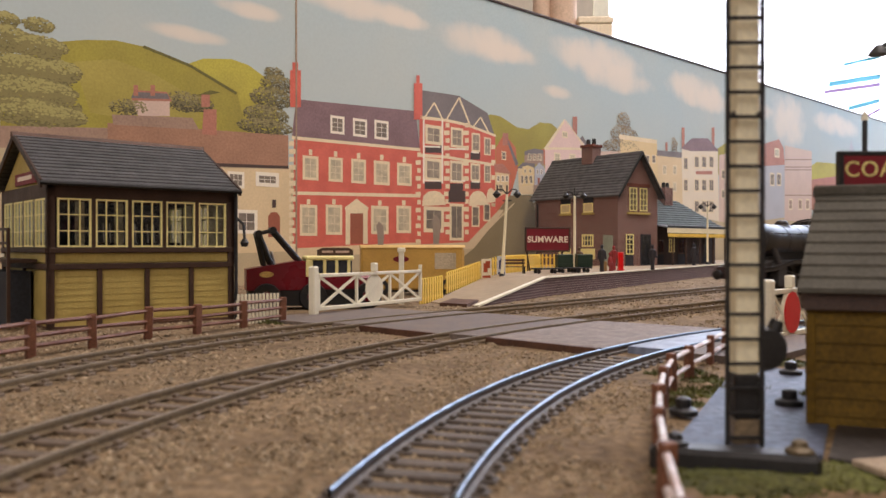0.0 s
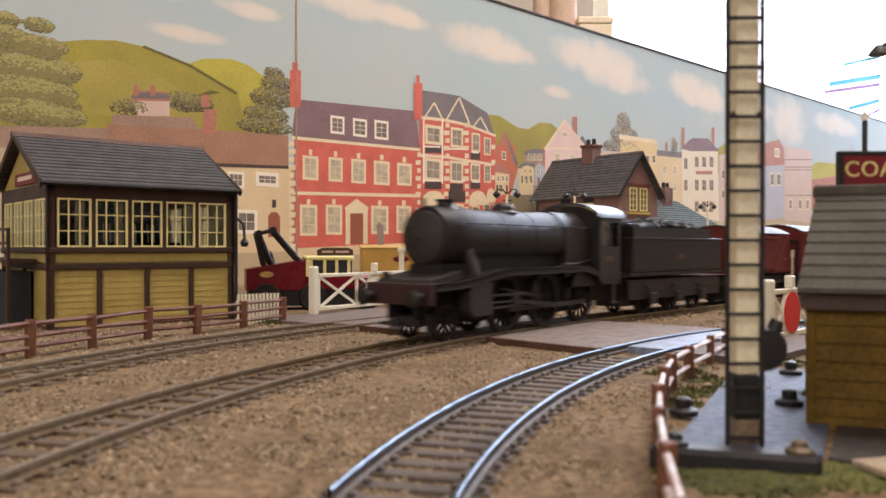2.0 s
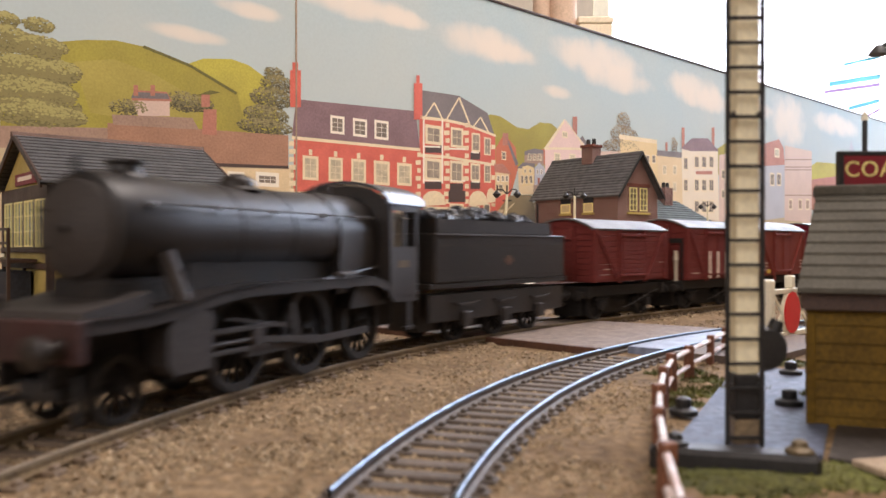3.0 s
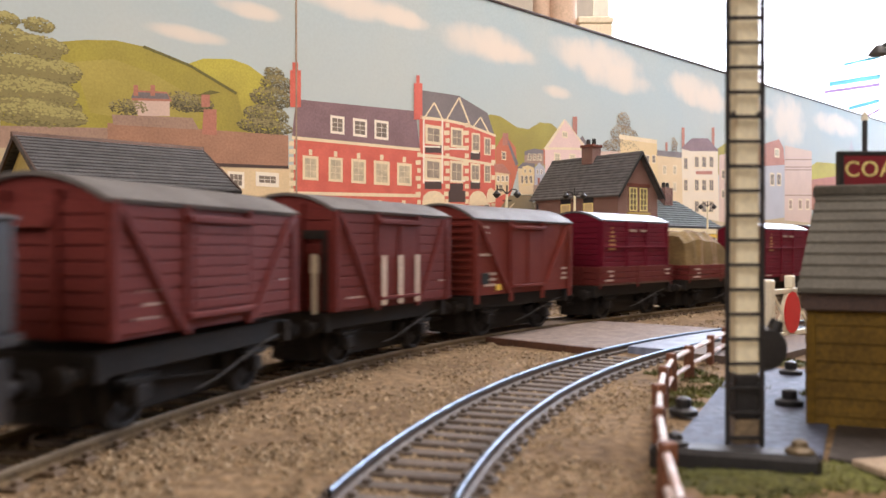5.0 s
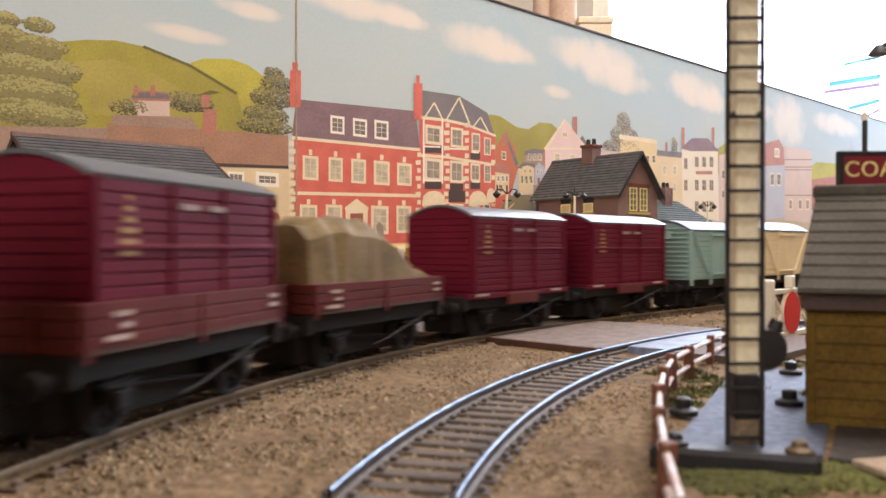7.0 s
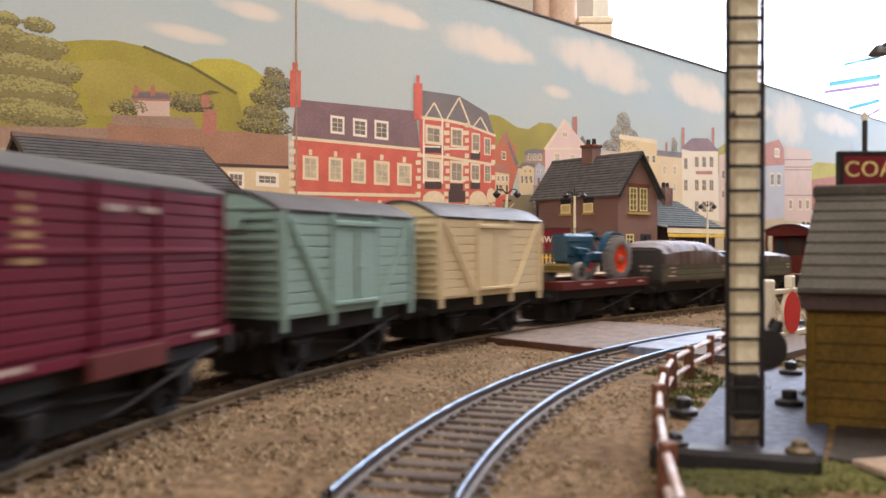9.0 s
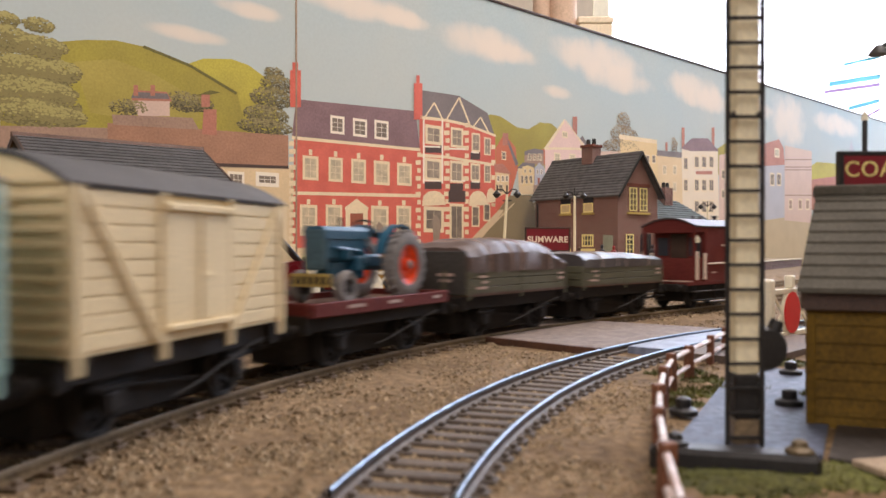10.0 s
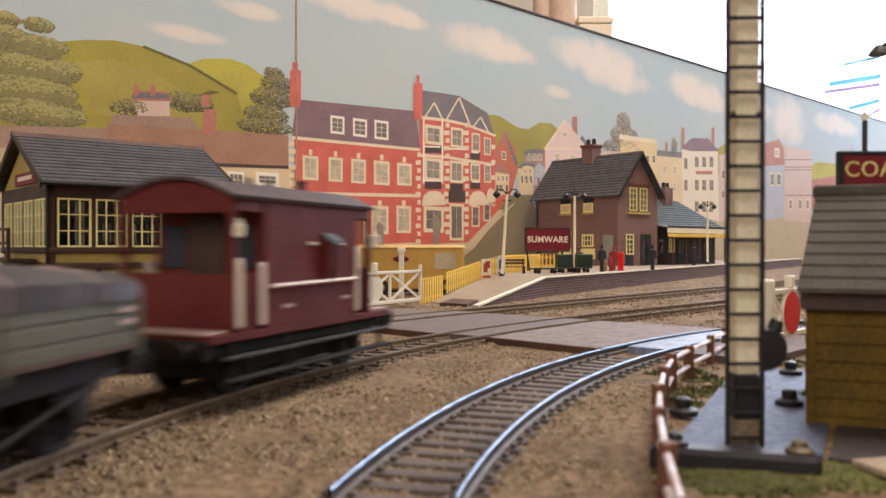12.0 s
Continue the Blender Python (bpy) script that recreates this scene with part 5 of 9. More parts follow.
def signal_box():
    v = thing("signal_box", place(-169, 351, 0, 40.5), "mustard and brown timber signal box with a slate roof", "signal box")
    L, D = 85.0, 80.0
    for nm, f, ln, cols in (("front", face(0, 0, 0), L, 4), ("gable", face(0, D, -90), D, 2), ("rear", face(L, D, 180), L, 4), ("far", face(L, 0, 90), D, 2)):
        part("lower_wall", Shape().box(0, ln, 1.0, 2.0, -4, 31, 0, f), MUSTARD, v)
        for i in range(cols):
            a, b = ln * i / cols + 1.2, ln * (i + 1) / cols - 1.2
            for k in range(9):
                z = -2 + k * 2.75
                part("weatherboard", Shape().prism([(0.9, z), (0.9, z + 2.7), (0.6, z + 2.7), (0.38, z)], a, b, "x", f), MUSTARD, v, smooth=False)
            z = 26
        part("band_board", Shape().box(1, ln - 1, 0.3, 1.0, 26.0, 30.2, 0.15, f), MUSTARD, v)
        for i in range(cols + 1):
            x = ln * i / cols
            wd = 2.3 if i in (0, cols) else 1.0
            part("post", Shape().box(max(x - wd, -0.6), min(x + wd, ln + 0.6), -0.6, 1.0, -4, 24, 0.15, f), DKBROWN, v)
        for e in (0, ln):
            part("corner_post", Shape().box(max(e - 2.6, -0.7), min(e + 2.6, ln + 0.7), -0.7, 1.0, 24, 60, 0.15, f), DKBROWN, v)
        part("rail", Shape().box(0, ln, -0.8, 1.0, 23, 25.6, 0.15, f), DKBROWN, v)
        part("sill", Shape().box(0, ln, -1.4, 1.0, 30.3, 32.6, 0.2, f), DKBROWN, v)
        part("head_board", Shape().box(0, ln, -0.7, 1.2, 54.4, 60.5, 0.15, f), DKBROWN, v)
        part("plinth", Shape().box(0, ln, -0.3, 1.6, -5, -1.6, 0.1, f), BROWNWOOD, v)
        nw = 5 if ln > 82 else 4
        pitch = (ln - 5.2) / nw
        for i in range(nw):
            a = 2.6 + pitch * i + 0.9
            b = a + pitch - 1.8
            sash(v, f, a, b, 32.8, 54.2, 3, 3, CREAMYEL, 0.52, 1.0)
            part("mullion", Shape().box(b, b + 1.8, -0.5, 1.0, 32.6, 54.4, 0.1, f), DKBROWN, v)
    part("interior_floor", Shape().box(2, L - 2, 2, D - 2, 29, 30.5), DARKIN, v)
    part("lever_frame", Shape().box(16, 66, 18, 24, 30.5, 35, 0.5), DARKIN, v)
    lev = Shape()
    for i in range(16):
        lev.cyl((18 + i * 3, 21, 34), (18 + i * 3, 22.5, 44), 0.35, n=5)
    part("levers", lev, STEEL, v)
    part("back_panel", Shape().box(4, L - 4, D - 6, D - 5, 31, 56), mat("inside_blue_grey", (0.06, 0.07, 0.10), 0.8, vary=0.35, grain=200, big=60), v)
    blind = mat("inside_blind", (0.42, 0.36, 0.25), 0.8, vary=0.2)
    for x in (12, 29, 62, 74, 79):
        part("blind", Shape().box(x, x + 4, 4, 4.5, 33, 53), blind, v)
    # roof
    rz, ez, oh = 85.0, 60.5, 5.0
    half = D / 2
    slope = Shape()
    for sg in (0, 1):
        n = 14
        for i in range(n):
            u0, u1 = i / n, (i + 1) / n
            y0, y1 = -5 + (half + 5) * u0, -5 + (half + 5) * u1
            z0, z1 = ez + (rz - ez) * u0, ez + (rz - ez) * u1
            if sg:
                y0, y1 = D - y0, D - y1
            c = Shape().add([(-oh, y0, z0 + 0.75), (L + oh - 3, y0, z0 + 0.75), (L + oh - 3, y1, z1 + 0.25), (-oh, y1, z1 + 0.25), (-oh, y0, z0), (L + oh - 3, y0, z0), (L + oh - 3, y1, z1 - 0.5), (-oh, y1, z1 - 0.5)],
                            [(0, 1, 2, 3), (4, 7, 6, 5), (0, 4, 5, 1), (1, 5, 6, 2), (2, 6, 7, 3), (3, 7, 4, 0)])
            part("slate_course", c, SLATE_ROWS, v, smooth=False)
    part("ridge_tile", Shape().prism([(half - 2.4, rz - 1.0), (half - 0.9, rz + 1.2), (half + 0.9, rz + 1.2), (half + 2.4, rz - 1.0)], -oh - 0.4, L + oh - 2.6, "x"), BROWNWOOD, v, "red-brown ridge tiles")
    for x in (-oh + 0.2, L + oh - 3.9):
        for sg in (-1, 1):
            y0 = half + sg * (half + 5.4)
            part("barge_board", Shape().add([(x, y0, ez - 2.6), (x, half, rz - 2.4), (x, half, rz + 0.6), (x, y0, ez + 1.0), (x + 1.0, y0, ez - 2.6), (x + 1.0, half, rz - 2.4), (x + 1.0, half, rz + 0.6), (x + 1.0, y0, ez + 1.0)],
                                             [(0, 1, 2, 3), (4, 7, 6, 5), (0, 4, 5, 1), (1, 5, 6, 2), (2, 6, 7, 3), (3, 7, 4, 0)]), DKBROWN, v, smooth=False)
    part("gable_wall", Shape().prism([(0, 60), (D, 60), (half, rz - 1.5)], 0.2, 1.2, "x").prism([(0, 60), (D, 60), (half, rz - 1.5)], L - 1.2, L - 0.2, "x"), MUSTARD, v)
    sg = part("name_board", Shape().box(-1.2, 0, 16, 52, 61.5, 67, 0.2), MAROON, v, "maroon name board")
    part("lettering", Shape().box(-1.4, -1.2, 22, 46, 63.4, 65.4), LETTER, sg)
    part("gutter", Shape().tube([(-oh, -5.6, ez - 0.4), (L + oh - 3, -5.6, ez - 0.4)], 0.9, 8), BLACK, v)
    part("downpipe", Shape().tube([(L + 1.2, -1.4, ez - 1), (L + 1.2, -1.4, -4)], 0.9, 8), BLACK, v)
    hook = part("lamp_bracket", Shape().tube([(L + 2, -1, 47), (L + 5, -2, 44), (L + 5.5, -2, 37)], 0.7, 6), BLACK, v, "black curved lamp bracket")
    part("bracket_lamp", Shape().lathe([(0.8, 2.2), (2.2, 0), (1.4, -2.0)], 10, Matrix.Translation((L + 5.5, -2, 35))), BLACK, hook)
    # stair landing on the gable side
    part("landing", Shape().box(-13, -1, 14, 74, 26, 27.6, 0.2), DKBROWN, v)
    for y in (15, 44, 73):
        part("landing_post", Shape().box(-13, -11.6, y - 0.8, y + 0.8, -4, 41, 0.1), DKBROWN, v)
    for z in (34, 40):
        part("landing_rail", Shape().box(-13, -12, 14, 74, z, z + 1.2, 0.1), DKBROWN, v)
    part("landing_sign", Shape().box(-13.6, -13, 18, 32, 28.5, 30, 0.1), WHITE, v)
    # Solid near-black block stands for the shade inside the porch.
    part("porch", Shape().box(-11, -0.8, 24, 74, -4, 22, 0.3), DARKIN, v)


def course_material():
    m = mat("slate_rows", (0.085, 0.082, 0.085), 0.62, vary=0.22, grain=1400, big=150, second=(0.055, 0.055, 0.055), island=0.3)
    n, l = m.node_tree.nodes, m.node_tree.links
    b = n["Principled BSDF"]
    old = b.inputs["Base Color"].links[0].from_socket
    co, sep, mul, fr, gt, mix = (n.new("ShaderNodeTexCoord"), n.new("ShaderNodeSeparateXYZ"), n.new("ShaderNodeMath"), n.new("ShaderNodeMath"), n.new("ShaderNodeMath"), n.new("ShaderNodeMix"))
    info = n.new("ShaderNodeNewGeometry")
    l.new(co.outputs["Object"], sep.inputs[0])
    add = n.new("ShaderNodeMath")
    l.new(sep.outputs["X"], add.inputs[0])
    l.new(sep.outputs["Y"], add.inputs[1])
    mul.operation, mul.inputs[1].default_value = "MULTIPLY", 330.0
    l.new(add.outputs[0], mul.inputs[0])
    fr.operation = "FRACT"
    l.new(mul.outputs[0], fr.inputs[0])
    gt.operation, gt.inputs[1].default_value = "GREATER_THAN", 0.88
    l.new(fr.outputs[0], gt.inputs[0])
    mix.data_type = "RGBA"
    mix.inputs["B"].default_value = (0.045, 0.044, 0.044, 1)
    l.new(gt.outputs[0], mix.inputs["Factor"])
    l.new(old, mix.inputs["A"])
    l.new(mix.outputs["Result"], b.inputs["Base Color"])
    return m


SLATE_ROWS = course_material()
GREYSLATE = mat("grey_green_slate", (0.10, 0.115, 0.115), 0.85, vary=0.2, grain=1400, big=150, island=0.15)


def roof_courses(v, x0, x1, ya, za, yb, zb, n, material, axis="x", inset0=0.0, inset1=0.0):
    """Overlapping slate courses from the eave (ya, za) to the ridge (yb, zb)."""
    for i in range(n):
        u0, u1 = i / n, (i + 1) / n
        p = []
        for u, t in ((u0, 1.25), (u1, 0.1)):
            y, z = ya + (yb - ya) * u, za + (zb - za) * u
            for x in (x0 + inset0 * u, x1 - inset1 * u):
                p.append(((x, y) if axis == "x" else (y, x), z, t))
        q = [(xy[0], xy[1], z + t) for xy, z, t in p] + [(xy[0], xy[1], z - 0.6) for xy, z, t in p]
        part("slate_course", Shape().add(q, [(0, 1, 3, 2), (4, 6, 7, 5), (0, 4, 5, 1), (2, 3, 7, 6), (0, 2, 6, 4), (1, 5, 7, 3)]), material, v, smooth=False)


def station():
    v = thing("station_house", place(198.2, 929.6, -3.96, 38) @ Matrix.Scale(1.12, 4), "red-brown brick station house with a dark slate roof", "station building")
    W, L, z0, ez, rz = 64.0, 118.0, 11.0, 86.0, 131.0
    part("wall", Shape().box(0, W, 0, 1.6, z0, ez + 1), BRICKWALL, v)
    part("wall", Shape().box(0, 1.6, 1.6, L, z0, ez + 1), BRICKWALL, v)
    part("wall", Shape().box(W - 1.6, W, 1.6, L, z0, ez + 1), BRICKWALL, v)
    part("wall", Shape().box(1.6, W - 1.6, L - 1.6, L, z0, ez + 1), BRICKWALL, v)
    part("gable", Shape().prism([(0, ez + 1), (W, ez + 1), (W / 2, rz - 2)], 0.1, 1.6), BRICKWALL, v)
    part("gable", Shape().prism([(0, ez + 1), (W, ez + 1), (W / 2, rz - 2)], L - 1.6, L - 0.1), BRICKWALL, v)
    roof_courses(v, -5, L + 5, -5, ez - 1.5, W / 2, rz, 15, SLATE_ROWS, "y")
    roof_courses(v, -5, L + 5, W + 5, ez - 1.5, W / 2, rz, 15, SLATE_ROWS, "y")
    part("ridge_tile", Shape().prism([(W / 2 - 2, rz - 0.8), (W / 2, rz + 1.2), (W / 2 + 2, rz - 0.8)], -6.4, L + 5.4), SLATE, v)
    for sg in (-1, 1):
        x0 = W / 2 + sg * (W / 2 + 5)
        part("barge_board", Shape().prism([(x0, ez - 4), (W / 2, rz - 3), (W / 2, rz + 0.5), (x0, ez - 0.5)], -6.6, -5.4), BLACK, v)
    for x0, x1 in ((18, 30), (34.5, 46.5)):
        part("recess", Shape().box(x0, x1, -0.3, 0.05, 70, 94), mat("curtained_glass", (0.26, 0.22, 0.14), 0.4, vary=0.2), v)
        sash(v, face(0, -0.4, 0), x0, x1, 70, 94, 2, 4, CREAMYEL, 0.7, 0.5)
    part("lintel", Shape().box(14.5, 50.5, -1.0, 0.2, 95.2, 98.5, 0.2), BRICK, v)
    part("window_sill", Shape().box(14.5, 50.5, -2.0, 0.2, 66.5, 68.6, 0.2), MUSTARD, v)
    for x0, x1, z1, nm in ((12, 24, 46, CREAMYEL), (36, 52, 46, DARKIN)):
        part("doorway", Shape().box(x0, x1, -0.6, 0.1, z0, z1, 0.1), DARKIN, v)
        sash(v, face(0, -0.8, 0), x0, x1, z0 + (14 if nm is CREAMYEL else 0), z1, 2, 4, nm, 0.8, 0.4)
    for y0, y1 in ((64.5, 78.7), (32.5, 46)):
        f = face(-0.4, 0, -90)
        part("recess", Shape().box(-0.35, 0.05, y0, y1, 69, 88), DARKIN, v)
        part("blind", Shape().box(-0.55, -0.3, y0 + 1, y1 - 1, 70, 78.5), CREAM_CLOTH, v, "drawn pale blind")
        sash(v, f, -y1, -y0, 69, 79, 1, 1, CREAMYEL, 0.9, 0.5)
        sash(v, f, -y1, -y0, 79, 88, 2, 1, DARKIN, 0.7, 0.4)
        part("window_sill", Shape().box(-2, 0.2, y0 - 1.5, y1 + 1.5, 66.6, 68.8, 0.2), MUSTARD, v)
    for y0, y1 in ((32, 48), (66, 80)):
        part("recess", Shape().box(-0.35, 0.05, y0, y1, 33, 46), DARKIN, v)
        sash(v, face(-0.4, 0, -90), -y1, -y0, 33, 46, 4, 2, CREAMYEL, 1.1, 0.5)
        part("window_panel", Shape().box(-0.5, 0.05, y0 - 2, y1 + 2, 20, 31, 0.1), CREAMYEL, v)
    part("side_door", Shape().box(-0.6, 0.1, 6, 19, z0, 45, 0.1), mat("door_grey_green", (0.28, 0.31, 0.25), 0.6), v, "pale grey-green door")
    ch = part("chimney", Shape().box(W / 2 - 7, W / 2 + 7, 56, 72, rz - 12, 143, 0.3), BRICKWALL, v)
    part("chimney_cap", Shape().box(W / 2 - 8.2, W / 2 + 8.2, 54.8, 73.2, 141.5, 144.5, 0.3), BRICK, ch)
    for y in (60, 68):
        part("chimney_pot", Shape().cyl((W / 2, y, 144), (W / 2, y, 151), 2.6, 2.2, n=12), BLACK, ch)
    part("downpipe", Shape().tube([(-1.2, L - 4, ez - 5), (-1.2, L - 4, z0)], 0.9, 8), BLACK, v)
    # low range with its awning
    a = thing("station_range", place(201.4, 925.7, -3.96, 42) @ Matrix.Scale(1.12, 4), "low brick station range with slate roof and awning", "station building")
    x0, x1 = W + 0.5, W + 132
    # Front wall coloured near black: the awning's shade is in the paint.
    part("wall", Shape().box(x0, x1, 8, 10, z0, 58), mat("awning_shade_wall", (0.045, 0.032, 0.032), 0.7, vary=0.25, grain=900, big=60), a, "front wall painted dark for the awning's shade")
    part("end_wall", Shape().box(x1 - 2, x1, 10, 50, z0, 58), BRICKWALL, a)
    roof_courses(a, x0, x1 + 4, 4, 57, 34, 86, 11, GREYSLATE, "x", 0, 46)
    roof_courses(a, x0, x1 + 4, 64, 57, 34, 86, 6, GREYSLATE, "x", 0, 46)
    c2 = part("chimney", Shape().box(119, 135, 26, 36, 80, 100, 0.3), BRICKWALL, a)
    for x in (123, 131):
        part("chimney_pot", Shape().cyl((x, 31, 100), (x, 31, 106), 2.2, 1.9, n=10), BLACK, c2)
    part("awning", Shape().add([(x0, 8, 58), (x1 + 6, 8, 58), (x1 + 6, -12, 54), (x0, -12, 54), (x0, 8, 56.5), (x1 + 6, 8, 56.5), (x1 + 6, -12, 52.5), (x0, -12, 52.5)],
                                [(0, 1, 2, 3), (4, 7, 6, 5), (0, 4, 5, 1), (1, 5, 6, 2), (2, 6, 7, 3), (3, 7, 4, 0)]), SLATE, a, smooth=False)
    part("awning_edge", Shape().box(x0, x1 + 6, -12.8, -12, 53.2, 55.6, 0.1), BLACK, a)
    part("fascia", Shape().box(x0, x1 + 6, -12.6, -11.8, 47.6, 53, 0.1), POSTCREAM, a)
    for i in range(37):
        x = x0 + 2 + i * 3.6
        part("valance_tooth", Shape().prism([(x - 1.7, 47), (x + 1.7, 47), (x + 1.7, 44.5), (x, 42.8), (x - 1.7, 44.5)], -12.9, -12.2), YELLOW, a)
    for x in (78, 104, 132, 160, 186):
        part("awning_post", Shape().cyl((x, -10, z0), (x, -10, 52), 0.9, n=8), DKBROWN, a)
    # Openings and most frames are painted dark for the same shade.
    for x, w in ((76, 12), (98, 10), (116, 14), (146, 10), (170, 12)):
        part("opening", Shape().box(x, x + w, 7.6, 8.1, z0 + (0 if w > 11 else 16), 42, 0.1), DARKIN, a)
        sash(a, face(0, 7.4, 0), x, x + w, z0 + (14 if w > 11 else 16), 42, 2, 3, CREAMYEL if x == 98 else DKBROWN, 0.8, 0.3)


def platform():
    p = thing("platform", place(0, 0, 0), "station platform with sandy paving and white edge", "platform", kind="structure")
    edge = [(20.5, 488, -2.2), (73.7, 590.7, 11), (385, 1085, 11), (670, 1530, 11)]
    back = [(-8, 522, -2.2), (40, 668, 11), (95, 985, 11), (262, 1130, 11), (590, 1520, 11)]
    s = Shape()
    top = edge + back
    s.v = top + [(x, y, -5) for x, y, z in top]
    s.f = [(0, 1, 5, 4), (1, 2, 7, 6, 5), (2, 3, 8, 7), (4, 5, 14, 13), (5, 6, 15, 14), (6, 7, 16, 15), (7, 8, 17, 16), (3, 12, 17, 8), (0, 4, 13, 9)]
    part("paving", s, PAVING, p, smooth=False)
    w = Shape()
    near = [(x, y) for x, y, z in edge]
    high = [-2.4, 10.6, 10.6, 10.6]
    w.v = [(x, y, -5) for x, y in near] + [(x, y, z) for (x, y), z in zip(near, high)] + [(x - 1, y + 0.6, -5) for x, y in near] + [(x - 1, y + 0.6, z) for (x, y), z in zip(near, high)]
    w.f = [(i, i + 1, i + 5, i + 4) for i in range(3)] + [(i + 8, i + 12, i + 13, i + 9) for i in range(3)] + [(i + 4, i + 5, i + 13, i + 12) for i in range(3)] + [(0, 4, 12, 8), (3, 11, 15, 7)]
    part("brick_face", w, PLATBRICK, p, "dark brick platform face", smooth=False)
    for (a, b, k) in ((edge[0], edge[1], 5), (edge[1], edge[2], 26), (edge[2], edge[3], 20)):
        a, b = Vector(a), Vector(b)
        d = (b - a) / k
        side = Vector((-d.y, d.x, 0)).normalized() * 3.2
        out = -side.normalized() * 0.9
        for i in range(k):
            q0, q1 = a + d * i + d * 0.01 + out, a + d * (i + 1) - d * 0.01 + out
            c = [q0, q1, q1 + side, q0 + side]
            up = Vector((0, 0, 0.45))
            dn = Vector((0, 0, -0.7))
            part("edge_stone", Shape().add([x + up for x in c] + [x + dn for x in c], [(0, 1, 2, 3), (4, 7, 6, 5), (0, 4, 5, 1), (1, 5, 6, 2), (2, 6, 7, 3), (3, 7, 4, 0)]), WHITE, p, smooth=False)
    board = part("barrow_crossing", Shape().add([(-2, 497, -0.9), (14, 484, -0.9), (22, 505, 0.4), (6, 518, 0.4), (-2, 497, -4), (14, 484, -4), (22, 505, -4), (6, 518, -4)],
                                                [(0, 1, 2, 3), (4, 7, 6, 5), (0, 4, 5, 1), (1, 5, 6, 2), (2, 6, 7, 3), (3, 7, 4, 0)]), BROWNWOOD, p, "brown timber boards", smooth=False)


def pickets(name, pts, hgt, pitch, wide, material, label, point=True):
    f = thing(name, place(0, 0, 0), label, "fence")
    mesh = mesh_of("picket", Shape().prism([(-wide / 2, 0), (wide / 2, 0), (wide / 2, hgt - (1.0 if point else 0)), (0, hgt), (-wide / 2, hgt - (1.0 if point else 0))], -0.4, 0.4), material, False)
    for a, b in zip(pts[:-1], pts[1:]):
        a, b = Vector(a), Vector(b)
        n = max(1, int((b - a).length / pitch))
        ang = math.degrees(math.atan2(b.y - a.y, b.x - a.x))
        for i in range(n):
            q = a.lerp(b, (i + 0.5) / n)
            part("picket", mesh, material, f, at=place(q.x, q.y, q.z, ang))
        nrm = Vector((-(b - a).y, (b - a).x, 0)).normalized() * 0.7
        for z in (hgt * 0.22, hgt * 0.74):
            u = Vector((0, 0, z))
            t = Vector((0, 0, 1.1))
            c = [a + u, b + u, b + u + nrm, a + u + nrm]
            part("fence_rail", Shape().add(c + [x + t for x in c], [(0, 1, 2, 3), (4, 7, 6, 5), (0, 4, 5, 1), (1, 5, 6, 2), (2, 6, 7, 3), (3, 7, 4, 0)]), material, f, smooth=False)
    return f


def post_and_rail(name, posts, z0, z1, rails, material, label, thick=1.3, rail_mat=None, wobble=0.4):
    f = thing(name, place(0, 0, 0), label, "fence")
    rnd = random.Random(len(posts) + int(z1))
    for x, y in posts:
        part("post", Shape().box(-thick, thick, -thick * 0.8, thick * 0.8, z0, z1 + rnd.uniform(-0.4, 0.4), 0.2), material, f, at=place(x, y, 0, rnd.uniform(20, 60), rnd.uniform(-2, 2), rnd.uniform(-2, 2)))
    for (ax, ay), (bx, by) in zip(posts[:-1], posts[1:]):
        for z in rails:
            s = Shape().cyl((ax, ay, z + rnd.uniform(-wobble, wobble)), (bx, by, z + rnd.uniform(-wobble, wobble)), thick * 0.55, n=6)
            part("rail", s, rail_mat or material, f)
    return f


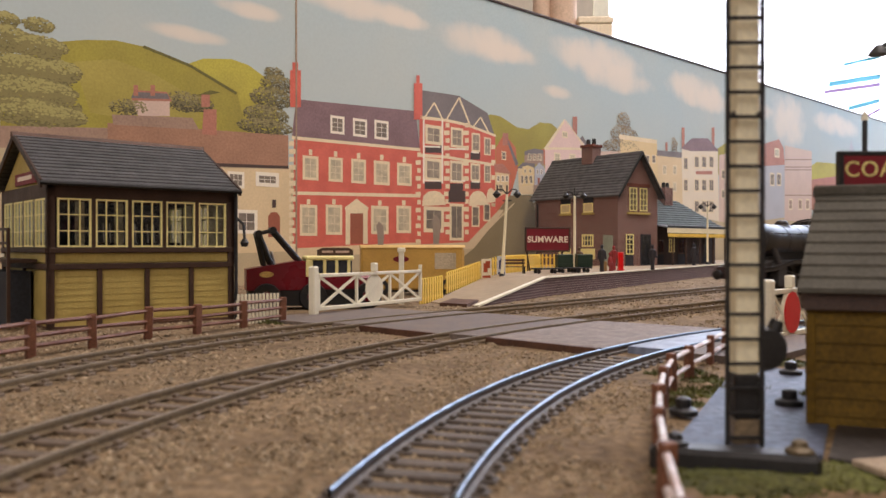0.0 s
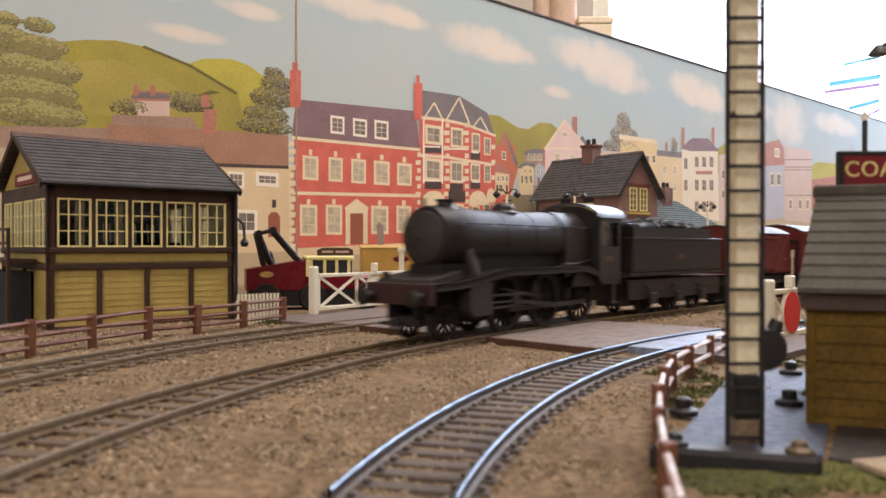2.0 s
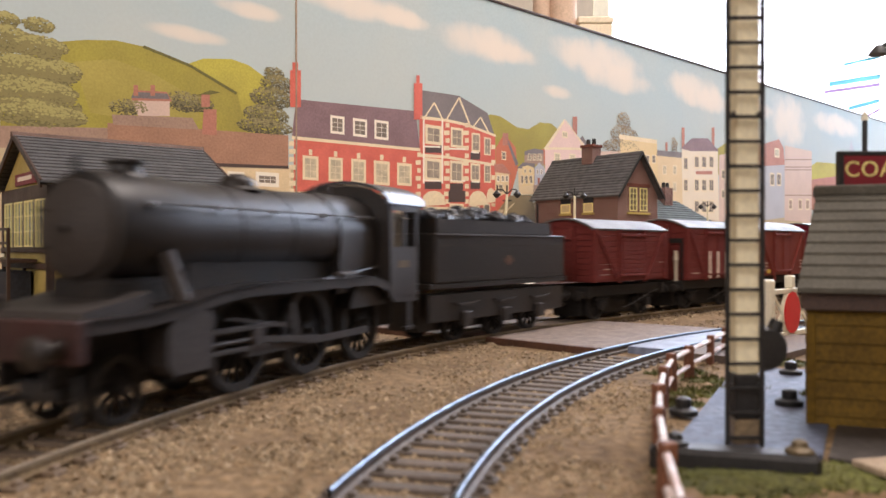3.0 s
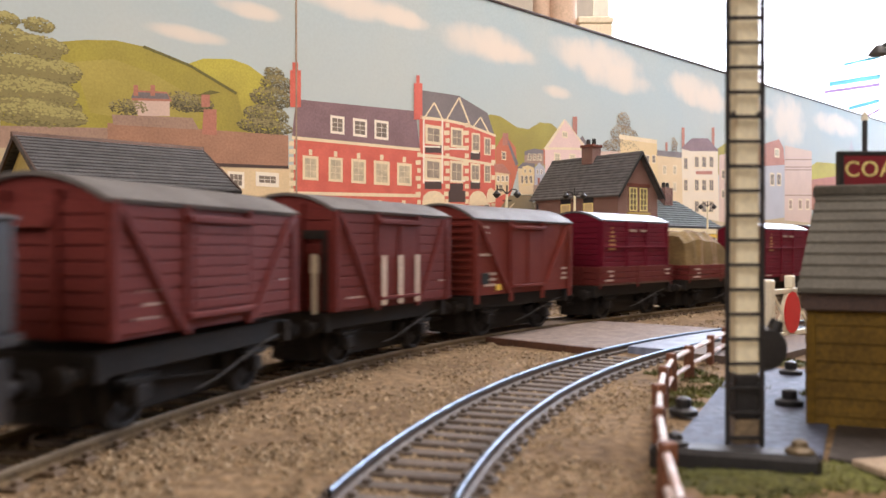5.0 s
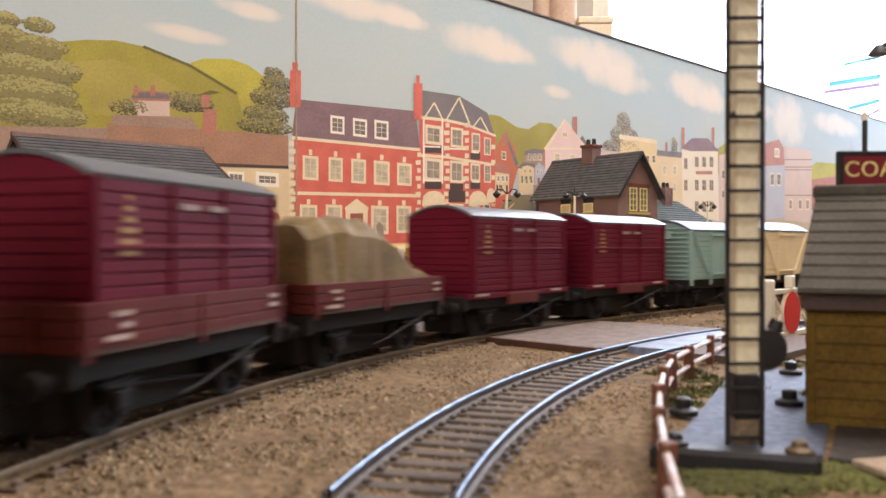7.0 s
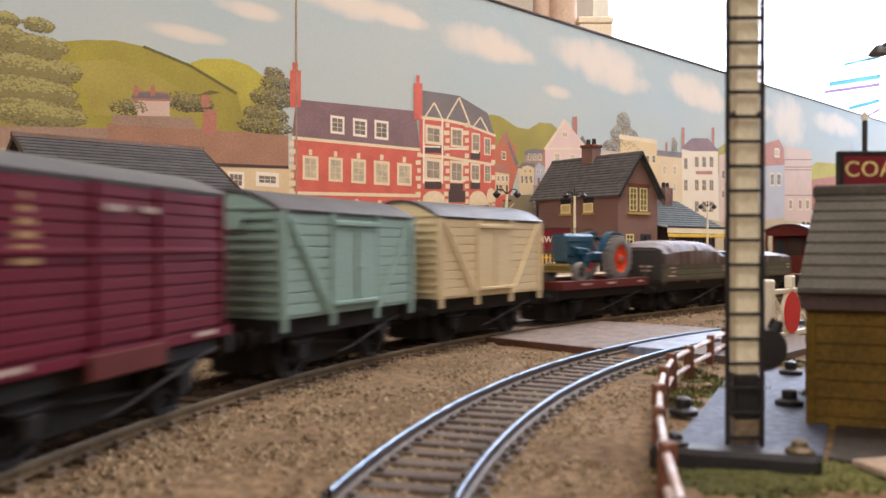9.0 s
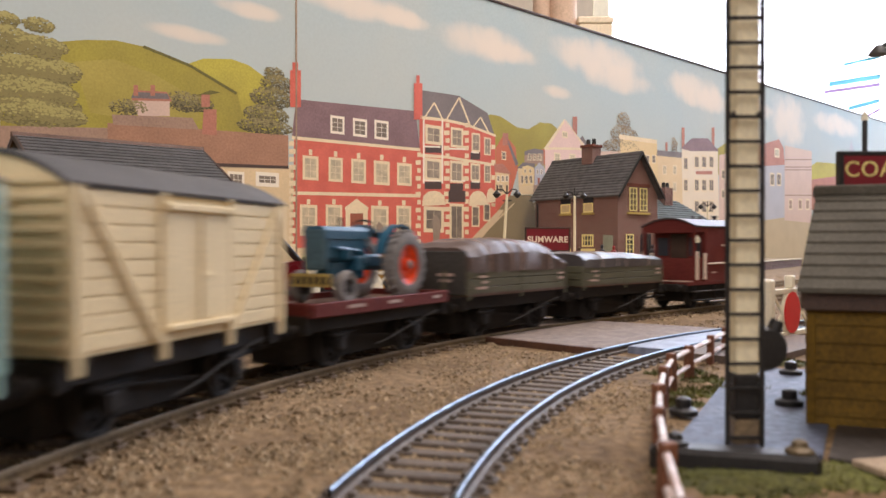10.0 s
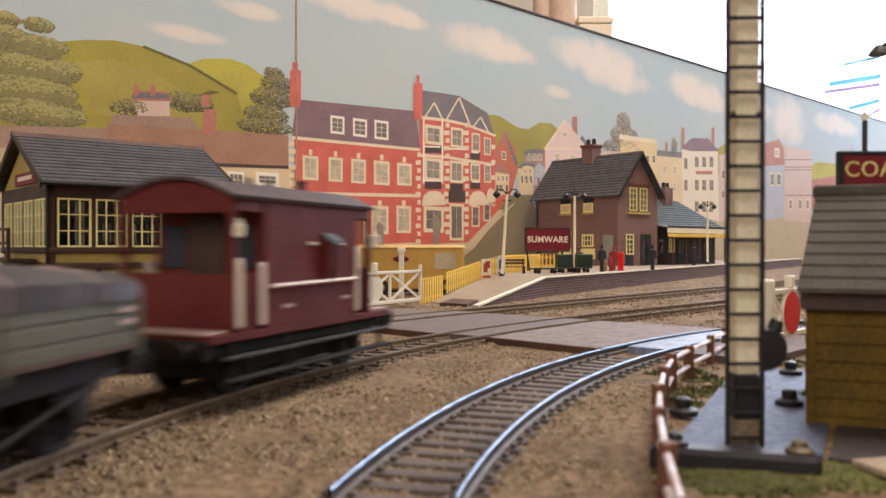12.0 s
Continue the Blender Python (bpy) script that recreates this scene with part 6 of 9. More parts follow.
def crossing_gate(name, ax, ay, bx, by, z0, z1, label, disc=None, disc_at=0.5, disc_r=8.0):
    ln = math.hypot(bx - ax, by - ay)
    g = thing(name, place(ax, ay, 0, math.degrees(math.atan2(by - ay, bx - ax))), label, "gate", "level crossing gates")
    part("gate_post", Shape().box(-2.2, 2.2, -2.0, 2.0, -4, z1 + 4, 0.7), WHITE, g)
    part("end_stile", Shape().box(ln - 1.6, ln, -0.9, 0.9, z0, z1 + 3, 0.2), WHITE, g)
    part("heel_stile", Shape().box(2.4, 4.4, -0.9, 0.9, z0, z1, 0.2), WHITE, g)
    part("top_rail", Shape().box(2.4, ln, -0.9, 0.9, z1 - 1.8, z1, 0.2), WHITE, g)
    part("bottom_rail", Shape().box(2.4, ln, -0.9, 0.9, z0, z0 + 2, 0.2), WHITE, g)
    n = 3
    for i in range(n):
        x0, x1 = 4.4 + (ln - 6) * i / n, 4.4 + (ln - 6) * (i + 1) / n
        if i:
            part("stile", Shape().box(x0 - 0.8, x0 + 0.8, -0.7, 0.7, z0 + 2, z1 - 1.8, 0.15), WHITE, g)
        for a, b in (((x0, z0 + 1.5), (x1, z1 - 1.5)), ((x0, z1 - 1.5), (x1, z0 + 1.5))):
            part("brace", Shape().prism([(a[0], a[1] - 0.8), (b[0], b[1] - 0.8), (b[0], b[1] + 0.8), (a[0], a[1] + 0.8)], -0.5 if a[1] < b[1] else -0.35, 0.5 if a[1] < b[1] else 0.35), WHITE, g)
    x = ln * disc_at
    m = Matrix.Translation((x, 0, (z0 + z1) / 2)) @ Matrix.Rotation(radians(90), 4, "X")
    d = part("target_disc", Shape().lathe([(disc_r, -0.3), (disc_r, 0.3 if disc is None else 0.9)], 32, m), WHITE, g, "white round target disc")
    if disc:
        part("disc_face", Shape().lathe([(disc_r * 0.9, 0.8), (disc_r * 0.9, 1.25)], 32, m), disc, d, "red target face")
    part("gate_lamp", Shape().box(x - 1.6, x + 1.6, -1.6, 1.6, z1 + 0.1, z1 + 5, 0.4), WHITE, g, "white gate lamp")
    return g


def crossing():
    ux, uy = 0.655, 0.755

    def find(line, a):
        miss = np.abs((line.x - 22) * ux + (line.y - 300) * uy - a) + np.where((line.y > 0) & (line.y < 700), 0, 999)
        return float(line.s[int(np.argmin(miss))])

    r = thing("level_crossing", place(0, 0, 0), "level crossing of worn grey setts and brown boards", "road", kind="structure")

    def strip(fa, fb, material, name, z=-0.7, a0=0, a1=90, k=12):
        s = Shape()
        for j in range(k + 1):
            a = a0 + (a1 - a0) * j / k
            pa, pb = fa(a), fb(a)
            s.v += [(*pa, z), (*pb, z), (*pb, z - 4), (*pa, z - 4)]
        s.f = [(4 * j + i, 4 * j + (i + 1) % 4, 4 * j + 4 + (i + 1) % 4, 4 * j + 4 + i) for j in range(k) for i in range(4)] + [(0, 1, 2, 3), (4 * k, 4 * k + 1, 4 * k + 2, 4 * k + 3)]
        return part(name, s, material, r, smooth=False)

    cache = {}

    def on(line, d):
        def q(a):
            key = (id(line), round(a, 2))
            if key not in cache:
                cache[key] = find(line, a)
            return line.side(cache[key], d)
        return q

    strip(on(MAIN, 10.6), on(SIDING, -10.8), SETTS, "sett_panel", a0=0, a1=88)
    strip(on(LOOP, 10.6), on(MAIN, -10.6), ROAD, "road_panel", a0=0, a1=88)
    # The siding's infill gets the paler colour with the painted blue sheen.
    for ln, m in ((MAIN, ROAD), (LOOP, ROAD), (SIDING, SHEENINFILL)):
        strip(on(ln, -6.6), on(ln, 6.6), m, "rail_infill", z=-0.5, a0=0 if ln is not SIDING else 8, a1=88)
    strip(on(SIDING, 10.8), on(SIDING, 40), ROAD, "road_panel", a0=4, a1=88)
    strip(on(LOOP, -10.6), on(LOOP, -62), ROAD, "road_panel", a0=2, a1=84, z=-1.4)
    for fa, fb in ((on(MAIN, 11), on(SIDING, -12)), (on(LOOP, 11), on(MAIN, -11))):
        strip(fa, fb, BROWNWOOD, "edge_board", z=-0.5, a0=-3.0, a1=-0.4, k=2)


def figure(x, y, z, h, material, label, seated=False):
    s = Shape()
    if seated:
        s.lathe([(1.8, 0), (2.4, 2), (2.2, 6), (1.2, 9), (0.8, 9.6), (1.4, 10.5), (1.4, 12), (0.6, 13)], 10)
        s.box(-2, 2, -5, 0, 1.5, 3.5, 0.5).box(-2, 2, -5.4, -4, -4, 2, 0.5)
    else:
        k = h / 23.0
        s.lathe([(1.9 * k, 0), (1.7 * k, 6 * k), (2.5 * k, 11 * k), (2.9 * k, 15 * k), (2.6 * k, 18.2 * k), (0.9 * k, 19.3 * k), (0.9 * k, 19.8 * k), (1.5 * k, 20.8 * k), (1.5 * k, 22 * k), (0.7 * k, 23 * k)], 10)
        s.cyl((2.7 * k, 0, 17.5 * k), (3.4 * k, -0.6, 10.5 * k), 0.8 * k, n=6).cyl((-2.7 * k, 0, 17.5 * k), (-3.4 * k, -0.6, 10.5 * k), 0.8 * k, n=6)
    tagged(part("figurine", s, material, at=place(x, y, z)), label, "figurine", "model figurines on the platform")


def platform_things():
    sgn = thing("station_sign", place(95, 745, 11, 8), "maroon station name board on posts with cream letters", "sign")
    part("board", Shape().box(-20, 20, -0.8, 0.8, 18.5, 38.5, 0.2), MAROON, sgn)
    fr = part("frame", Shape().box(-21, 21, -1.1, 1.1, 38.2, 39.6, 0.2).box(-21, 21, -1.1, 1.1, 17.4, 18.8, 0.2).box(-21, -19.6, -1.1, 1.1, 17.4, 39.6, 0.2).box(19.6, 21, -1.1, 1.1, 17.4, 39.6, 0.2), DKBROWN, sgn)
    letters("lettering", "SUMWARE", 7.6, LETTER, sgn, place(0, -0.9, 28.4, 0, 90), label="cream letters", bold=0.03)
    for x in (-19, 14):
        part("post", Shape().box(x - 0.9, x + 0.9, 0.2, 2, 0, 18, 0.2), DKBROWN, sgn)
    part("brace", Shape().cyl((-19, 1, 16), (-15, 6, 0), 0.8, n=6), DKBROWN, sgn)

    def bench(x, y, rz):
        b = thing("platform_bench", place(x, y, 11, rz), "dark brown slatted platform bench", "bench", "platform benches")
        for i in range(3):
            part("seat_slat", Shape().box(-10, 10, -3 + i * 1.6, -1.8 + i * 1.6, 5.2, 5.9, 0.1), BROWNWOOD, b)
        for i in range(2):
            part("back_slat", Shape().box(-10, 10, 2.0, 2.7, 7.6 + i * 2.4, 9.4 + i * 2.4, 0.1), BROWNWOOD, b)
        for e in (-8.5, 8.5):
            part("leg", Shape().box(e - 0.5, e + 0.5, -3, 2.6, 0, 5.2, 0.1).box(e - 0.5, e + 0.5, 1.9, 2.9, 5, 12, 0.1), BLACK, b)

    bench(58, 672, 10)

    def trolley(x, y, rz, crates):
        t = thing("luggage_trolley", place(x, y, 11, rz), "low dark platform luggage trolley", "trolley", "platform trolleys")
        part("deck", Shape().box(-11, 11, -5, 5, 3.4, 4.6, 0.2), BLACK, t)
        for wx in (-7, 7):
            for wy in (-4, 4):
                part("wheel", Shape().lathe([(1.7, -0.4), (1.7, 0.4)], 12, Matrix.Translation((wx, wy, 1.7)) @ Matrix.Rotation(radians(90), 4, "X")), BLACK, t)
        part("handle", Shape().tube([(-11, 0, 4), (-15, 0, 3.2)], 0.4, 5), BLACK, t)

    trolley(84, 672, 12, 0)
    trolley(106, 690, 12, 0)
    trolley(116, 703, 12, 0)
    green = mat("dark_green_crate", (0.018, 0.035, 0.022), 0.5, vary=0.2)
    for x, y, z in ((102, 691, 15.6), (121, 706, 15.6)):
        c = thing("green_crate", place(x, y, z, 12), "dark green slatted crate on a trolley", "crate", "green crates")
        part("body", Shape().box(-6.6, 6.6, -4, 4, 0, 11.0, 0.4), green, c)
        for k in range(3):
            part("slat", Shape().box(-6.9, 6.9, -4.4, -4, 0.8 + k * 3.5, 3.6 + k * 3.5, 0.1), green, c)
    red = thing("red_machine", place(163, 752, 11, 10), "small bright red platform vending machine", "machine")
    part("body", Shape().box(-2.2, 2.2, -2, 2, 0, 17, 0.5), RED, red)
    part("base", Shape().box(-2.8, 2.8, -2.6, 2.6, 0, 1.5, 0.2), RED, red)
    tagged(part("suitcase", Shape().box(-3, 3, -1.5, 1.5, 0, 9, 0.6), mat("tan_leather", (0.30, 0.19, 0.09), 0.6), at=place(144, 735, 11, 20)), "tan upright suitcase on the platform", "suitcase")
    coat = mat("figurine_brown", (0.13, 0.085, 0.05), 0.7)
    dark = mat("figurine_dark", (0.03, 0.028, 0.032), 0.7)
    wine = mat("figurine_wine", (0.26, 0.04, 0.04), 0.7)
    figure(121, 728, 11, 22, coat, "small brown painted figurine beside the trolley")
    figure(141, 727, 11, 24, dark, "small dark painted figurine beside a suitcase")
    figure(152, 745, 15, 15, wine, "small wine-red seated figurine", True)
    figure(160, 768, 11, 23, wine, "small wine-red standing figurine")
    figure(200, 782, 11, 24, dark, "small dark figurine under the awning")
    figure(294, 960, 11, 26, dark, "small dark figurine at the platform's far end")

    def lamp(x, y, z, top, lean):
        l = thing("platform_lamp", place(x, y, z), "cream platform lamp post with black scrolled heads", "lamp post", "platform lamps")
        part("post", Shape().cyl((0, 0, 0), (lean, 0, top), 1.4, 1.0, n=10), POSTCREAM, l)
        part("foot", Shape().lathe([(2.4, 0), (2.2, 3), (1.5, 4)], 12), BLACK, l)
        arm = Shape()
        for sg in (-1, 1):
            arm.tube([(lean, 0, top), (lean + sg * 4, 0, top + 4), (lean + sg * 7.5, 0, top + 3.5), (lean + sg * 8, 0, top + 1)], 0.5, 6)
            part("lamp_head", Shape().lathe([(0.6, 3.2), (2.2, 1.2), (3.2, 0.2), (3.0, -0.6), (1.4, -2.4), (0.4, -3)], 12, Matrix.Translation((lean + sg * 8, 0, top))), BLACK, l)
        arm.tube([(lean, 0, top - 2), (lean, 0, top + 7)], 0.6, 6)
        arm.cyl((lean - 3.5, 0, top - 5), (lean + 3.5, 0, top - 5), 0.5, n=6)
        part("bracket", arm, BLACK, l)

    lamp(46, 640, 8, 66, 4)
    lamp(119, 741, 11, 68, 0)
    lamp(318, 985, 11, 70, 0)
    for i, (x, y, z, w, h, m) in enumerate([(30.5, 641, 11.5, 9, 16, "poster_cream"), (43.5, 661, 13.5, 7.5, 16, "poster_grey")]):
        b = thing("poster_board", place(x + 3.2, y - 4.0, z - 4, 26), "small pictorial poster fixed to the yellow fence", "poster", "posters on the fence")
        base = mat(m, (0.75, 0.68, 0.52) if i == 0 else (0.55, 0.55, 0.58), 0.6, vary=0.1)
        part("sheet", Shape().box(-w / 2, w / 2, -0.3, 0.1, 0, h, 0.05), base, b)
        ink = mat("poster_ink_red" if i == 0 else "poster_ink_blue", (0.35, 0.08, 0.04) if i == 0 else (0.05, 0.06, 0.12), 0.6)
        part("printing", Shape().box(-w * 0.3, w * 0.1, -0.45, -0.3, h * 0.35, h * 0.8).box(-w * 0.1, w * 0.35, -0.45, -0.3, h * 0.55, h * 0.9).box(-w * 0.4, w * 0.4, -0.45, -0.3, h * 0.08, h * 0.2), ink, b)


def lorries():
    v = thing("crane_lorry", place(-83, 476, -3.6, 17), "maroon breakdown lorry with a yellow cab and black jib", "lorry")
    part("rear_body", Shape().prism([(-31, 15), (-31, 24), (-3, 28.5), (2, 28.5), (2, 12), (-31, 12)], -10, 10), LORRYRED, v)
    part("cab", Shape().box(2, 32, -10, 10, 12, 21, 0.8), LORRYRED, v)
    part("bonnet", Shape().box(30, 44, -8, 8, 8, 20, 1.6), LORRYRED, v)
    part("chassis", Shape().box(-30, 44, -9, 9, 3, 12, 0.3), BLACK, v)
    part("cab_roof", Shape().box(2, 30, -10, 10, 28.8, 31.4, 0.8), CREAMYEL, v, "yellow cab roof")
    for x in (2.2, 12, 19, 26):
        for y in (-9.6, 8.4):
            part("cab_pillar", Shape().box(x, x + 1.8, y, y + 1.2, 20.5, 29, 0.2), CREAMYEL, v)
    part("cab_panel", Shape().box(2, 6, -10.2, -9.2, 20.5, 29, 0.2), CREAMYEL, v)
    part("cab_waist", Shape().box(2, 32, -10.3, -9.3, 19.5, 21.5, 0.2), CREAMYEL, v)
    hb = part("head_board", Shape().prism([(10, 31.4), (31, 31.4), (31, 34.6), (28, 36), (13, 36), (10, 34.6)], -1, 1), DKBROWN, v, "dark board with pale lettering")
    part("lettering", Shape().box(12.5, 19, -1.2, -1, 33.1, 34.3).box(20.5, 28.5, -1.2, -1, 33.1, 34.3), FADED, hb)
    # Solid block painted near black for the unlit cab inside.
    part("cab_interior", Shape().box(3.5, 29, -8.2, 8.2, 21, 28.6, 0.3), DARKIN, v, "dark inside of the cab")
    part("badge", Shape().prism([(-20 + 4 * math.cos(a), 21 + 1.7 * math.sin(a)) for a in np.linspace(0, 6.28, 17)[:-1]], -10.3, -10), mat("straw_letters", (0.62, 0.42, 0.16), 0.5), v, "small oval badge")
    for y in (-6.5, 6.5):
        part("jib_tube", Shape().cyl((1, y, 26), (-16, y, 46), 1.5, n=10), BLACK, v, "black jib tube")
        part("jib_tube", Shape().cyl((-24, y, 44), (-15, y, 22), 1.5, n=10), BLACK, v, "black jib tube")
        part("jib_tube", Shape().cyl((-25, y, 44), (-20, y, 22), 1.2, n=10), BLACK, v, "black jib tube")
    for x, z in ((-16, 46), (-24, 44)):
        part("jib_crossbar", Shape().cyl((x, -8, z), (x, 8, z), 2.0, n=10), BLACK, v)
    part("jib_tie", Shape().cyl((-16, -6.5, 46), (-24, -6.5, 44), 1.1, n=8), BLACK, v)
    part("hook", Shape().tube([(-17, -5.5, 34), (-15, -6, 26), (-12, -6, 24), (-11, -6, 27)], 0.8, 6), STEEL, v, "bright steel hook")
    for x in (-20, 6, 38):
        for y in (-10, 10):
            m = Matrix.Translation((x, y, 8)) @ Matrix.Rotation(radians(90), 4, "X")
            w = part("wheel", Shape().lathe([(3.8, -2.4), (7.6, -2.4), (8.0, 0), (7.6, 2.4), (3.8, 2.4)], 20, m, True), BLACK, v)
            part("hub", Shape().lathe([(3.3, -1.6), (3.3, 1.6), (1.2, 1.9)], 14, m), LORRYRED, w)
    u = thing("box_van_lorry", place(-22, 618, -3.6, 8), "ochre-yellow box van lorry parked in the yard", "lorry")
    ochre = mat("ochre_paint", (0.54, 0.34, 0.11), 0.5, vary=0.14, grain=1200, big=60)
    part("body", Shape().box(-40, 36, -14, 14, 5, 36.4, 1.2), ochre, u)
    part("roof", Shape().prism([(-14.6, 36), (14.6, 36), (13, 38), (-13, 38)], -40.6, 36.6, "x"), mat("ochre_pale_roof", (0.66, 0.47, 0.19), 0.5, vary=0.1), u)
    part("badge", Shape().prism([(-11 + 6 * math.cos(a), 27.5 + 2.3 * math.sin(a)) for a in np.linspace(0, 6.28, 17)[:-1]], -14.3, -14), LORRYRED, u, "small maroon oval badge")
    part("rear_door", Shape().box(36, 36.6, -12, 12, 7, 34, 0.2), ochre, u)
    part("panel", Shape().box(14, 30, -14.4, -14, 20, 32, 0.2), mat("panel_grey", (0.52, 0.44, 0.32), 0.6), u, "grey notice panel")
    part("chassis", Shape().box(-44, 36, -10, 10, 3, 6), BLACK, u)
    for x in (-26, 24):
        for y in (-12, 12):
            m = Matrix.Translation((x, y, 6.5)) @ Matrix.Rotation(radians(90), 4, "X")
            part("wheel", Shape().lathe([(3.4, -2.2), (6.2, -2.2), (6.5, 0), (6.2, 2.2), (3.4, 2.2)], 20, m, True), BLACK, u)
    bp = thing("gate_lamp_post", place(-26, 512, -3.6), "white square post beyond the gate", "post")
    part("shaft", Shape().box(-1.6, 1.6, -1.6, 1.6, 0, 33, 0.3), WHITE, bp)
    part("cap", Shape().box(-2.4, 2.4, -2.4, 2.4, 33, 36, 0.5), WHITE, bp)


def foreground():
    # signal post with its ladder
    p = thing("signal_post", place(53.5, 148, -4), "tall cream signal post with a black foot and ladder", "signal")
    part("post", Shape().box(-1.3, 2.9, -2.1, 2.1, 14.2, 190, 0.3), POSTCREAM, p, "cream-painted square post")
    part("post_foot", Shape().box(-1.5, 3.1, -2.3, 2.3, 6.2, 14.2, 0.3), BLACK, p, "black-painted foot of the post")
    part("post_socket", Shape().box(-1.6, 3.2, -2.4, 2.4, 0, 6.2, 0.3), mat("socket_mottled", (0.26, 0.20, 0.13), 0.35, vary=0.4, grain=700, big=150, second=(0.08, 0.06, 0.045)), p, "mottled pale foot of the post")
    for x in (-3.6, 2.5):
        part("ladder_stile", Shape().box(x - 0.35, x + 0.35, -4.6, -4.0, 0.5, 190, 0.05), BLACK, p)
    rung = mesh_of("rung", Shape().cyl((-3.6, -4.3, 0), (2.5, -4.3, 0), 0.36, n=6), BLACK)
    for i in range(43):
        part("ladder_rung", rung, BLACK, p, at=place(0, 0, 3.5 + i * 4.33))
    for z in (12, 60, 110, 160):
        part("ladder_bracket", Shape().box(-2.6, -2.2, -4.3, -2.2, z, z + 0.8).box(2.2, 2.6, -4.3, -2.2, z, z + 0.8), BLACK, p)
    w = part("balance_weight", Shape().lathe([(0.5, -1.6), (3.6, -1.4), (4.2, 0), (3.6, 1.4), (0.5, 1.6)], 24, Matrix.Translation((5.8, 3, 18.2)) @ Matrix.Rotation(radians(90), 4, "X")), BLACK, p, "black round balance weight")
    part("balance_lever", Shape().cyl((5.8, 3, 18.2), (8.2, 3, 23.4), 1.5, 1.2, n=10).cyl((0, 3, 19.6), (6, 3, 18.6), 0.9, n=8), BLACK, w)
    part("finial_bracket", Shape().prism([(2.5, 112.0), (5.6, 118.0), (2.5, 118.0)], -0.8, 0.8), BLACK, p)
    b = part("base_beam", Shape().box(-13, 13, -3, 3.0, 0, 4.4, 0.8), BLACK, p, "black timber base beam", at=place(-6.6, -15.5, 0, -17))
    for x, m in ((-9, BLACK), (10, mat("brass_bolt", (0.13, 0.10, 0.06), 0.5, metal=0.3))):
        part("bolt", Shape().lathe([(2.2, 4.2), (2.2, 4.9), (1.3, 5.4), (1.1, 6.2), (0.5, 6.5)], 10, Matrix.Translation((x, 0, 0))), m, b)
    slab = Shape()
    slab.add([(41, 146, -2.15), (64, 138, -2.15), (112, 232, -2.15), (86, 240, -2.15), (41, 146, -5), (64, 138, -5), (112, 232, -5), (86, 240, -5)], [(0, 1, 2, 3), (4, 7, 6, 5), (0, 4, 5, 1), (1, 5, 6, 2), (2, 6, 7, 3), (3, 7, 4, 0)])
    # Path colour carries the window's bluish reflection.
    tagged(part("wet_path", slab, SHEENSLAB, smooth=False), "blue-grey path beside the siding, coloured for the window's sheen", "path", kind="structure")
    for x, y in ((50.5, 172), (77, 182), (96, 226)):
        t = thing("ground_pulley", place(x, y, -2.15), "small black round ground pulley", "pulley", "ground pulleys")
        part("disc", Shape().lathe([(3.0, 0), (3.0, 1.0), (1.6, 1.6), (1.6, 3.2), (0.9, 3.6)], 16), BLACK, t)
    post_and_rail("rusty_fence", [(25.5, 86), (30.3, 111), (36, 136), (42, 159), (49, 182), (57, 204), (67, 223), (81, 248), (93, 270)], -4.5, 6.2, (0.6, 4.8), FENCEBROWN, "rust-brown post fence, rails painted pale for the window's reflection", 1.15, RUSTGLARE, 0.2)
    post_and_rail("brown_fence", [(-140, 238), (-133, 264), (-124.2, 290), (-114.3, 317.5), (-101.1, 337), (-87.9, 361), (-75.6, 386)], -4.5, 9.6, (0.5, 8.0, 4.4), FENCEBROWN, "brown timber post and rail lineside fence", 1.5)
    yard = Shape()
    yard.add([(64.5, 137, -2.2), (140, 60, -2.2), (260, 160, -2.2), (114, 228, -2.2), (64.5, 137, -5), (140, 60, -5), (260, 160, -5), (114, 228, -5)], [(0, 1, 2, 3), (4, 7, 6, 5), (0, 4, 5, 1), (1, 5, 6, 2), (2, 6, 7, 3), (3, 7, 4, 0)])
    tagged(part("coal_yard", yard, mat("dark_yard_ground", (0.038, 0.032, 0.029), 0.6, vary=0.4, grain=600, big=60, bump=0.8, second=(0.05, 0.043, 0.04)), smooth=False), "dark yard ground round the hut", "yard", kind="structure")
    tagged(part("plank", Shape().box(-9, 9, -3.5, 3.5, 0, 1.2, 0.2), mat("pale_timber", (0.42, 0.34, 0.26), 0.7, vary=0.2), at=place(75, 130, -2.2, 14)), "pale weathered plank lying on the yard", "plank")
    # coal hut
    h = thing("coal_hut", place(73, 163.5, -4, -23), "yellow boarded coal hut with a grey felt roof", "hut")
    part("core", Shape().box(0.8, 58, 0.8, 40, 0, 29), HUTYELLOW, h)
    for i in range(8):
        z = i * 3.6
        part("board", Shape().prism([(0.8, z), (0.8, z + 3.5), (0.5, z + 3.5), (-0.1, z)], 0, 58.6, "x"), HUTYELLOW, h, smooth=False)
        part("board", Shape().prism([(0.8, z), (0.8, z + 3.5), (0.5, z + 3.5), (-0.1, z)], 0.8, 40), HUTYELLOW, h, smooth=False)
    part("corner_post", Shape().box(-0.4, 1.2, -0.4, 1.2, 0, 29, 0.1), HUTYELLOW, h)
    part("eave_board", Shape().box(-1.5, 60, -2.2, -0.4, 24.5, 28.6, 0.2), DKBROWN, h)
    n = 9
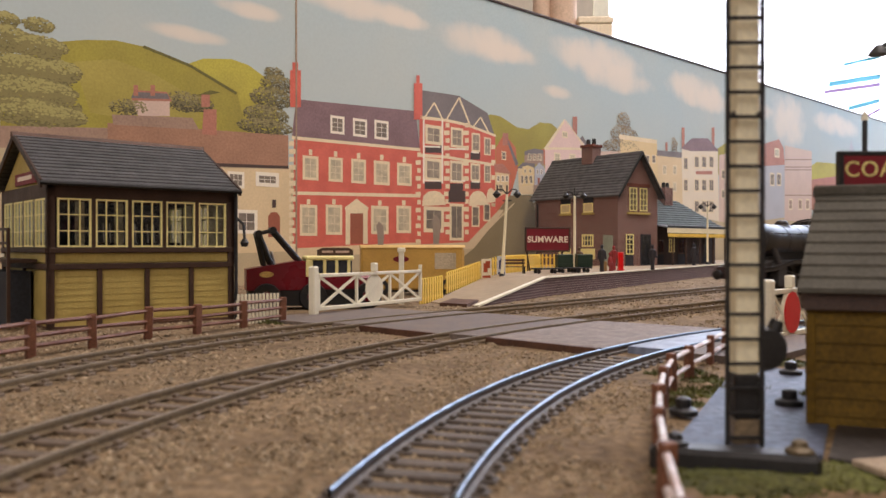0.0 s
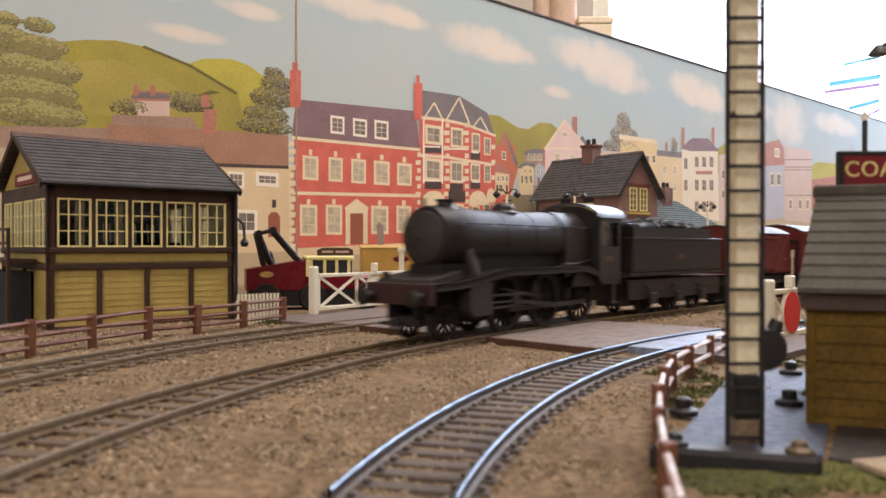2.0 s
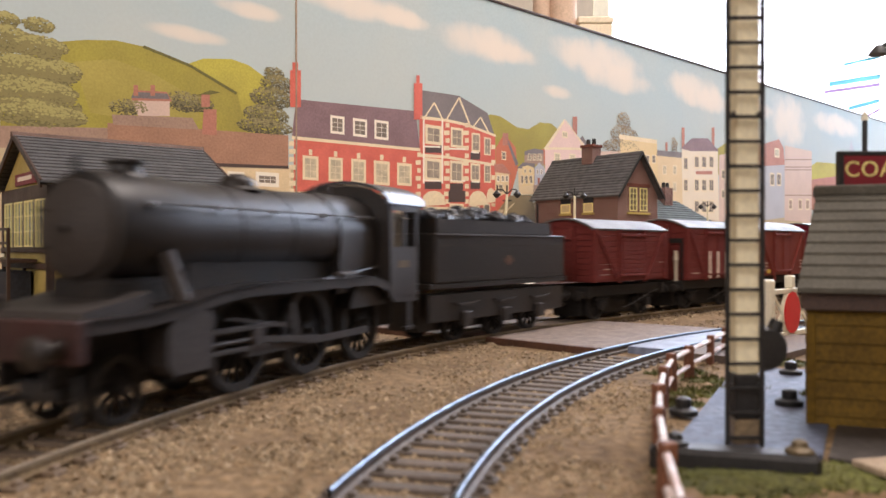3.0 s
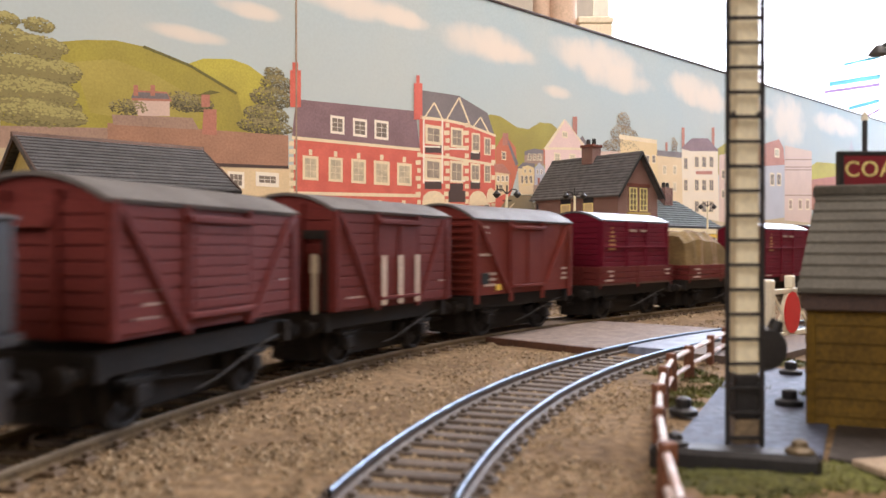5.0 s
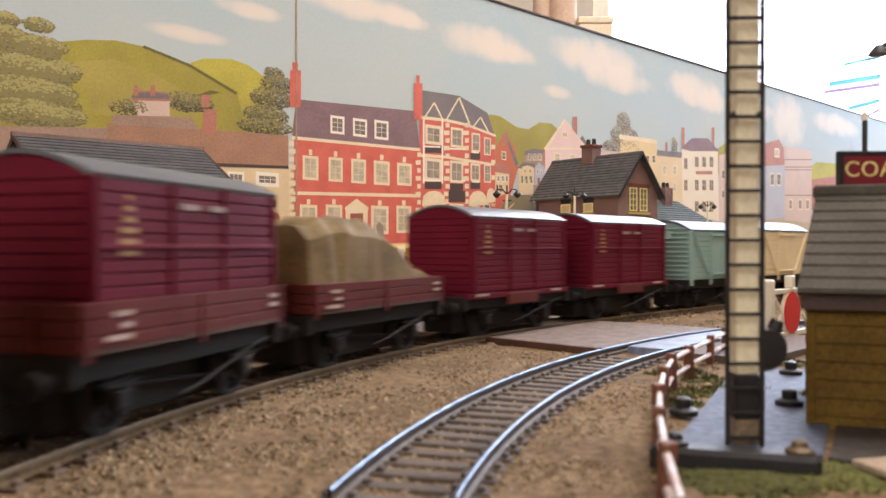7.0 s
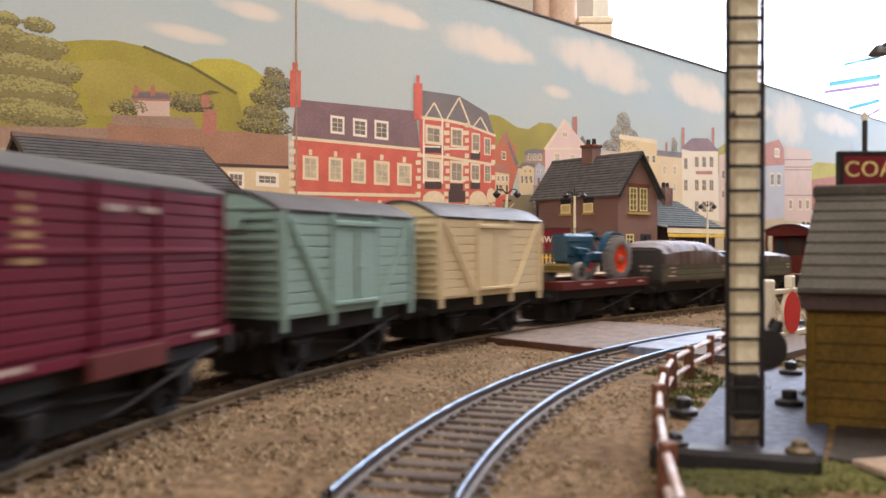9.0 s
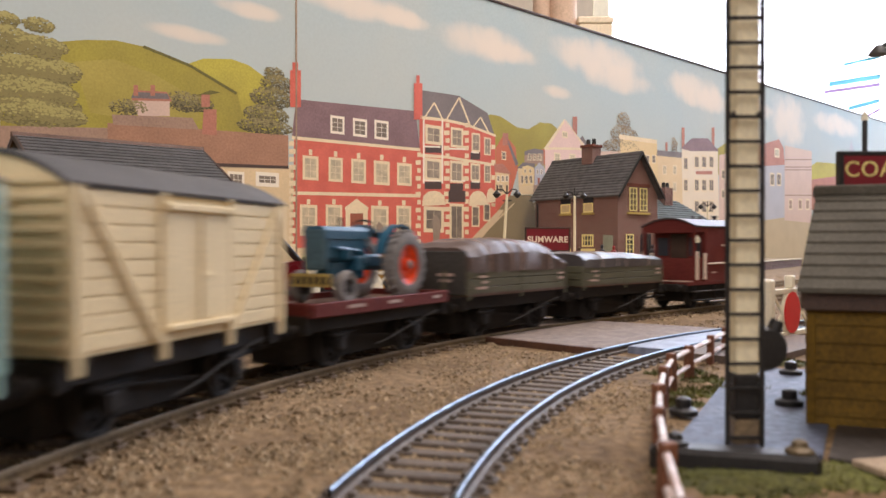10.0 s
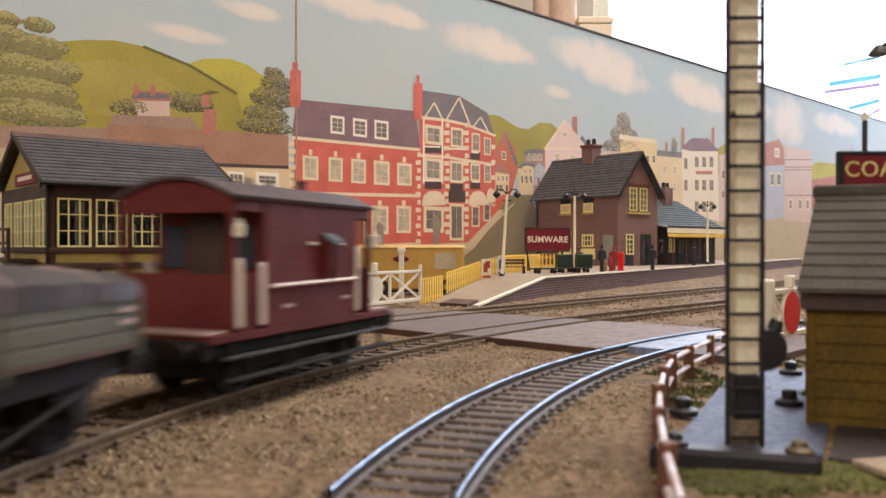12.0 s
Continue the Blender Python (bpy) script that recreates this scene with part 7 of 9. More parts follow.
    for i in range(n):
        u0, u1 = i / n, (i + 1) / n
        q = []
        for u, t in ((u0, 0.6), (u1, 0.15)):
            y, z = -5 + 27 * u, 28.4 + 20.5 * u
            q += [(-2.2 + 4.2 * u, y, z + t), (62, y, z + t)]
        q += [(x, y, z - 0.9) for x, y, z in q]
        part("roof_board", Shape().add(q, [(0, 1, 3, 2), (4, 6, 7, 5), (0, 4, 5, 1), (2, 3, 7, 6), (0, 2, 6, 4), (1, 5, 7, 3)]), HUTROOF, h, smooth=False)
    part("roof_hip", Shape().add([(-1.2, -4, 28.2), (2.4, 22, 48.2), (2.4, 30, 48.2), (-1.2, 46, 28.2)], [(0, 1, 2, 3)]).add([(2.4, 30, 48.2), (62, 30, 48.2), (62, 46, 28.2), (-1.2, 46, 28.2)], [(0, 1, 2, 3)]), HUTROOF, h, smooth=False)
    part("ridge_board", Shape().box(1.4, 62, 20.5, 31, 48.2, 50.6, 0.4), HUTROOF, h)
    sg = thing("coal_sign", place(73, 184, 0), "maroon coal merchant's board with pale yellow letters", "sign")
    part("board", Shape().box(16.2, 44, -0.7, 0.7, 46.6, 53.8, 0.2), MAROON, sg)
    part("board_frame", Shape().box(15.6, 44.6, -1.0, 0.9, 53.4, 54.4, 0.1).box(15.6, 16.6, -1.0, 0.9, 46.4, 53.6, 0.1), BLACK, sg)
    letters("lettering", "COAL", 4.9, mat("pale_yellow_letters", (0.72, 0.62, 0.28), 0.5), sg, place(23.6, -0.8, 50.2, 0, 90), label="pale yellow letters")
    ms = thing("stove_pipe", place(97, 188.5, 45), "thin dark pipe above the hut roof", "pipe")
    part("pipe", Shape().cyl((0, 0, 0), (0, 0, 17), 0.6, n=8), BLACK, ms)
    part("cowl", Shape().cyl((0, 0, 17), (0, 0, 19), 0.9, 0.5, n=8), WHITE, ms)
    lp = thing("yard_lamp", place(140.5, 252, -2), "tall black yard lamp post", "lamp post")
    part("post", Shape().cyl((0, 0, 0), (0, 0, 98), 1.3, 1.0, n=10), BLACK, lp)
    part("arm", Shape().tube([(0, 0, 96), (-4, 0, 97.5), (-6.5, 0, 95.5)], 0.7, 8), BLACK, lp)
    part("shade", Shape().lathe([(0.8, 2), (2.4, 0.4), (3.2, -1)], 14, Matrix.Translation((-6.5, 0, 95))), BLACK, lp)


def greenery():
    rnd = random.Random(11)
    spots = [(47, 126, 15, 260), (62, 128, 14, 240), (74, 205, 9, 150), (90, 196, 8, 120), (66, 232, 9, 110), (103, 250, 10, 130), (-160, 280, 8, 60), (-150, 268, 7, 50), (-82, 385, 5, 60), (-78, 380, 4, 40), (53.5, 186, 6, 110), (60, 200, 7, 130), (71, 219, 7, 110)]
    for x, y, r, n in spots:
        s = Shape()
        rings, seg, k = 5, 20, 0
        s.v.append((x, y, height(x, y) + 0.9))
        for i in range(1, rings + 1):
            for j in range(seg):
                q = j * 6.2832 / seg
                d = r * i / rings * (1 + 0.25 * noise.noise((x + math.cos(q), y + math.sin(q), 3)))
                px, py = x + d * math.cos(q), y + 0.7 * d * math.sin(q)
                s.v.append((px, py, height(px, py) - 0.5 + 1.4 * (1 - (i / rings) ** 2) + rnd.uniform(-0.2, 0.3)))
        s.f += [(0, 1 + j, 1 + (j + 1) % seg) for j in range(seg)]
        for i in range(rings - 1):
            for j in range(seg):
                a0, a1 = 1 + i * seg + j, 1 + i * seg + (j + 1) % seg
                s.f.append((a0, a0 + seg, a1 + seg, a1))
        for i in range(n):
            a, d = rnd.uniform(0, 6.28), r * rnd.random() ** 0.6
            px, py = x + d * math.cos(a), y + d * math.sin(a) * 0.7
            hgt = rnd.uniform(0.6, 2.0) * (1.3 if r < 11 else 0.6) * (1.2 - d / r)
            q = rnd.uniform(0, 6.28)
            lean = rnd.uniform(-0.8, 0.8)
            w = rnd.uniform(0.3, 0.7)
            k = len(s.v)
            z = height(px, py) - 0.2
            s.v += [(px - w * math.cos(q), py - w * math.sin(q), z), (px + w * math.cos(q), py + w * math.sin(q), z), (px + lean, py + lean * 0.5, z + hgt + 0.6), (px - w * math.sin(q), py + w * math.cos(q), z + hgt * 0.4)]
            s.f += [(k, k + 1, k + 2), (k + 1, k + 3, k + 2), (k + 3, k, k + 2)]
            if rnd.random() < 0.5:
                s.blob((px, py, z + hgt * 0.3), rnd.uniform(0.5, 1.1), i, 0.4, 0.7)
        tagged(part("grass_tuft", s, GRASS, smooth=False, fix=False), "mossy green scenic grass clumps", "grass", kind="stuff")


# ---- the painted town on the board behind the layout: flat printed shapes, in the board's own plane ----
CLOUDS = [(-191.8, 285.6, 89, 15), (-144.8, 284.1, 51, 10), (0.2, 279.5, 85, 21), (41.7, 274.6, 55, 13), (234.9, 298.4, 109, 26), (277.0, 276.4, 91, 20), (138.4, 239.3, 32, 9), (505.0, 290.4, 87, 26), (552.2, 277.6, 81, 19), (866.5, 277.8, 86, 50), (1111.2, 295.4, 120, 24), (-326.5, 254.9, 37, 8), (709.1, 286.7, 94, 20), (-388.8, 221.4, 39, 7)]


def sky_paint():
    m = mat("printed_sky", (0.36, 0.46, 0.49), 0.7, vary=0.05, grain=300, big=6, bump=0.05, second=(0.44, 0.49, 0.47))
    n, l = m.node_tree.nodes, m.node_tree.links
    b = n["Principled BSDF"]
    last = b.inputs["Base Color"].links[0].from_socket
    co, sep, puff = n.new("ShaderNodeTexCoord"), n.new("ShaderNodeSeparateXYZ"), n.new("ShaderNodeTexNoise")
    puff.inputs["Scale"].default_value, puff.inputs["Detail"].default_value = 22.0, 4.0
    l.new(co.outputs["Object"], sep.inputs[0])
    l.new(co.outputs["Object"], puff.inputs["Vector"])

    def math_node(op, a, c):
        k = n.new("ShaderNodeMath")
        k.operation = op
        for i, x in enumerate((a, c)):
            if isinstance(x, (int, float)):
                k.inputs[i].default_value = x
            else:
                l.new(x, k.inputs[i])
        return k.outputs[0]

    low = n.new("ShaderNodeMapRange")
    low.inputs["From Min"].default_value, low.inputs["From Max"].default_value = 0.10, 0.36
    low.inputs["To Min"].default_value, low.inputs["To Max"].default_value = 0.55, 0.0
    l.new(sep.outputs["Z"], low.inputs["Value"])
    pale = n.new("ShaderNodeMix")
    pale.data_type = "RGBA"
    pale.inputs["B"].default_value = (0.54, 0.59, 0.56, 1)
    l.new(low.outputs[0], pale.inputs["Factor"])
    l.new(last, pale.inputs["A"])
    last = pale.outputs["Result"]
    for u, w, ru, rw in CLOUDS:
        dx = math_node("DIVIDE", math_node("SUBTRACT", sep.outputs["X"], u * MM), ru * MM)
        dz = math_node("DIVIDE", math_node("SUBTRACT", sep.outputs["Z"], w * MM), rw * MM)
        d = math_node("ADD", math_node("MULTIPLY", dx, dx), math_node("MULTIPLY", dz, dz))
        d = math_node("ADD", d, math_node("MULTIPLY", math_node("SUBTRACT", puff.outputs["Fac"], 0.5), 2.0))
        r = n.new("ShaderNodeMapRange")
        r.interpolation_type = "SMOOTHSTEP"
        r.inputs["From Min"].default_value, r.inputs["From Max"].default_value = -0.2, 1.35
        r.inputs["To Min"].default_value, r.inputs["To Max"].default_value = 0.72, 0.0
        l.new(d, r.inputs["Value"])
        mix = n.new("ShaderNodeMix")
        mix.data_type = "RGBA"
        mix.inputs["B"].default_value = (0.74, 0.66, 0.56, 1)
        l.new(r.outputs[0], mix.inputs["Factor"])
        l.new(last, mix.inputs["A"])
        last = mix.outputs["Result"]
    l.new(last, b.inputs["Base Color"])
    return m


def ink(name, c, vary=0.06, second=None, big=30, grain=500):
    return mat(name, c, 0.6, vary=vary, grain=grain, big=big, bump=0.05, second=second)


HILL_GREEN = ink("ink_hill", (0.37, 0.325, 0.085), 0.12, (0.30, 0.26, 0.075), 16)
HILL_BRIGHT = ink("ink_hill_bright", (0.50, 0.45, 0.11), 0.12, (0.38, 0.33, 0.09), 16)
HEDGE_INK = ink("ink_hedge", (0.155, 0.14, 0.05), 0.2)
HILL_SHADE = ink("ink_hill_shade", (0.40, 0.34, 0.11), 0.1, (0.34, 0.29, 0.09), 22)
TAN_INK = ink("ink_tan", (0.50, 0.41, 0.27))
TAN_LIGHT = ink("ink_tan_light", (0.62, 0.50, 0.34))
STONE_INK = ink("ink_stone", (0.36, 0.25, 0.19), 0.14)
PINKWHITE_INK = ink("ink_pink_white", (0.62, 0.48, 0.40))
TILE_INK = ink("ink_tile", (0.44, 0.205, 0.15), 0.14)
BROWNROOF_INK = ink("ink_brown_roof", (0.37, 0.215, 0.145), 0.14)
CREAM_WALL = ink("ink_cream_wall", (0.70, 0.56, 0.36))
CREAMYEL_WALL = ink("ink_cream_yellow_wall", (0.72, 0.57, 0.33))
WHITE_WALL = ink("ink_white_wall", (0.76, 0.67, 0.53))
CREAM_INK = ink("ink_cream", (0.78, 0.66, 0.46), 0.08)
WHITE_INK = ink("ink_white", (0.85, 0.78, 0.66), 0.05)
GLASS_INK = ink("ink_curtained_glass", (0.56, 0.48, 0.34), 0.12, (0.40, 0.35, 0.26), 90, 200)
DARKGLASS_INK = ink("ink_dark_glass", (0.15, 0.125, 0.105), 0.15, (0.24, 0.20, 0.155), 90, 200)
DARK_INK = ink("ink_dark", (0.075, 0.05, 0.042))
BROWNDOOR_INK = ink("ink_brown_door", (0.30, 0.11, 0.07))
RED_WALL = ink("ink_red_wall", (0.60, 0.165, 0.125), 0.14, (0.53, 0.14, 0.105), 60, 900)
ORANGE_WALL = ink("ink_orange_wall", (0.50, 0.17, 0.10))
PINK_WALL = ink("ink_pink_wall", (0.74, 0.56, 0.50))
PURPLE_ROOF = ink("ink_purple_roof", (0.235, 0.155, 0.16), 0.15)
GREY_ROOF = ink("ink_grey_roof", (0.20, 0.175, 0.17), 0.15)
BLUEGREY_WALL = ink("ink_blue_grey_wall", (0.46, 0.46, 0.48))
ROAD_INK = ink("ink_road", (0.235, 0.19, 0.115))
GREYFIG_INK = ink("ink_grey_shape", (0.30, 0.24, 0.19))
SASH_INK = ink("ink_sash_glass", (0.25, 0.205, 0.165), 0.15, (0.36, 0.30, 0.23), 90, 200)
LEAF_INK = (ink("ink_leaf_light", (0.40, 0.36, 0.16)), ink("ink_leaf_mid", (0.25, 0.22, 0.10)), ink("ink_leaf_dark", (0.16, 0.14, 0.065)))
LEAF_DARK = (ink("ink_leaf_olive", (0.30, 0.26, 0.13)), ink("ink_leaf_olive_mid", (0.19, 0.165, 0.085)), ink("ink_leaf_olive_dark", (0.08, 0.07, 0.04)))
LEAF_BROWN = (ink("ink_leaf_tan", (0.46, 0.36, 0.22)), ink("ink_leaf_tan_mid", (0.32, 0.25, 0.16)), ink("ink_leaf_tan_dark", (0.17, 0.14, 0.10)))


def mural():
    b = thing("backdrop", place(52.2, 995.4, 0, 44.15), "tall board painted with a market town below hills", "backdrop", kind="structure")
    part("sky_panel", Shape().box(-712.3, -273.7, 0, 4, -8, 333, 0.3), sky_paint(), b)
    part("sky_panel", Shape().box(-273.7, 1500, 0.6, 4, -8, 333, 0.3), sky_paint(), b)
    part("top_strip", Shape().box(-712.3, 1500, -0.8, 4.6, 333, 336, 0.3), DKBROWN, b, "dark strip along the board's top")
    part("joint_strip", Shape().box(-274.7, -272.7, -0.5, 0.2, 0, 333, 0.1), mat("joint_tan", (0.36, 0.27, 0.19), 0.7), b, "tan strip over the joint")
    for i, x in enumerate((-400, 0, 400, 900, 1400)):
        part("batten", Shape().box(x - 15, x + 15, 4.6, 30, -8, 325, 1), PLYWOOD, b)

    def paint(name, material, layer, pts):
        y = -0.07 * layer
        n = len(pts)
        s = Shape()
        s.v = [(u, y, w) for u, w in pts]
        s.f = [tuple(range(n))]
        return part(name, s, material, b, smooth=False, fix=False)

    def painted_window(u0, u1, w0, w1, cols, rows, layer, frame_ink, glass_ink):
        f = paint("painted_window", frame_ink, layer, [(u0, w0), (u1, w0), (u1, w1), (u0, w1)])
        e = (u1 - u0) * 0.13
        c, r = (u1 - u0 - 2 * e) / cols, (w1 - w0 - 2 * e) / rows
        y = -0.07 * layer - 0.03
        for i in range(cols):
            for j in range(rows):
                a0, a1 = u0 + e + c * i + 0.25, u0 + e + c * (i + 1) - 0.25
                z0, z1 = w0 + e + r * j + 0.25, w0 + e + r * (j + 1) - 0.25
                part("pane", Shape().add([(a0, y, z0), (a1, y, z0), (a1, y, z1), (a0, y, z1)], [(0, 1, 2, 3)]), glass_ink, f, smooth=False)

    def painted_tree(inks, seed, count, size, lobes):
        """Dabs of three greens, lighter towards each clump's top."""
        rnd = random.Random(seed)
        shapes = [Shape(), Shape(), Shape()]
        total = sum(ru * rw for _, _, ru, rw in lobes)
        for u, w, ru, rw in lobes:
            for i in range(int(count * 7 * ru * rw / total)):
                a, d = rnd.uniform(0, 6.28), rnd.random() ** 0.5
                x, z = u + ru * d * math.cos(a), w + rw * d * math.sin(a)
                tone = 0.5 + 0.5 * d * math.sin(a) + rnd.uniform(-0.55, 0.55)
                k = 0 if tone > 1.0 else (1 if tone > 0.5 else 2)
                r = size * rnd.uniform(0.2, 0.48)
                n = 6
                q = rnd.uniform(0, 6.28)
                y = -0.19 - 0.015 * (2 - k) - 0.00015 * (i % 90)
                s = shapes[k]
                m = len(s.v)
                s.v += [(x + r * rnd.uniform(0.5, 1.1) * math.cos(q + j * 1.047), y, z + 0.6 * r * rnd.uniform(0.5, 1.1) * math.sin(q + j * 1.047)) for j in range(n)]
                s.f.append(tuple(range(m, m + n)))
        t = None
        for s, m in zip(shapes, inks):
            tagged(part("painted_leaves", s, m, b, smooth=False, fix=False), kind="stuff")

    paint("painted_hill", HILL_BRIGHT, 1, [(-394.1, 191.6), (-372.5, 202.0), (-344.2, 206.0), (-326.5, 203.0), (-302.0, 191.1), (-289.3, 135.4), (-361.3, 128.9)])
    paint("painted_hill", HILL_GREEN, 2, [(-539.5, 172.7), (-498.6, 194.8), (-476.8, 200.4), (-451.5, 204.4), (-427.3, 203.3), (-404.5, 198.4), (-383.4, 193.2), (-361.3, 184.3), (-338.4, 175.0), (-326.5, 132.0), (-539.5, 112.9)])
    paint("painted_hill", HILL_GREEN, 2, [(-9.8, 189.1), (8.3, 194.6), (25.8, 194.4), (57.9, 183.7), (80.0, 183.8), (102.8, 194.9), (126.3, 195.9), (156.8, 183.1), (156.8, 137.4), (-9.8, 126.4)])
    paint("painted_hill", HILL_GREEN, 2, [(565.9, 195.0), (622.5, 217.3), (664.9, 225.1), (664.9, 160.7), (565.9, 154.7)])
    paint("painted_hill", HILL_BRIGHT, 2, [(961.3, 192.6), (1004.4, 208.4), (1111.2, 212.4), (1176.5, 179.4), (961.3, 161.6)])
    paint("painted_ground", TAN_INK, 2, [(-554.8, 116.6), (-458.5, 125.8), (-276.3, 108.9), (-276.3, 31.3), (-94.0, 33.6), (108.6, 95.8), (156.8, 103.1), (643.4, 84.8), (1426.2, 104.3), (1426.2, -12.3), (-94.0, -45.9), (-554.8, -85.8)])
    paint("painted_hedge", HEDGE_INK, 4, [(-427.3, 204.3), (-404.5, 199.3), (-406.1, 197.1), (-428.8, 202.1)])
    paint("painted_hedge", HEDGE_INK, 4, [(-404.5, 199.3), (-383.4, 194.2), (-385.0, 192.0), (-406.1, 197.1)])
    paint("painted_hedge", HEDGE_INK, 4, [(-383.4, 194.2), (-361.3, 185.3), (-363.0, 183.0), (-385.0, 192.0)])
    paint("painted_hedge", HEDGE_INK, 4, [(-361.3, 185.3), (-338.4, 176.0), (-340.1, 173.7), (-363.0, 183.0)])
    paint("painted_slope", HILL_SHADE, 2.3, [(-485.6, 181.2), (-453.8, 188.5), (-419.8, 181.8), (-388.8, 168.9), (-372.5, 145.7), (-429.8, 139.6), (-472.3, 141.9)])
    painted_tree((LEAF_INK[1], LEAF_INK[1], LEAF_INK[2]), 33, 500, 4.0, [(-520.0, 184.0, 25, 14), (-515.0, 163.0, 29, 13), (-512.0, 144.0, 33, 11)])
    painted_tree(LEAF_INK, 3, 1300, 4.2, [(-512.1, 205.7, 11.8, 5.7), (-533.6, 191.7, 14.1, 10.3), (-509.2, 189.9, 19.2, 7.9), (-519.5, 169.3, 29.5, 9.6), (-494.3, 171.7, 15.3, 9.0), (-525.6, 151.0, 24.8, 9.6), (-502.9, 154.0, 21.7, 8.0), (-515.4, 134.8, 32.0, 8.8), (-492.2, 136.1, 17.7, 7.2), (-534.8, 205.7, 8.8, 6.0), (-523.6, 176.1, 20.7, 4.3), (-521.5, 159.9, 25.0, 4.3), (-519.5, 142.7, 29.5, 4.3)])
    painted_tree(LEAF_DARK, 4, 560, 3.6, [(-298.8, 199.7, 10.8, 6.0), (-294.4, 189.4, 19.4, 8.8), (-302.0, 174.9, 23.1, 10.8), (-307.0, 158.1, 25.5, 9.7), (-308.2, 147.1, 30.6, 7.6), (-383.4, 161.1, 20.9, 8.0), (-435.7, 150.9, 12.3, 5.7)])
    painted_tree(LEAF_BROWN, 5, 300, 3.6, [(295.8, 217.0, 17.8, 13.2), (298.8, 196.5, 36.1, 15.0), (291.4, 177.6, 48.1, 11.6), (439.0, 193.6, 10.4, 14.4)])
    paint("painted_wall", STONE_INK, 3, [(-554.8, 123.3), (-458.5, 130.9), (-458.5, 114.6), (-554.8, 106.5)])
    paint("painted_house", PINKWHITE_INK, 3, [(-438.6, 157.2), (-404.5, 161.4), (-404.5, 146.7), (-432.3, 143.6)])
    paint("painted_roof", TILE_INK, 4, [(-434.7, 165.3), (-407.1, 167.5), (-402.5, 159.7), (-438.6, 156.2)])
    paint("painted_roof", BROWNROOF_INK, 3, [(-458.5, 135.1), (-383.4, 138.0), (-282.8, 141.5), (-282.8, 109.5), (-458.5, 101.5)])
    paint("painted_roof", STONE_INK, 4, [(-454.8, 142.5), (-383.4, 147.5), (-376.9, 137.6), (-453.8, 134.2)])
    paint("painted_chimney", TILE_INK, 5, [(-372.5, 156.3), (-359.7, 157.8), (-359.7, 134.2), (-374.1, 133.8)])
    paint("painted_chimney", TILE_INK, 5, [(-436.7, 169.3), (-432.7, 169.9), (-432.7, 160.8), (-436.7, 160.3)])
    paint("painted_chimney", TILE_INK, 5, [(-421.9, 171.4), (-417.8, 171.9), (-417.8, 162.7), (-421.9, 162.2)])
    paint("painted_chimney", TILE_INK, 5, [(-374.7, 169.2), (-366.4, 170.3), (-366.4, 159.1), (-374.7, 158.1)])
    paint("painted_wall", CREAM_WALL, 3, [(-361.3, 104.8), (-280.2, 108.6), (-278.9, 28.6), (-361.3, 26.3)])
    paint("painted_eave", DARK_INK, 5, [(-361.3, 108.9), (-282.8, 111.7), (-282.8, 109.0), (-361.3, 105.8)])
    painted_window(-348.8, -331.3, 87.3, 102.5, 3, 2, 6, WHITE_INK, DARKGLASS_INK)
    painted_window(-319.2, -293.7, 90.3, 103.9, 3, 2, 6, WHITE_INK, DARKGLASS_INK)
    painted_window(-340.7, -317.4, 45.3, 67.5, 2, 2, 6, WHITE_INK, DARKGLASS_INK)
    paint("painted_door", BROWNDOOR_INK, 5, [(-305.7, 42.2), (-305.7, 62.1), (-302.6, 66.0), (-296.3, 66.2), (-292.5, 62.5), (-292.5, 42.3)])
    paint("painted_lamp", DARK_INK, 5, [(-301.3, 78.0), (-296.9, 78.1), (-296.9, 70.5), (-301.3, 70.4)])
    paint("painted_wall", RED_WALL, 3, [(-276.3, 142.1), (-109.7, 143.9), (-109.7, 36.2), (-278.3, 28.0)])
    paint("painted_roof", PURPLE_ROOF, 4, [(-273.7, 177.9), (-115.6, 184.4), (-108.8, 141.5), (-278.9, 140.2)])
    paint("painted_cornice", CREAM_INK, 5, [(-278.9, 141.3), (-108.8, 143.4), (-108.8, 140.2), (-278.9, 138.0)])
    paint("painted_band", CREAM_INK, 5, [(-277.6, 87.2), (-108.8, 92.0), (-108.8, 88.2), (-277.6, 83.9)])
    paint("painted_base", CREAM_WALL, 5, [(-278.3, 31.3), (-108.8, 38.1), (-108.8, 31.1), (-278.3, 19.2)])
    paint("painted_quoin", CREAM_INK, 5, [(-282.2, 136.0), (-276.3, 136.5), (-276.3, 131.6), (-282.2, 131.1)])
    paint("painted_quoin", CREAM_INK, 5, [(-113.1, 138.6), (-107.9, 139.0), (-107.9, 133.9), (-113.1, 133.5)])
    paint("painted_quoin", CREAM_INK, 5, [(-282.2, 128.3), (-273.7, 129.0), (-273.7, 124.0), (-282.2, 123.4)])
    paint("painted_quoin", CREAM_INK, 5, [(-115.6, 129.5), (-107.9, 130.1), (-107.9, 125.0), (-115.6, 124.5)])
    paint("painted_quoin", CREAM_INK, 5, [(-282.2, 120.6), (-276.3, 121.0), (-276.3, 116.1), (-282.2, 115.6)])
    paint("painted_quoin", CREAM_INK, 5, [(-113.1, 120.9), (-107.9, 121.2), (-107.9, 116.1), (-113.1, 115.8)])
    paint("painted_quoin", CREAM_INK, 5, [(-282.2, 112.9), (-273.7, 113.5), (-273.7, 108.5), (-282.2, 107.9)])
    paint("painted_quoin", CREAM_INK, 5, [(-115.6, 111.9), (-107.9, 112.3), (-107.9, 107.3), (-115.6, 106.8)])
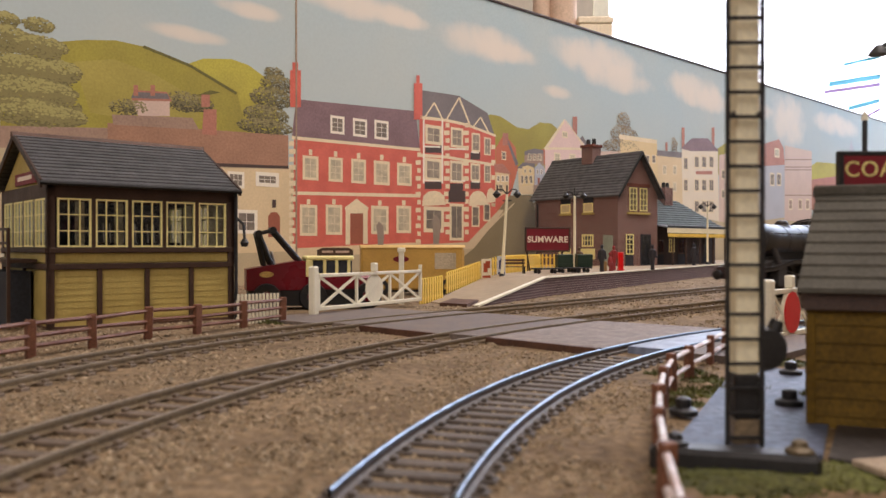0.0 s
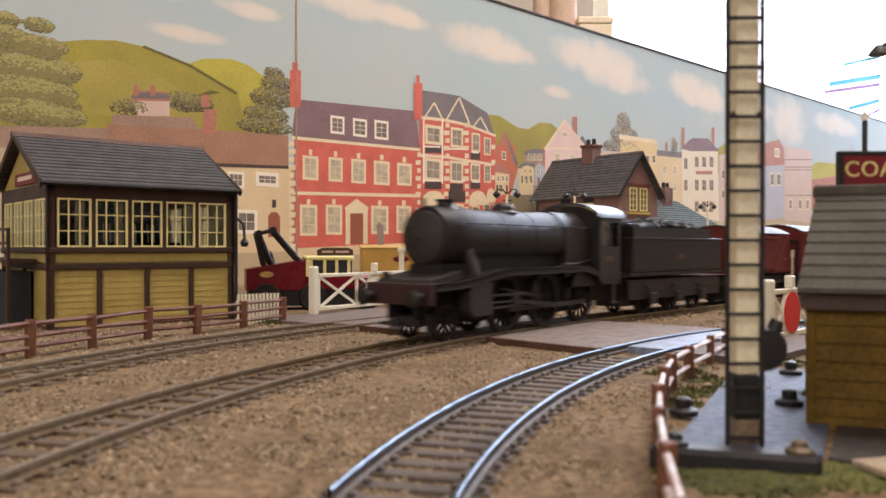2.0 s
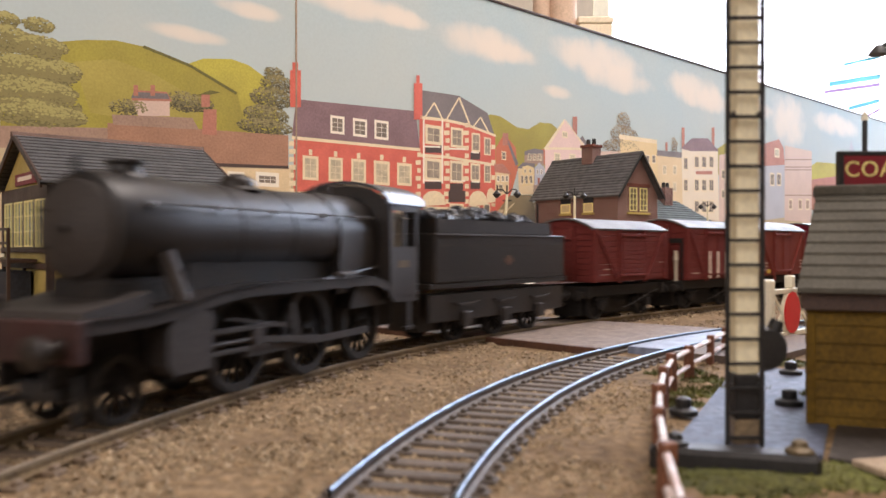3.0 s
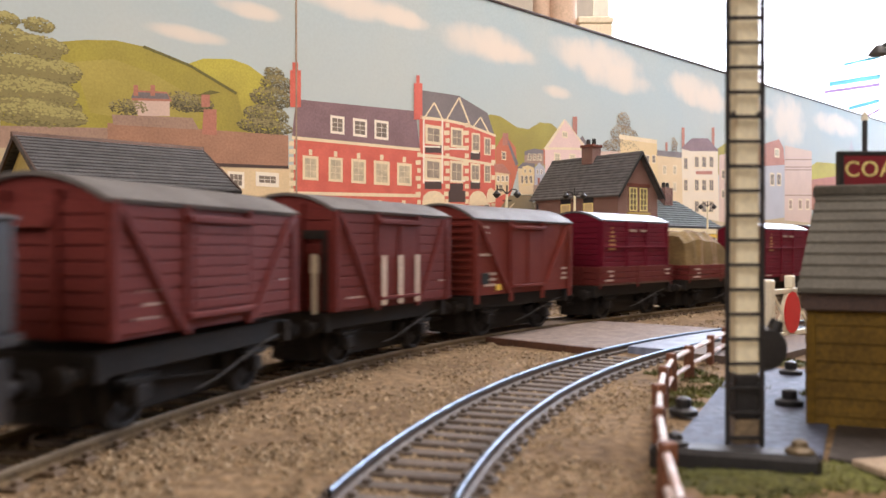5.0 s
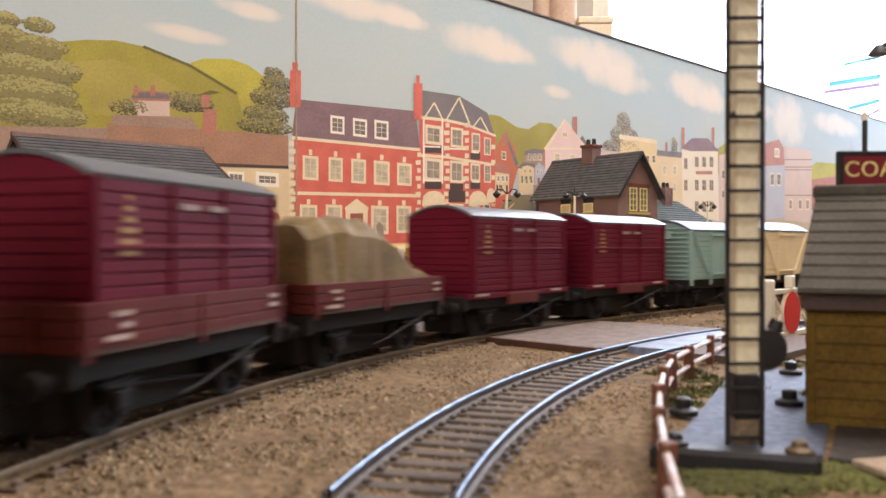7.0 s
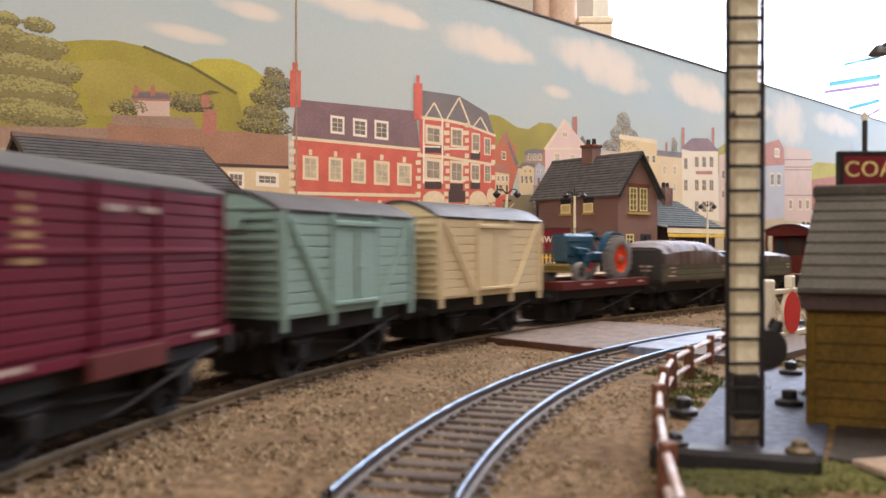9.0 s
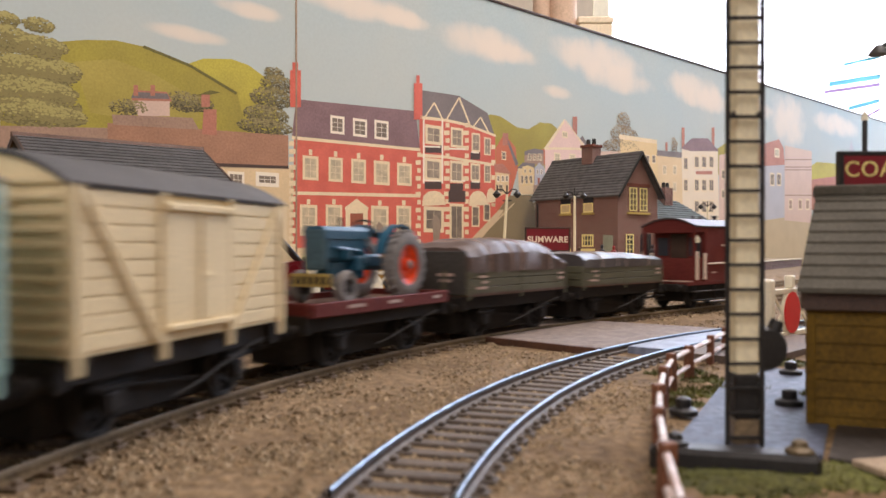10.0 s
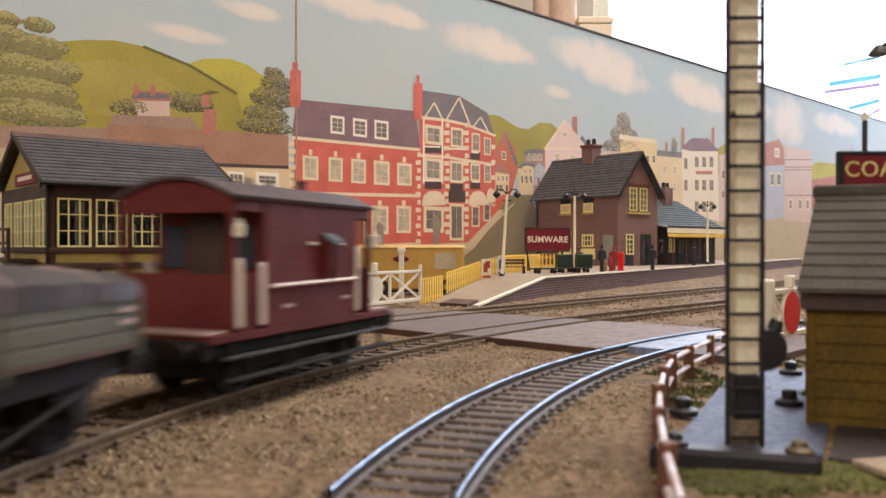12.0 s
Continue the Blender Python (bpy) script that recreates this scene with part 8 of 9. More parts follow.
    paint("painted_quoin", CREAM_INK, 5, [(-282.2, 105.2), (-276.3, 105.5), (-276.3, 100.6), (-282.2, 100.2)])
    paint("painted_quoin", CREAM_INK, 5, [(-113.1, 103.2), (-107.9, 103.4), (-107.9, 98.4), (-113.1, 98.1)])
    paint("painted_quoin", CREAM_INK, 5, [(-282.2, 97.5), (-273.7, 97.9), (-273.7, 92.9), (-282.2, 92.5)])
    paint("painted_quoin", CREAM_INK, 5, [(-115.6, 94.2), (-107.9, 94.6), (-107.9, 89.5), (-115.6, 89.2)])
    paint("painted_quoin", CREAM_INK, 5, [(-282.2, 89.7), (-276.3, 90.0), (-276.3, 85.1), (-282.2, 84.8)])
    paint("painted_quoin", CREAM_INK, 5, [(-113.1, 85.5), (-107.9, 85.7), (-107.9, 80.6), (-113.1, 80.4)])
    paint("painted_quoin", CREAM_INK, 5, [(-282.2, 82.0), (-273.7, 82.4), (-273.7, 77.4), (-282.2, 77.1)])
    paint("painted_quoin", CREAM_INK, 5, [(-115.6, 76.5), (-107.9, 76.8), (-107.9, 71.7), (-115.6, 71.5)])
    paint("painted_quoin", CREAM_INK, 5, [(-282.2, 74.3), (-276.3, 74.5), (-276.3, 69.5), (-282.2, 69.4)])
    paint("painted_quoin", CREAM_INK, 5, [(-113.1, 67.8), (-107.9, 67.9), (-107.9, 62.8), (-113.1, 62.7)])
    paint("painted_quoin", CREAM_INK, 5, [(-282.2, 66.6), (-273.7, 66.9), (-273.7, 61.9), (-282.2, 61.6)])
    paint("painted_quoin", CREAM_INK, 5, [(-115.6, 58.9), (-107.9, 59.0), (-107.9, 53.9), (-115.6, 53.8)])
    paint("painted_quoin", CREAM_INK, 5, [(-282.2, 58.9), (-276.3, 59.0), (-276.3, 54.0), (-282.2, 53.9)])
    paint("painted_quoin", CREAM_INK, 5, [(-113.1, 50.1), (-107.9, 50.1), (-107.9, 45.1), (-113.1, 45.0)])
    paint("painted_quoin", CREAM_INK, 5, [(-282.2, 51.2), (-273.7, 51.3), (-273.7, 46.3), (-282.2, 46.2)])
    paint("painted_quoin", CREAM_INK, 5, [(-115.6, 41.2), (-107.9, 41.3), (-107.9, 36.2), (-115.6, 36.2)])
    paint("painted_quoin", CREAM_INK, 5, [(-282.2, 43.5), (-276.3, 43.5), (-276.3, 38.5), (-282.2, 38.5)])
    paint("painted_quoin", CREAM_INK, 5, [(-282.2, 35.8), (-273.7, 35.8), (-273.7, 30.8), (-282.2, 30.8)])
    painted_window(-232.7, -214.8, 148.5, 166.9, 2, 3, 6, WHITE_INK, DARKGLASS_INK)
    painted_window(-203.8, -185.0, 148.3, 167.2, 2, 3, 6, WHITE_INK, DARKGLASS_INK)
    painted_window(-175.0, -155.3, 148.0, 168.5, 2, 3, 6, WHITE_INK, DARKGLASS_INK)
    painted_window(-266.4, -247.4, 99.4, 123.5, 2, 3, 6, CREAM_INK, GLASS_INK)
    paint("painted_keystone", CREAM_INK, 5, [(-259.0, 129.7), (-254.9, 130.0), (-254.9, 124.4), (-259.0, 124.1)])
    painted_window(-234.9, -217.0, 99.4, 124.2, 2, 3, 6, CREAM_INK, GLASS_INK)
    paint("painted_keystone", CREAM_INK, 5, [(-228.1, 130.5), (-223.9, 130.8), (-223.9, 125.1), (-228.1, 124.7)])
    painted_window(-206.0, -186.5, 99.3, 124.7, 2, 3, 6, CREAM_INK, GLASS_INK)
    paint("painted_keystone", CREAM_INK, 5, [(-198.6, 131.1), (-194.1, 131.5), (-194.1, 125.5), (-198.6, 125.2)])
    painted_window(-175.8, -153.7, 99.2, 125.1, 2, 3, 6, CREAM_INK, GLASS_INK)
    paint("painted_keystone", CREAM_INK, 5, [(-167.2, 131.8), (-162.4, 132.2), (-162.4, 126.1), (-167.2, 125.7)])
    painted_window(-143.2, -121.6, 100.2, 125.0, 2, 3, 6, CREAM_INK, GLASS_INK)
    paint("painted_keystone", CREAM_INK, 5, [(-134.9, 131.8), (-130.0, 132.2), (-130.0, 126.0), (-134.9, 125.6)])
    painted_window(-269.7, -248.8, 43.8, 74.8, 2, 3, 6, CREAM_INK, GLASS_INK)
    paint("painted_keystone", CREAM_INK, 5, [(-261.4, 80.1), (-257.3, 80.3), (-257.3, 75.2), (-261.4, 75.1)])
    painted_window(-238.4, -217.7, 45.2, 75.9, 2, 3, 6, CREAM_INK, GLASS_INK)
    paint("painted_keystone", CREAM_INK, 5, [(-230.3, 81.4), (-226.0, 81.5), (-226.0, 76.3), (-230.3, 76.2)])
    painted_window(-179.6, -155.3, 46.5, 76.8, 2, 3, 6, CREAM_INK, GLASS_INK)
    paint("painted_keystone", CREAM_INK, 5, [(-169.9, 82.6), (-165.2, 82.8), (-165.2, 77.3), (-169.9, 77.2)])
    painted_window(-144.0, -122.4, 48.1, 78.1, 2, 3, 6, CREAM_INK, GLASS_INK)
    paint("painted_keystone", CREAM_INK, 5, [(-135.8, 83.9), (-130.8, 84.1), (-130.8, 78.5), (-135.8, 78.4)])
    paint("painted_porch", CREAM_INK, 6, [(-214.8, 73.2), (-199.3, 83.2), (-182.7, 74.3), (-184.2, 70.7), (-184.2, 36.0), (-190.3, 36.0), (-190.3, 68.1), (-207.5, 67.6), (-207.5, 35.3), (-213.4, 35.3), (-213.4, 69.8)])
    paint("painted_door", BROWNDOOR_INK, 5, [(-206.8, 68.8), (-190.3, 69.3), (-190.3, 36.0), (-206.8, 35.9)])
    paint("painted_chimney", RED_WALL, 5, [(-280.9, 205.1), (-268.4, 207.0), (-268.4, 170.7), (-280.9, 169.2)])
    paint("painted_chimney", RED_WALL, 6, [(-278.3, 213.2), (-271.7, 214.2), (-271.7, 205.9), (-278.3, 204.9)])
    paint("painted_chimney", RED_WALL, 5, [(-118.2, 215.0), (-105.4, 216.8), (-105.4, 176.1), (-118.2, 174.7)])
    paint("painted_chimney", RED_WALL, 6, [(-114.8, 224.3), (-109.7, 225.0), (-109.7, 215.5), (-114.8, 214.8)])
    paint("painted_wall", RED_WALL, 3, [(-109.7, 180.0), (-67.1, 179.6), (-34.3, 178.4), (16.5, 169.8), (18.5, 69.2), (-29.5, 37.7), (-109.7, 34.9)])
    paint("painted_roof", GREY_ROOF, 4, [(-106.2, 209.0), (-46.6, 210.3), (2.2, 195.9), (16.5, 167.7), (-33.3, 177.2), (-67.1, 179.6), (-107.9, 179.0)])
    paint("painted_gable_edge", CREAM_INK, 5, [(-68.5, 180.1), (-48.1, 208.1), (-45.2, 208.5), (-65.7, 180.4)])
    paint("painted_gable_edge", CREAM_INK, 5, [(-48.1, 208.1), (-29.0, 176.3), (-26.1, 176.6), (-45.2, 208.5)])
    paint("painted_gable_edge", CREAM_INK, 5, [(-102.3, 179.6), (-88.3, 197.2), (-85.6, 197.6), (-99.7, 179.9)])
    paint("painted_gable_edge", CREAM_INK, 5, [(-88.3, 197.2), (-75.7, 180.6), (-73.0, 180.9), (-85.6, 197.6)])
    paint("painted_gable_edge", CREAM_INK, 5, [(-25.1, 175.3), (-11.3, 189.0), (-8.4, 189.3), (-22.2, 175.6)])
    paint("painted_gable_edge", CREAM_INK, 5, [(-11.3, 189.0), (4.7, 170.1), (7.8, 170.4), (-8.4, 189.3)])
    paint("painted_band", CREAM_INK, 5, [(-108.8, 137.6), (-67.1, 138.3), (-34.3, 136.9), (16.5, 135.1), (16.5, 132.3), (-34.3, 133.5), (-67.1, 135.1), (-108.8, 133.8)])
    paint("painted_band", CREAM_INK, 5, [(-108.8, 180.1), (-67.1, 180.9), (-33.3, 179.2), (17.5, 170.6), (17.5, 167.8), (-33.3, 175.8), (-67.1, 177.6), (-108.8, 176.3)])
    paint("painted_quoin", CREAM_INK, 5, [(-68.9, 176.1), (-62.5, 176.8), (-62.5, 171.5), (-68.9, 170.9)])
    paint("painted_quoin", CREAM_INK, 5, [(-37.1, 179.4), (-30.4, 180.1), (-30.4, 174.8), (-37.1, 174.1)])
    paint("painted_quoin", CREAM_INK, 5, [(-71.7, 167.0), (-62.5, 167.9), (-62.5, 162.7), (-71.7, 161.8)])
    paint("painted_quoin", CREAM_INK, 5, [(-40.0, 170.1), (-30.4, 171.1), (-30.4, 165.7), (-40.0, 164.8)])
    paint("painted_quoin", CREAM_INK, 5, [(9.3, 157.7), (16.5, 158.3), (16.5, 152.8), (9.3, 152.2)])
    paint("painted_quoin", CREAM_INK, 5, [(-68.9, 158.4), (-62.5, 159.0), (-62.5, 153.8), (-68.9, 153.2)])
    paint("painted_quoin", CREAM_INK, 5, [(-37.1, 161.4), (-30.4, 162.0), (-30.4, 156.6), (-37.1, 156.0)])
    paint("painted_quoin", CREAM_INK, 5, [(-71.7, 149.4), (-62.5, 150.2), (-62.5, 144.9), (-71.7, 144.2)])
    paint("painted_quoin", CREAM_INK, 5, [(-40.0, 152.1), (-30.4, 152.9), (-30.4, 147.6), (-40.0, 146.8)])
    paint("painted_quoin", CREAM_INK, 5, [(9.3, 139.1), (16.5, 139.6), (16.5, 134.0), (9.3, 133.5)])
    paint("painted_quoin", CREAM_INK, 5, [(-68.9, 140.8), (-62.5, 141.3), (-62.5, 136.1), (-68.9, 135.6)])
    paint("painted_quoin", CREAM_INK, 5, [(-37.1, 143.3), (-30.4, 143.9), (-30.4, 138.5), (-37.1, 138.0)])
    paint("painted_quoin", CREAM_INK, 5, [(-71.7, 131.8), (-62.5, 132.5), (-62.5, 127.2), (-71.7, 126.6)])
    paint("painted_quoin", CREAM_INK, 5, [(-40.0, 134.1), (-30.4, 134.8), (-30.4, 129.4), (-40.0, 128.8)])
    paint("painted_quoin", CREAM_INK, 5, [(9.3, 120.4), (16.5, 120.8), (16.5, 115.3), (9.3, 114.9)])
    paint("painted_quoin", CREAM_INK, 5, [(-68.9, 123.2), (-62.5, 123.6), (-62.5, 118.3), (-68.9, 117.9)])
    paint("painted_quoin", CREAM_INK, 5, [(-37.1, 125.3), (-30.4, 125.7), (-30.4, 120.3), (-37.1, 119.9)])
    paint("painted_quoin", CREAM_INK, 5, [(-71.7, 114.2), (-62.5, 114.7), (-62.5, 109.5), (-71.7, 109.0)])
    paint("painted_quoin", CREAM_INK, 5, [(-40.0, 116.1), (-30.4, 116.6), (-30.4, 111.3), (-40.0, 110.7)])
    paint("painted_quoin", CREAM_INK, 5, [(9.3, 101.7), (16.5, 102.1), (16.5, 96.5), (9.3, 96.2)])
    paint("painted_quoin", CREAM_INK, 5, [(-68.9, 105.5), (-62.5, 105.9), (-62.5, 100.6), (-68.9, 100.3)])
    paint("painted_quoin", CREAM_INK, 5, [(-37.1, 107.2), (-30.4, 107.6), (-30.4, 102.2), (-37.1, 101.9)])
    paint("painted_quoin", CREAM_INK, 5, [(-71.7, 96.6), (-62.5, 97.0), (-62.5, 91.8), (-71.7, 91.4)])
    paint("painted_quoin", CREAM_INK, 5, [(-40.0, 98.1), (-30.4, 98.5), (-30.4, 93.1), (-40.0, 92.7)])
    paint("painted_quoin", CREAM_INK, 5, [(9.3, 86.2), (16.5, 86.5), (16.5, 82.3), (9.3, 82.1)])
    paint("painted_quoin", CREAM_INK, 5, [(-68.9, 87.9), (-62.5, 88.1), (-62.5, 82.9), (-68.9, 82.7)])
    paint("painted_quoin", CREAM_INK, 5, [(-37.1, 89.2), (-30.4, 89.4), (-30.4, 84.1), (-37.1, 83.8)])
    paint("painted_quoin", CREAM_INK, 5, [(-71.7, 79.0), (-62.5, 79.3), (-62.5, 74.0), (-71.7, 73.8)])
    paint("painted_quoin", CREAM_INK, 5, [(-40.0, 80.0), (-30.4, 80.4), (-30.4, 75.0), (-40.0, 74.7)])
    paint("painted_quoin", CREAM_INK, 5, [(9.3, 86.2), (16.5, 86.5), (16.5, 82.3), (9.3, 82.1)])
    paint("painted_quoin", CREAM_INK, 5, [(-68.9, 70.2), (-62.5, 70.4), (-62.5, 65.2), (-68.9, 65.0)])
    paint("painted_quoin", CREAM_INK, 5, [(-37.1, 71.1), (-30.4, 71.3), (-30.4, 65.9), (-37.1, 65.8)])
    paint("painted_quoin", CREAM_INK, 5, [(-71.7, 61.4), (-62.5, 61.6), (-62.5, 56.3), (-71.7, 56.1)])
    paint("painted_quoin", CREAM_INK, 5, [(-40.0, 62.0), (-30.4, 62.2), (-30.4, 56.9), (-40.0, 56.7)])
    paint("painted_quoin", CREAM_INK, 5, [(9.3, 86.2), (16.5, 86.5), (16.5, 82.3), (9.3, 82.1)])
    paint("painted_quoin", CREAM_INK, 5, [(-68.9, 52.6), (-62.5, 52.7), (-62.5, 47.4), (-68.9, 47.4)])
    paint("painted_quoin", CREAM_INK, 5, [(-37.1, 53.1), (-30.4, 53.2), (-30.4, 47.8), (-37.1, 47.7)])
    painted_window(-101.0, -75.3, 149.4, 171.4, 2, 2, 6, CREAM_INK, SASH_INK)
    painted_window(-60.7, -40.0, 149.1, 172.4, 2, 2, 6, CREAM_INK, SASH_INK)
    painted_window(-25.6, -10.8, 146.8, 169.2, 2, 2, 6, CREAM_INK, SASH_INK)
    painted_window(-3.9, 8.3, 144.2, 165.8, 2, 2, 6, CREAM_INK, SASH_INK)
    painted_window(-101.9, -75.3, 107.8, 133.7, 2, 2, 6, CREAM_INK, SASH_INK)
    painted_window(-61.6, -40.0, 107.7, 133.5, 2, 2, 6, CREAM_INK, SASH_INK)
    painted_window(-27.5, -10.8, 111.3, 132.6, 2, 2, 6, CREAM_INK, SASH_INK)
    painted_window(-3.9, 8.3, 111.0, 133.0, 2, 2, 6, CREAM_INK, SASH_INK)
    paint("painted_panel", DARK_INK, 5, [(-101.0, 147.2), (-75.3, 149.4), (-75.3, 141.0), (-101.0, 138.9)])
    paint("painted_panel", DARK_INK, 5, [(-101.9, 106.3), (-75.3, 107.8), (-75.3, 99.3), (-101.9, 98.0)])
    paint("painted_panel", DARK_INK, 5, [(-27.5, 145.4), (-10.8, 146.8), (-10.8, 137.9), (-27.5, 136.7)])
    paint("painted_panel", DARK_INK, 5, [(-27.5, 110.4), (-10.8, 111.3), (-10.8, 102.5), (-27.5, 101.7)])
    paint("painted_panel", DARK_INK, 5, [(-61.6, 106.6), (-40.0, 107.7), (-40.0, 99.1), (-61.6, 98.0)])
    paint("painted_awning", CREAM_INK, 8, [(-106.2, 78.8), (-104.4, 89.6), (-97.1, 95.1), (-87.8, 96.8), (-78.4, 95.9), (-70.8, 91.1), (-68.9, 81.3)])
    paint("painted_awning", CREAM_INK, 8, [(-30.4, 81.4), (-28.9, 92.9), (-22.7, 98.5), (-14.8, 100.3), (-6.9, 99.3), (-0.4, 94.1), (1.2, 83.8)])
    paint("painted_awning", CREAM_INK, 8, [(0.2, 85.9), (1.0, 97.6), (4.2, 103.2), (8.3, 104.8), (12.4, 103.6), (15.7, 98.2), (16.5, 87.9)])
    paint("painted_shop_sign", DARK_INK, 6, [(-64.3, 97.9), (-36.2, 99.2), (-36.2, 85.9), (-64.3, 84.8)])
    painted_window(-103.6, -71.7, 49.3, 78.8, 2, 2, 6, CREAM_INK, DARKGLASS_INK)
    painted_window(-25.6, -11.8, 56.8, 82.2, 1, 2, 6, CREAM_INK, DARKGLASS_INK)
    painted_window(-4.9, 7.3, 64.0, 85.7, 1, 2, 6, CREAM_INK, DARKGLASS_INK)
    painted_window(-62.5, -39.1, 40.3, 83.5, 2, 1, 6, CREAM_INK, DARKGLASS_INK)
    paint("painted_pavement", TAN_LIGHT, 4, [(-191.8, 31.2), (-109.7, 35.5), (-31.4, 38.4), (22.7, 78.3), (33.2, 78.7), (-21.7, 31.0), (-109.7, 27.3), (-191.8, 24.1)])
    paint("painted_road", ROAD_INK, 3, [(-57.9, 11.3), (-21.7, 31.0), (41.7, 97.3), (85.6, 99.2), (99.4, 60.2), (108.6, 1.2)])
    paint("painted_house", ORANGE_WALL, 4, [(17.5, 154.6), (33.2, 174.2), (54.6, 157.7), (58.9, 130.9), (47.0, 101.8), (18.5, 74.0)])
    paint("painted_roof", GREY_ROOF, 5, [(33.2, 173.5), (41.7, 165.1), (60.0, 138.2), (54.6, 134.2), (38.5, 163.4)])
    paint("painted_chimney", TILE_INK, 5, [(30.0, 173.9), (40.6, 174.9), (40.6, 159.4), (30.0, 158.5)])
    painted_window(27.9, 36.3, 140.7, 151.3, 1, 2, 6, CREAM_INK, DARKGLASS_INK)
    paint("painted_house", RED_WALL, 5, [(15.4, 119.7), (31.1, 127.7), (45.9, 117.3), (44.9, 98.1), (17.5, 78.2)])
    painted_window(21.7, 31.1, 99.6, 111.1, 1, 2, 7, CREAM_INK, DARKGLASS_INK)
    paint("painted_house", CREAM_WALL, 3, [(58.9, 133.8), (91.3, 138.9), (91.3, 100.2), (61.1, 98.9)])
    paint("painted_roof", GREY_ROOF, 4, [(56.8, 132.2), (68.8, 140.2), (92.5, 140.4), (92.5, 133.1)])
    painted_window(64.4, 70.0, 112.9, 124.1, 1, 2, 5, CREAM_INK, DARKGLASS_INK)
    painted_window(73.3, 78.9, 113.4, 124.7, 1, 2, 5, CREAM_INK, DARKGLASS_INK)
    painted_window(82.3, 87.9, 113.9, 125.2, 1, 2, 5, CREAM_INK, DARKGLASS_INK)
    paint("painted_house", STONE_INK, 3, [(89.0, 132.9), (111.0, 140.3), (111.0, 97.4), (89.0, 96.4)])
    paint("painted_house", ORANGE_WALL, 3, [(74.4, 155.1), (113.3, 161.2), (113.3, 140.4), (74.4, 139.2)])
    painted_window(78.9, 84.5, 144.2, 152.5, 1, 2, 5, CREAM_INK, DARKGLASS_INK)
    painted_window(89.0, 94.8, 145.0, 153.3, 1, 2, 5, CREAM_INK, DARKGLASS_INK)
    painted_window(99.4, 105.1, 145.8, 154.1, 1, 2, 5, CREAM_INK, DARKGLASS_INK)
    paint("painted_house", PINK_WALL, 4, [(113.3, 162.7), (154.3, 204.1), (202.8, 173.3), (234.9, 172.9), (234.9, 106.5), (113.3, 98.9)])
    paint("painted_gable_edge", CREAM_INK, 5, [(111.0, 161.7), (154.3, 204.9), (154.3, 199.6), (115.7, 159.9)])
    paint("painted_gable_edge", CREAM_INK, 5, [(154.3, 204.9), (205.4, 168.8), (205.4, 163.3), (159.3, 203.1)])
    paint("painted_band", CREAM_INK, 5, [(112.1, 163.3), (205.4, 170.4), (205.4, 167.3), (112.1, 160.3)])
    painted_window(149.4, 161.8, 179.7, 188.4, 2, 1, 6, CREAM_INK, GLASS_INK)
    painted_window(132.3, 145.7, 145.7, 158.3, 2, 2, 6, CREAM_INK, GLASS_INK)
    painted_window(165.5, 179.4, 150.4, 159.4, 2, 2, 6, CREAM_INK, GLASS_INK)
    paint("painted_chimney", TILE_INK, 3, [(173.1, 210.0), (183.3, 211.1), (183.3, 181.7), (173.1, 180.8)])
    paint("painted_roof", GREY_ROOF, 3, [(182.0, 173.9), (194.9, 186.7), (213.3, 171.1)])
    paint("painted_house", CREAMYEL_WALL, 3, [(287.1, 193.8), (387.1, 194.4), (396.9, 100.5), (287.1, 96.5)])
    paint("painted_cornice", CREAM_INK, 4, [(284.2, 196.8), (387.1, 197.9), (387.1, 191.8), (284.2, 190.2)])
    paint("painted_house", PINKWHITE_INK, 3, [(234.9, 168.1), (287.1, 172.3), (287.1, 145.9), (234.9, 142.5)])
    painted_window(355.1, 366.1, 159.8, 172.7, 1, 2, 5, CREAM_INK, DARKGLASS_INK)
    painted_window(372.5, 383.8, 161.0, 174.1, 1, 2, 5, CREAM_INK, DARKGLASS_INK)
    paint("painted_house", CREAM_WALL, 3, [(387.1, 177.0), (461.6, 179.2), (465.2, 94.0), (392.0, 96.0)])
    paint("painted_roof", GREY_ROOF, 4, [(387.1, 182.2), (461.6, 184.7), (461.6, 175.6), (387.1, 173.5)])
    painted_window(403.5, 415.2, 145.5, 160.6, 1, 2, 5, CREAM_INK, GLASS_INK)
    painted_window(403.5, 415.2, 118.9, 134.2, 1, 2, 5, CREAM_INK, GLASS_INK)
    painted_window(433.8, 445.9, 147.4, 162.8, 1, 2, 5, CREAM_INK, GLASS_INK)
    painted_window(433.8, 445.9, 120.4, 135.9, 1, 2, 5, CREAM_INK, GLASS_INK)
    paint("painted_house", WHITE_WALL, 3, [(461.6, 191.9), (490.3, 190.7), (581.7, 198.2), (585.7, 76.6), (465.2, 84.9)])
    paint("painted_roof", PURPLE_ROOF, 4, [(458.1, 190.7), (493.9, 210.4), (546.4, 215.2), (585.7, 196.6), (490.3, 188.8)])
    painted_window(501.3, 518.0, 162.1, 183.2, 2, 2, 5, CREAM_INK, DARKGLASS_INK)
    painted_window(501.3, 518.0, 123.7, 145.2, 2, 2, 5, CREAM_INK, DARKGLASS_INK)
    painted_window(501.3, 518.0, 88.2, 110.0, 2, 2, 5, CREAM_INK, DARKGLASS_INK)
    painted_window(525.5, 542.6, 163.7, 185.1, 2, 2, 5, CREAM_INK, DARKGLASS_INK)
    painted_window(525.5, 542.6, 124.9, 146.6, 2, 2, 5, CREAM_INK, DARKGLASS_INK)
    painted_window(525.5, 542.6, 88.9, 110.9, 2, 2, 5, CREAM_INK, DARKGLASS_INK)
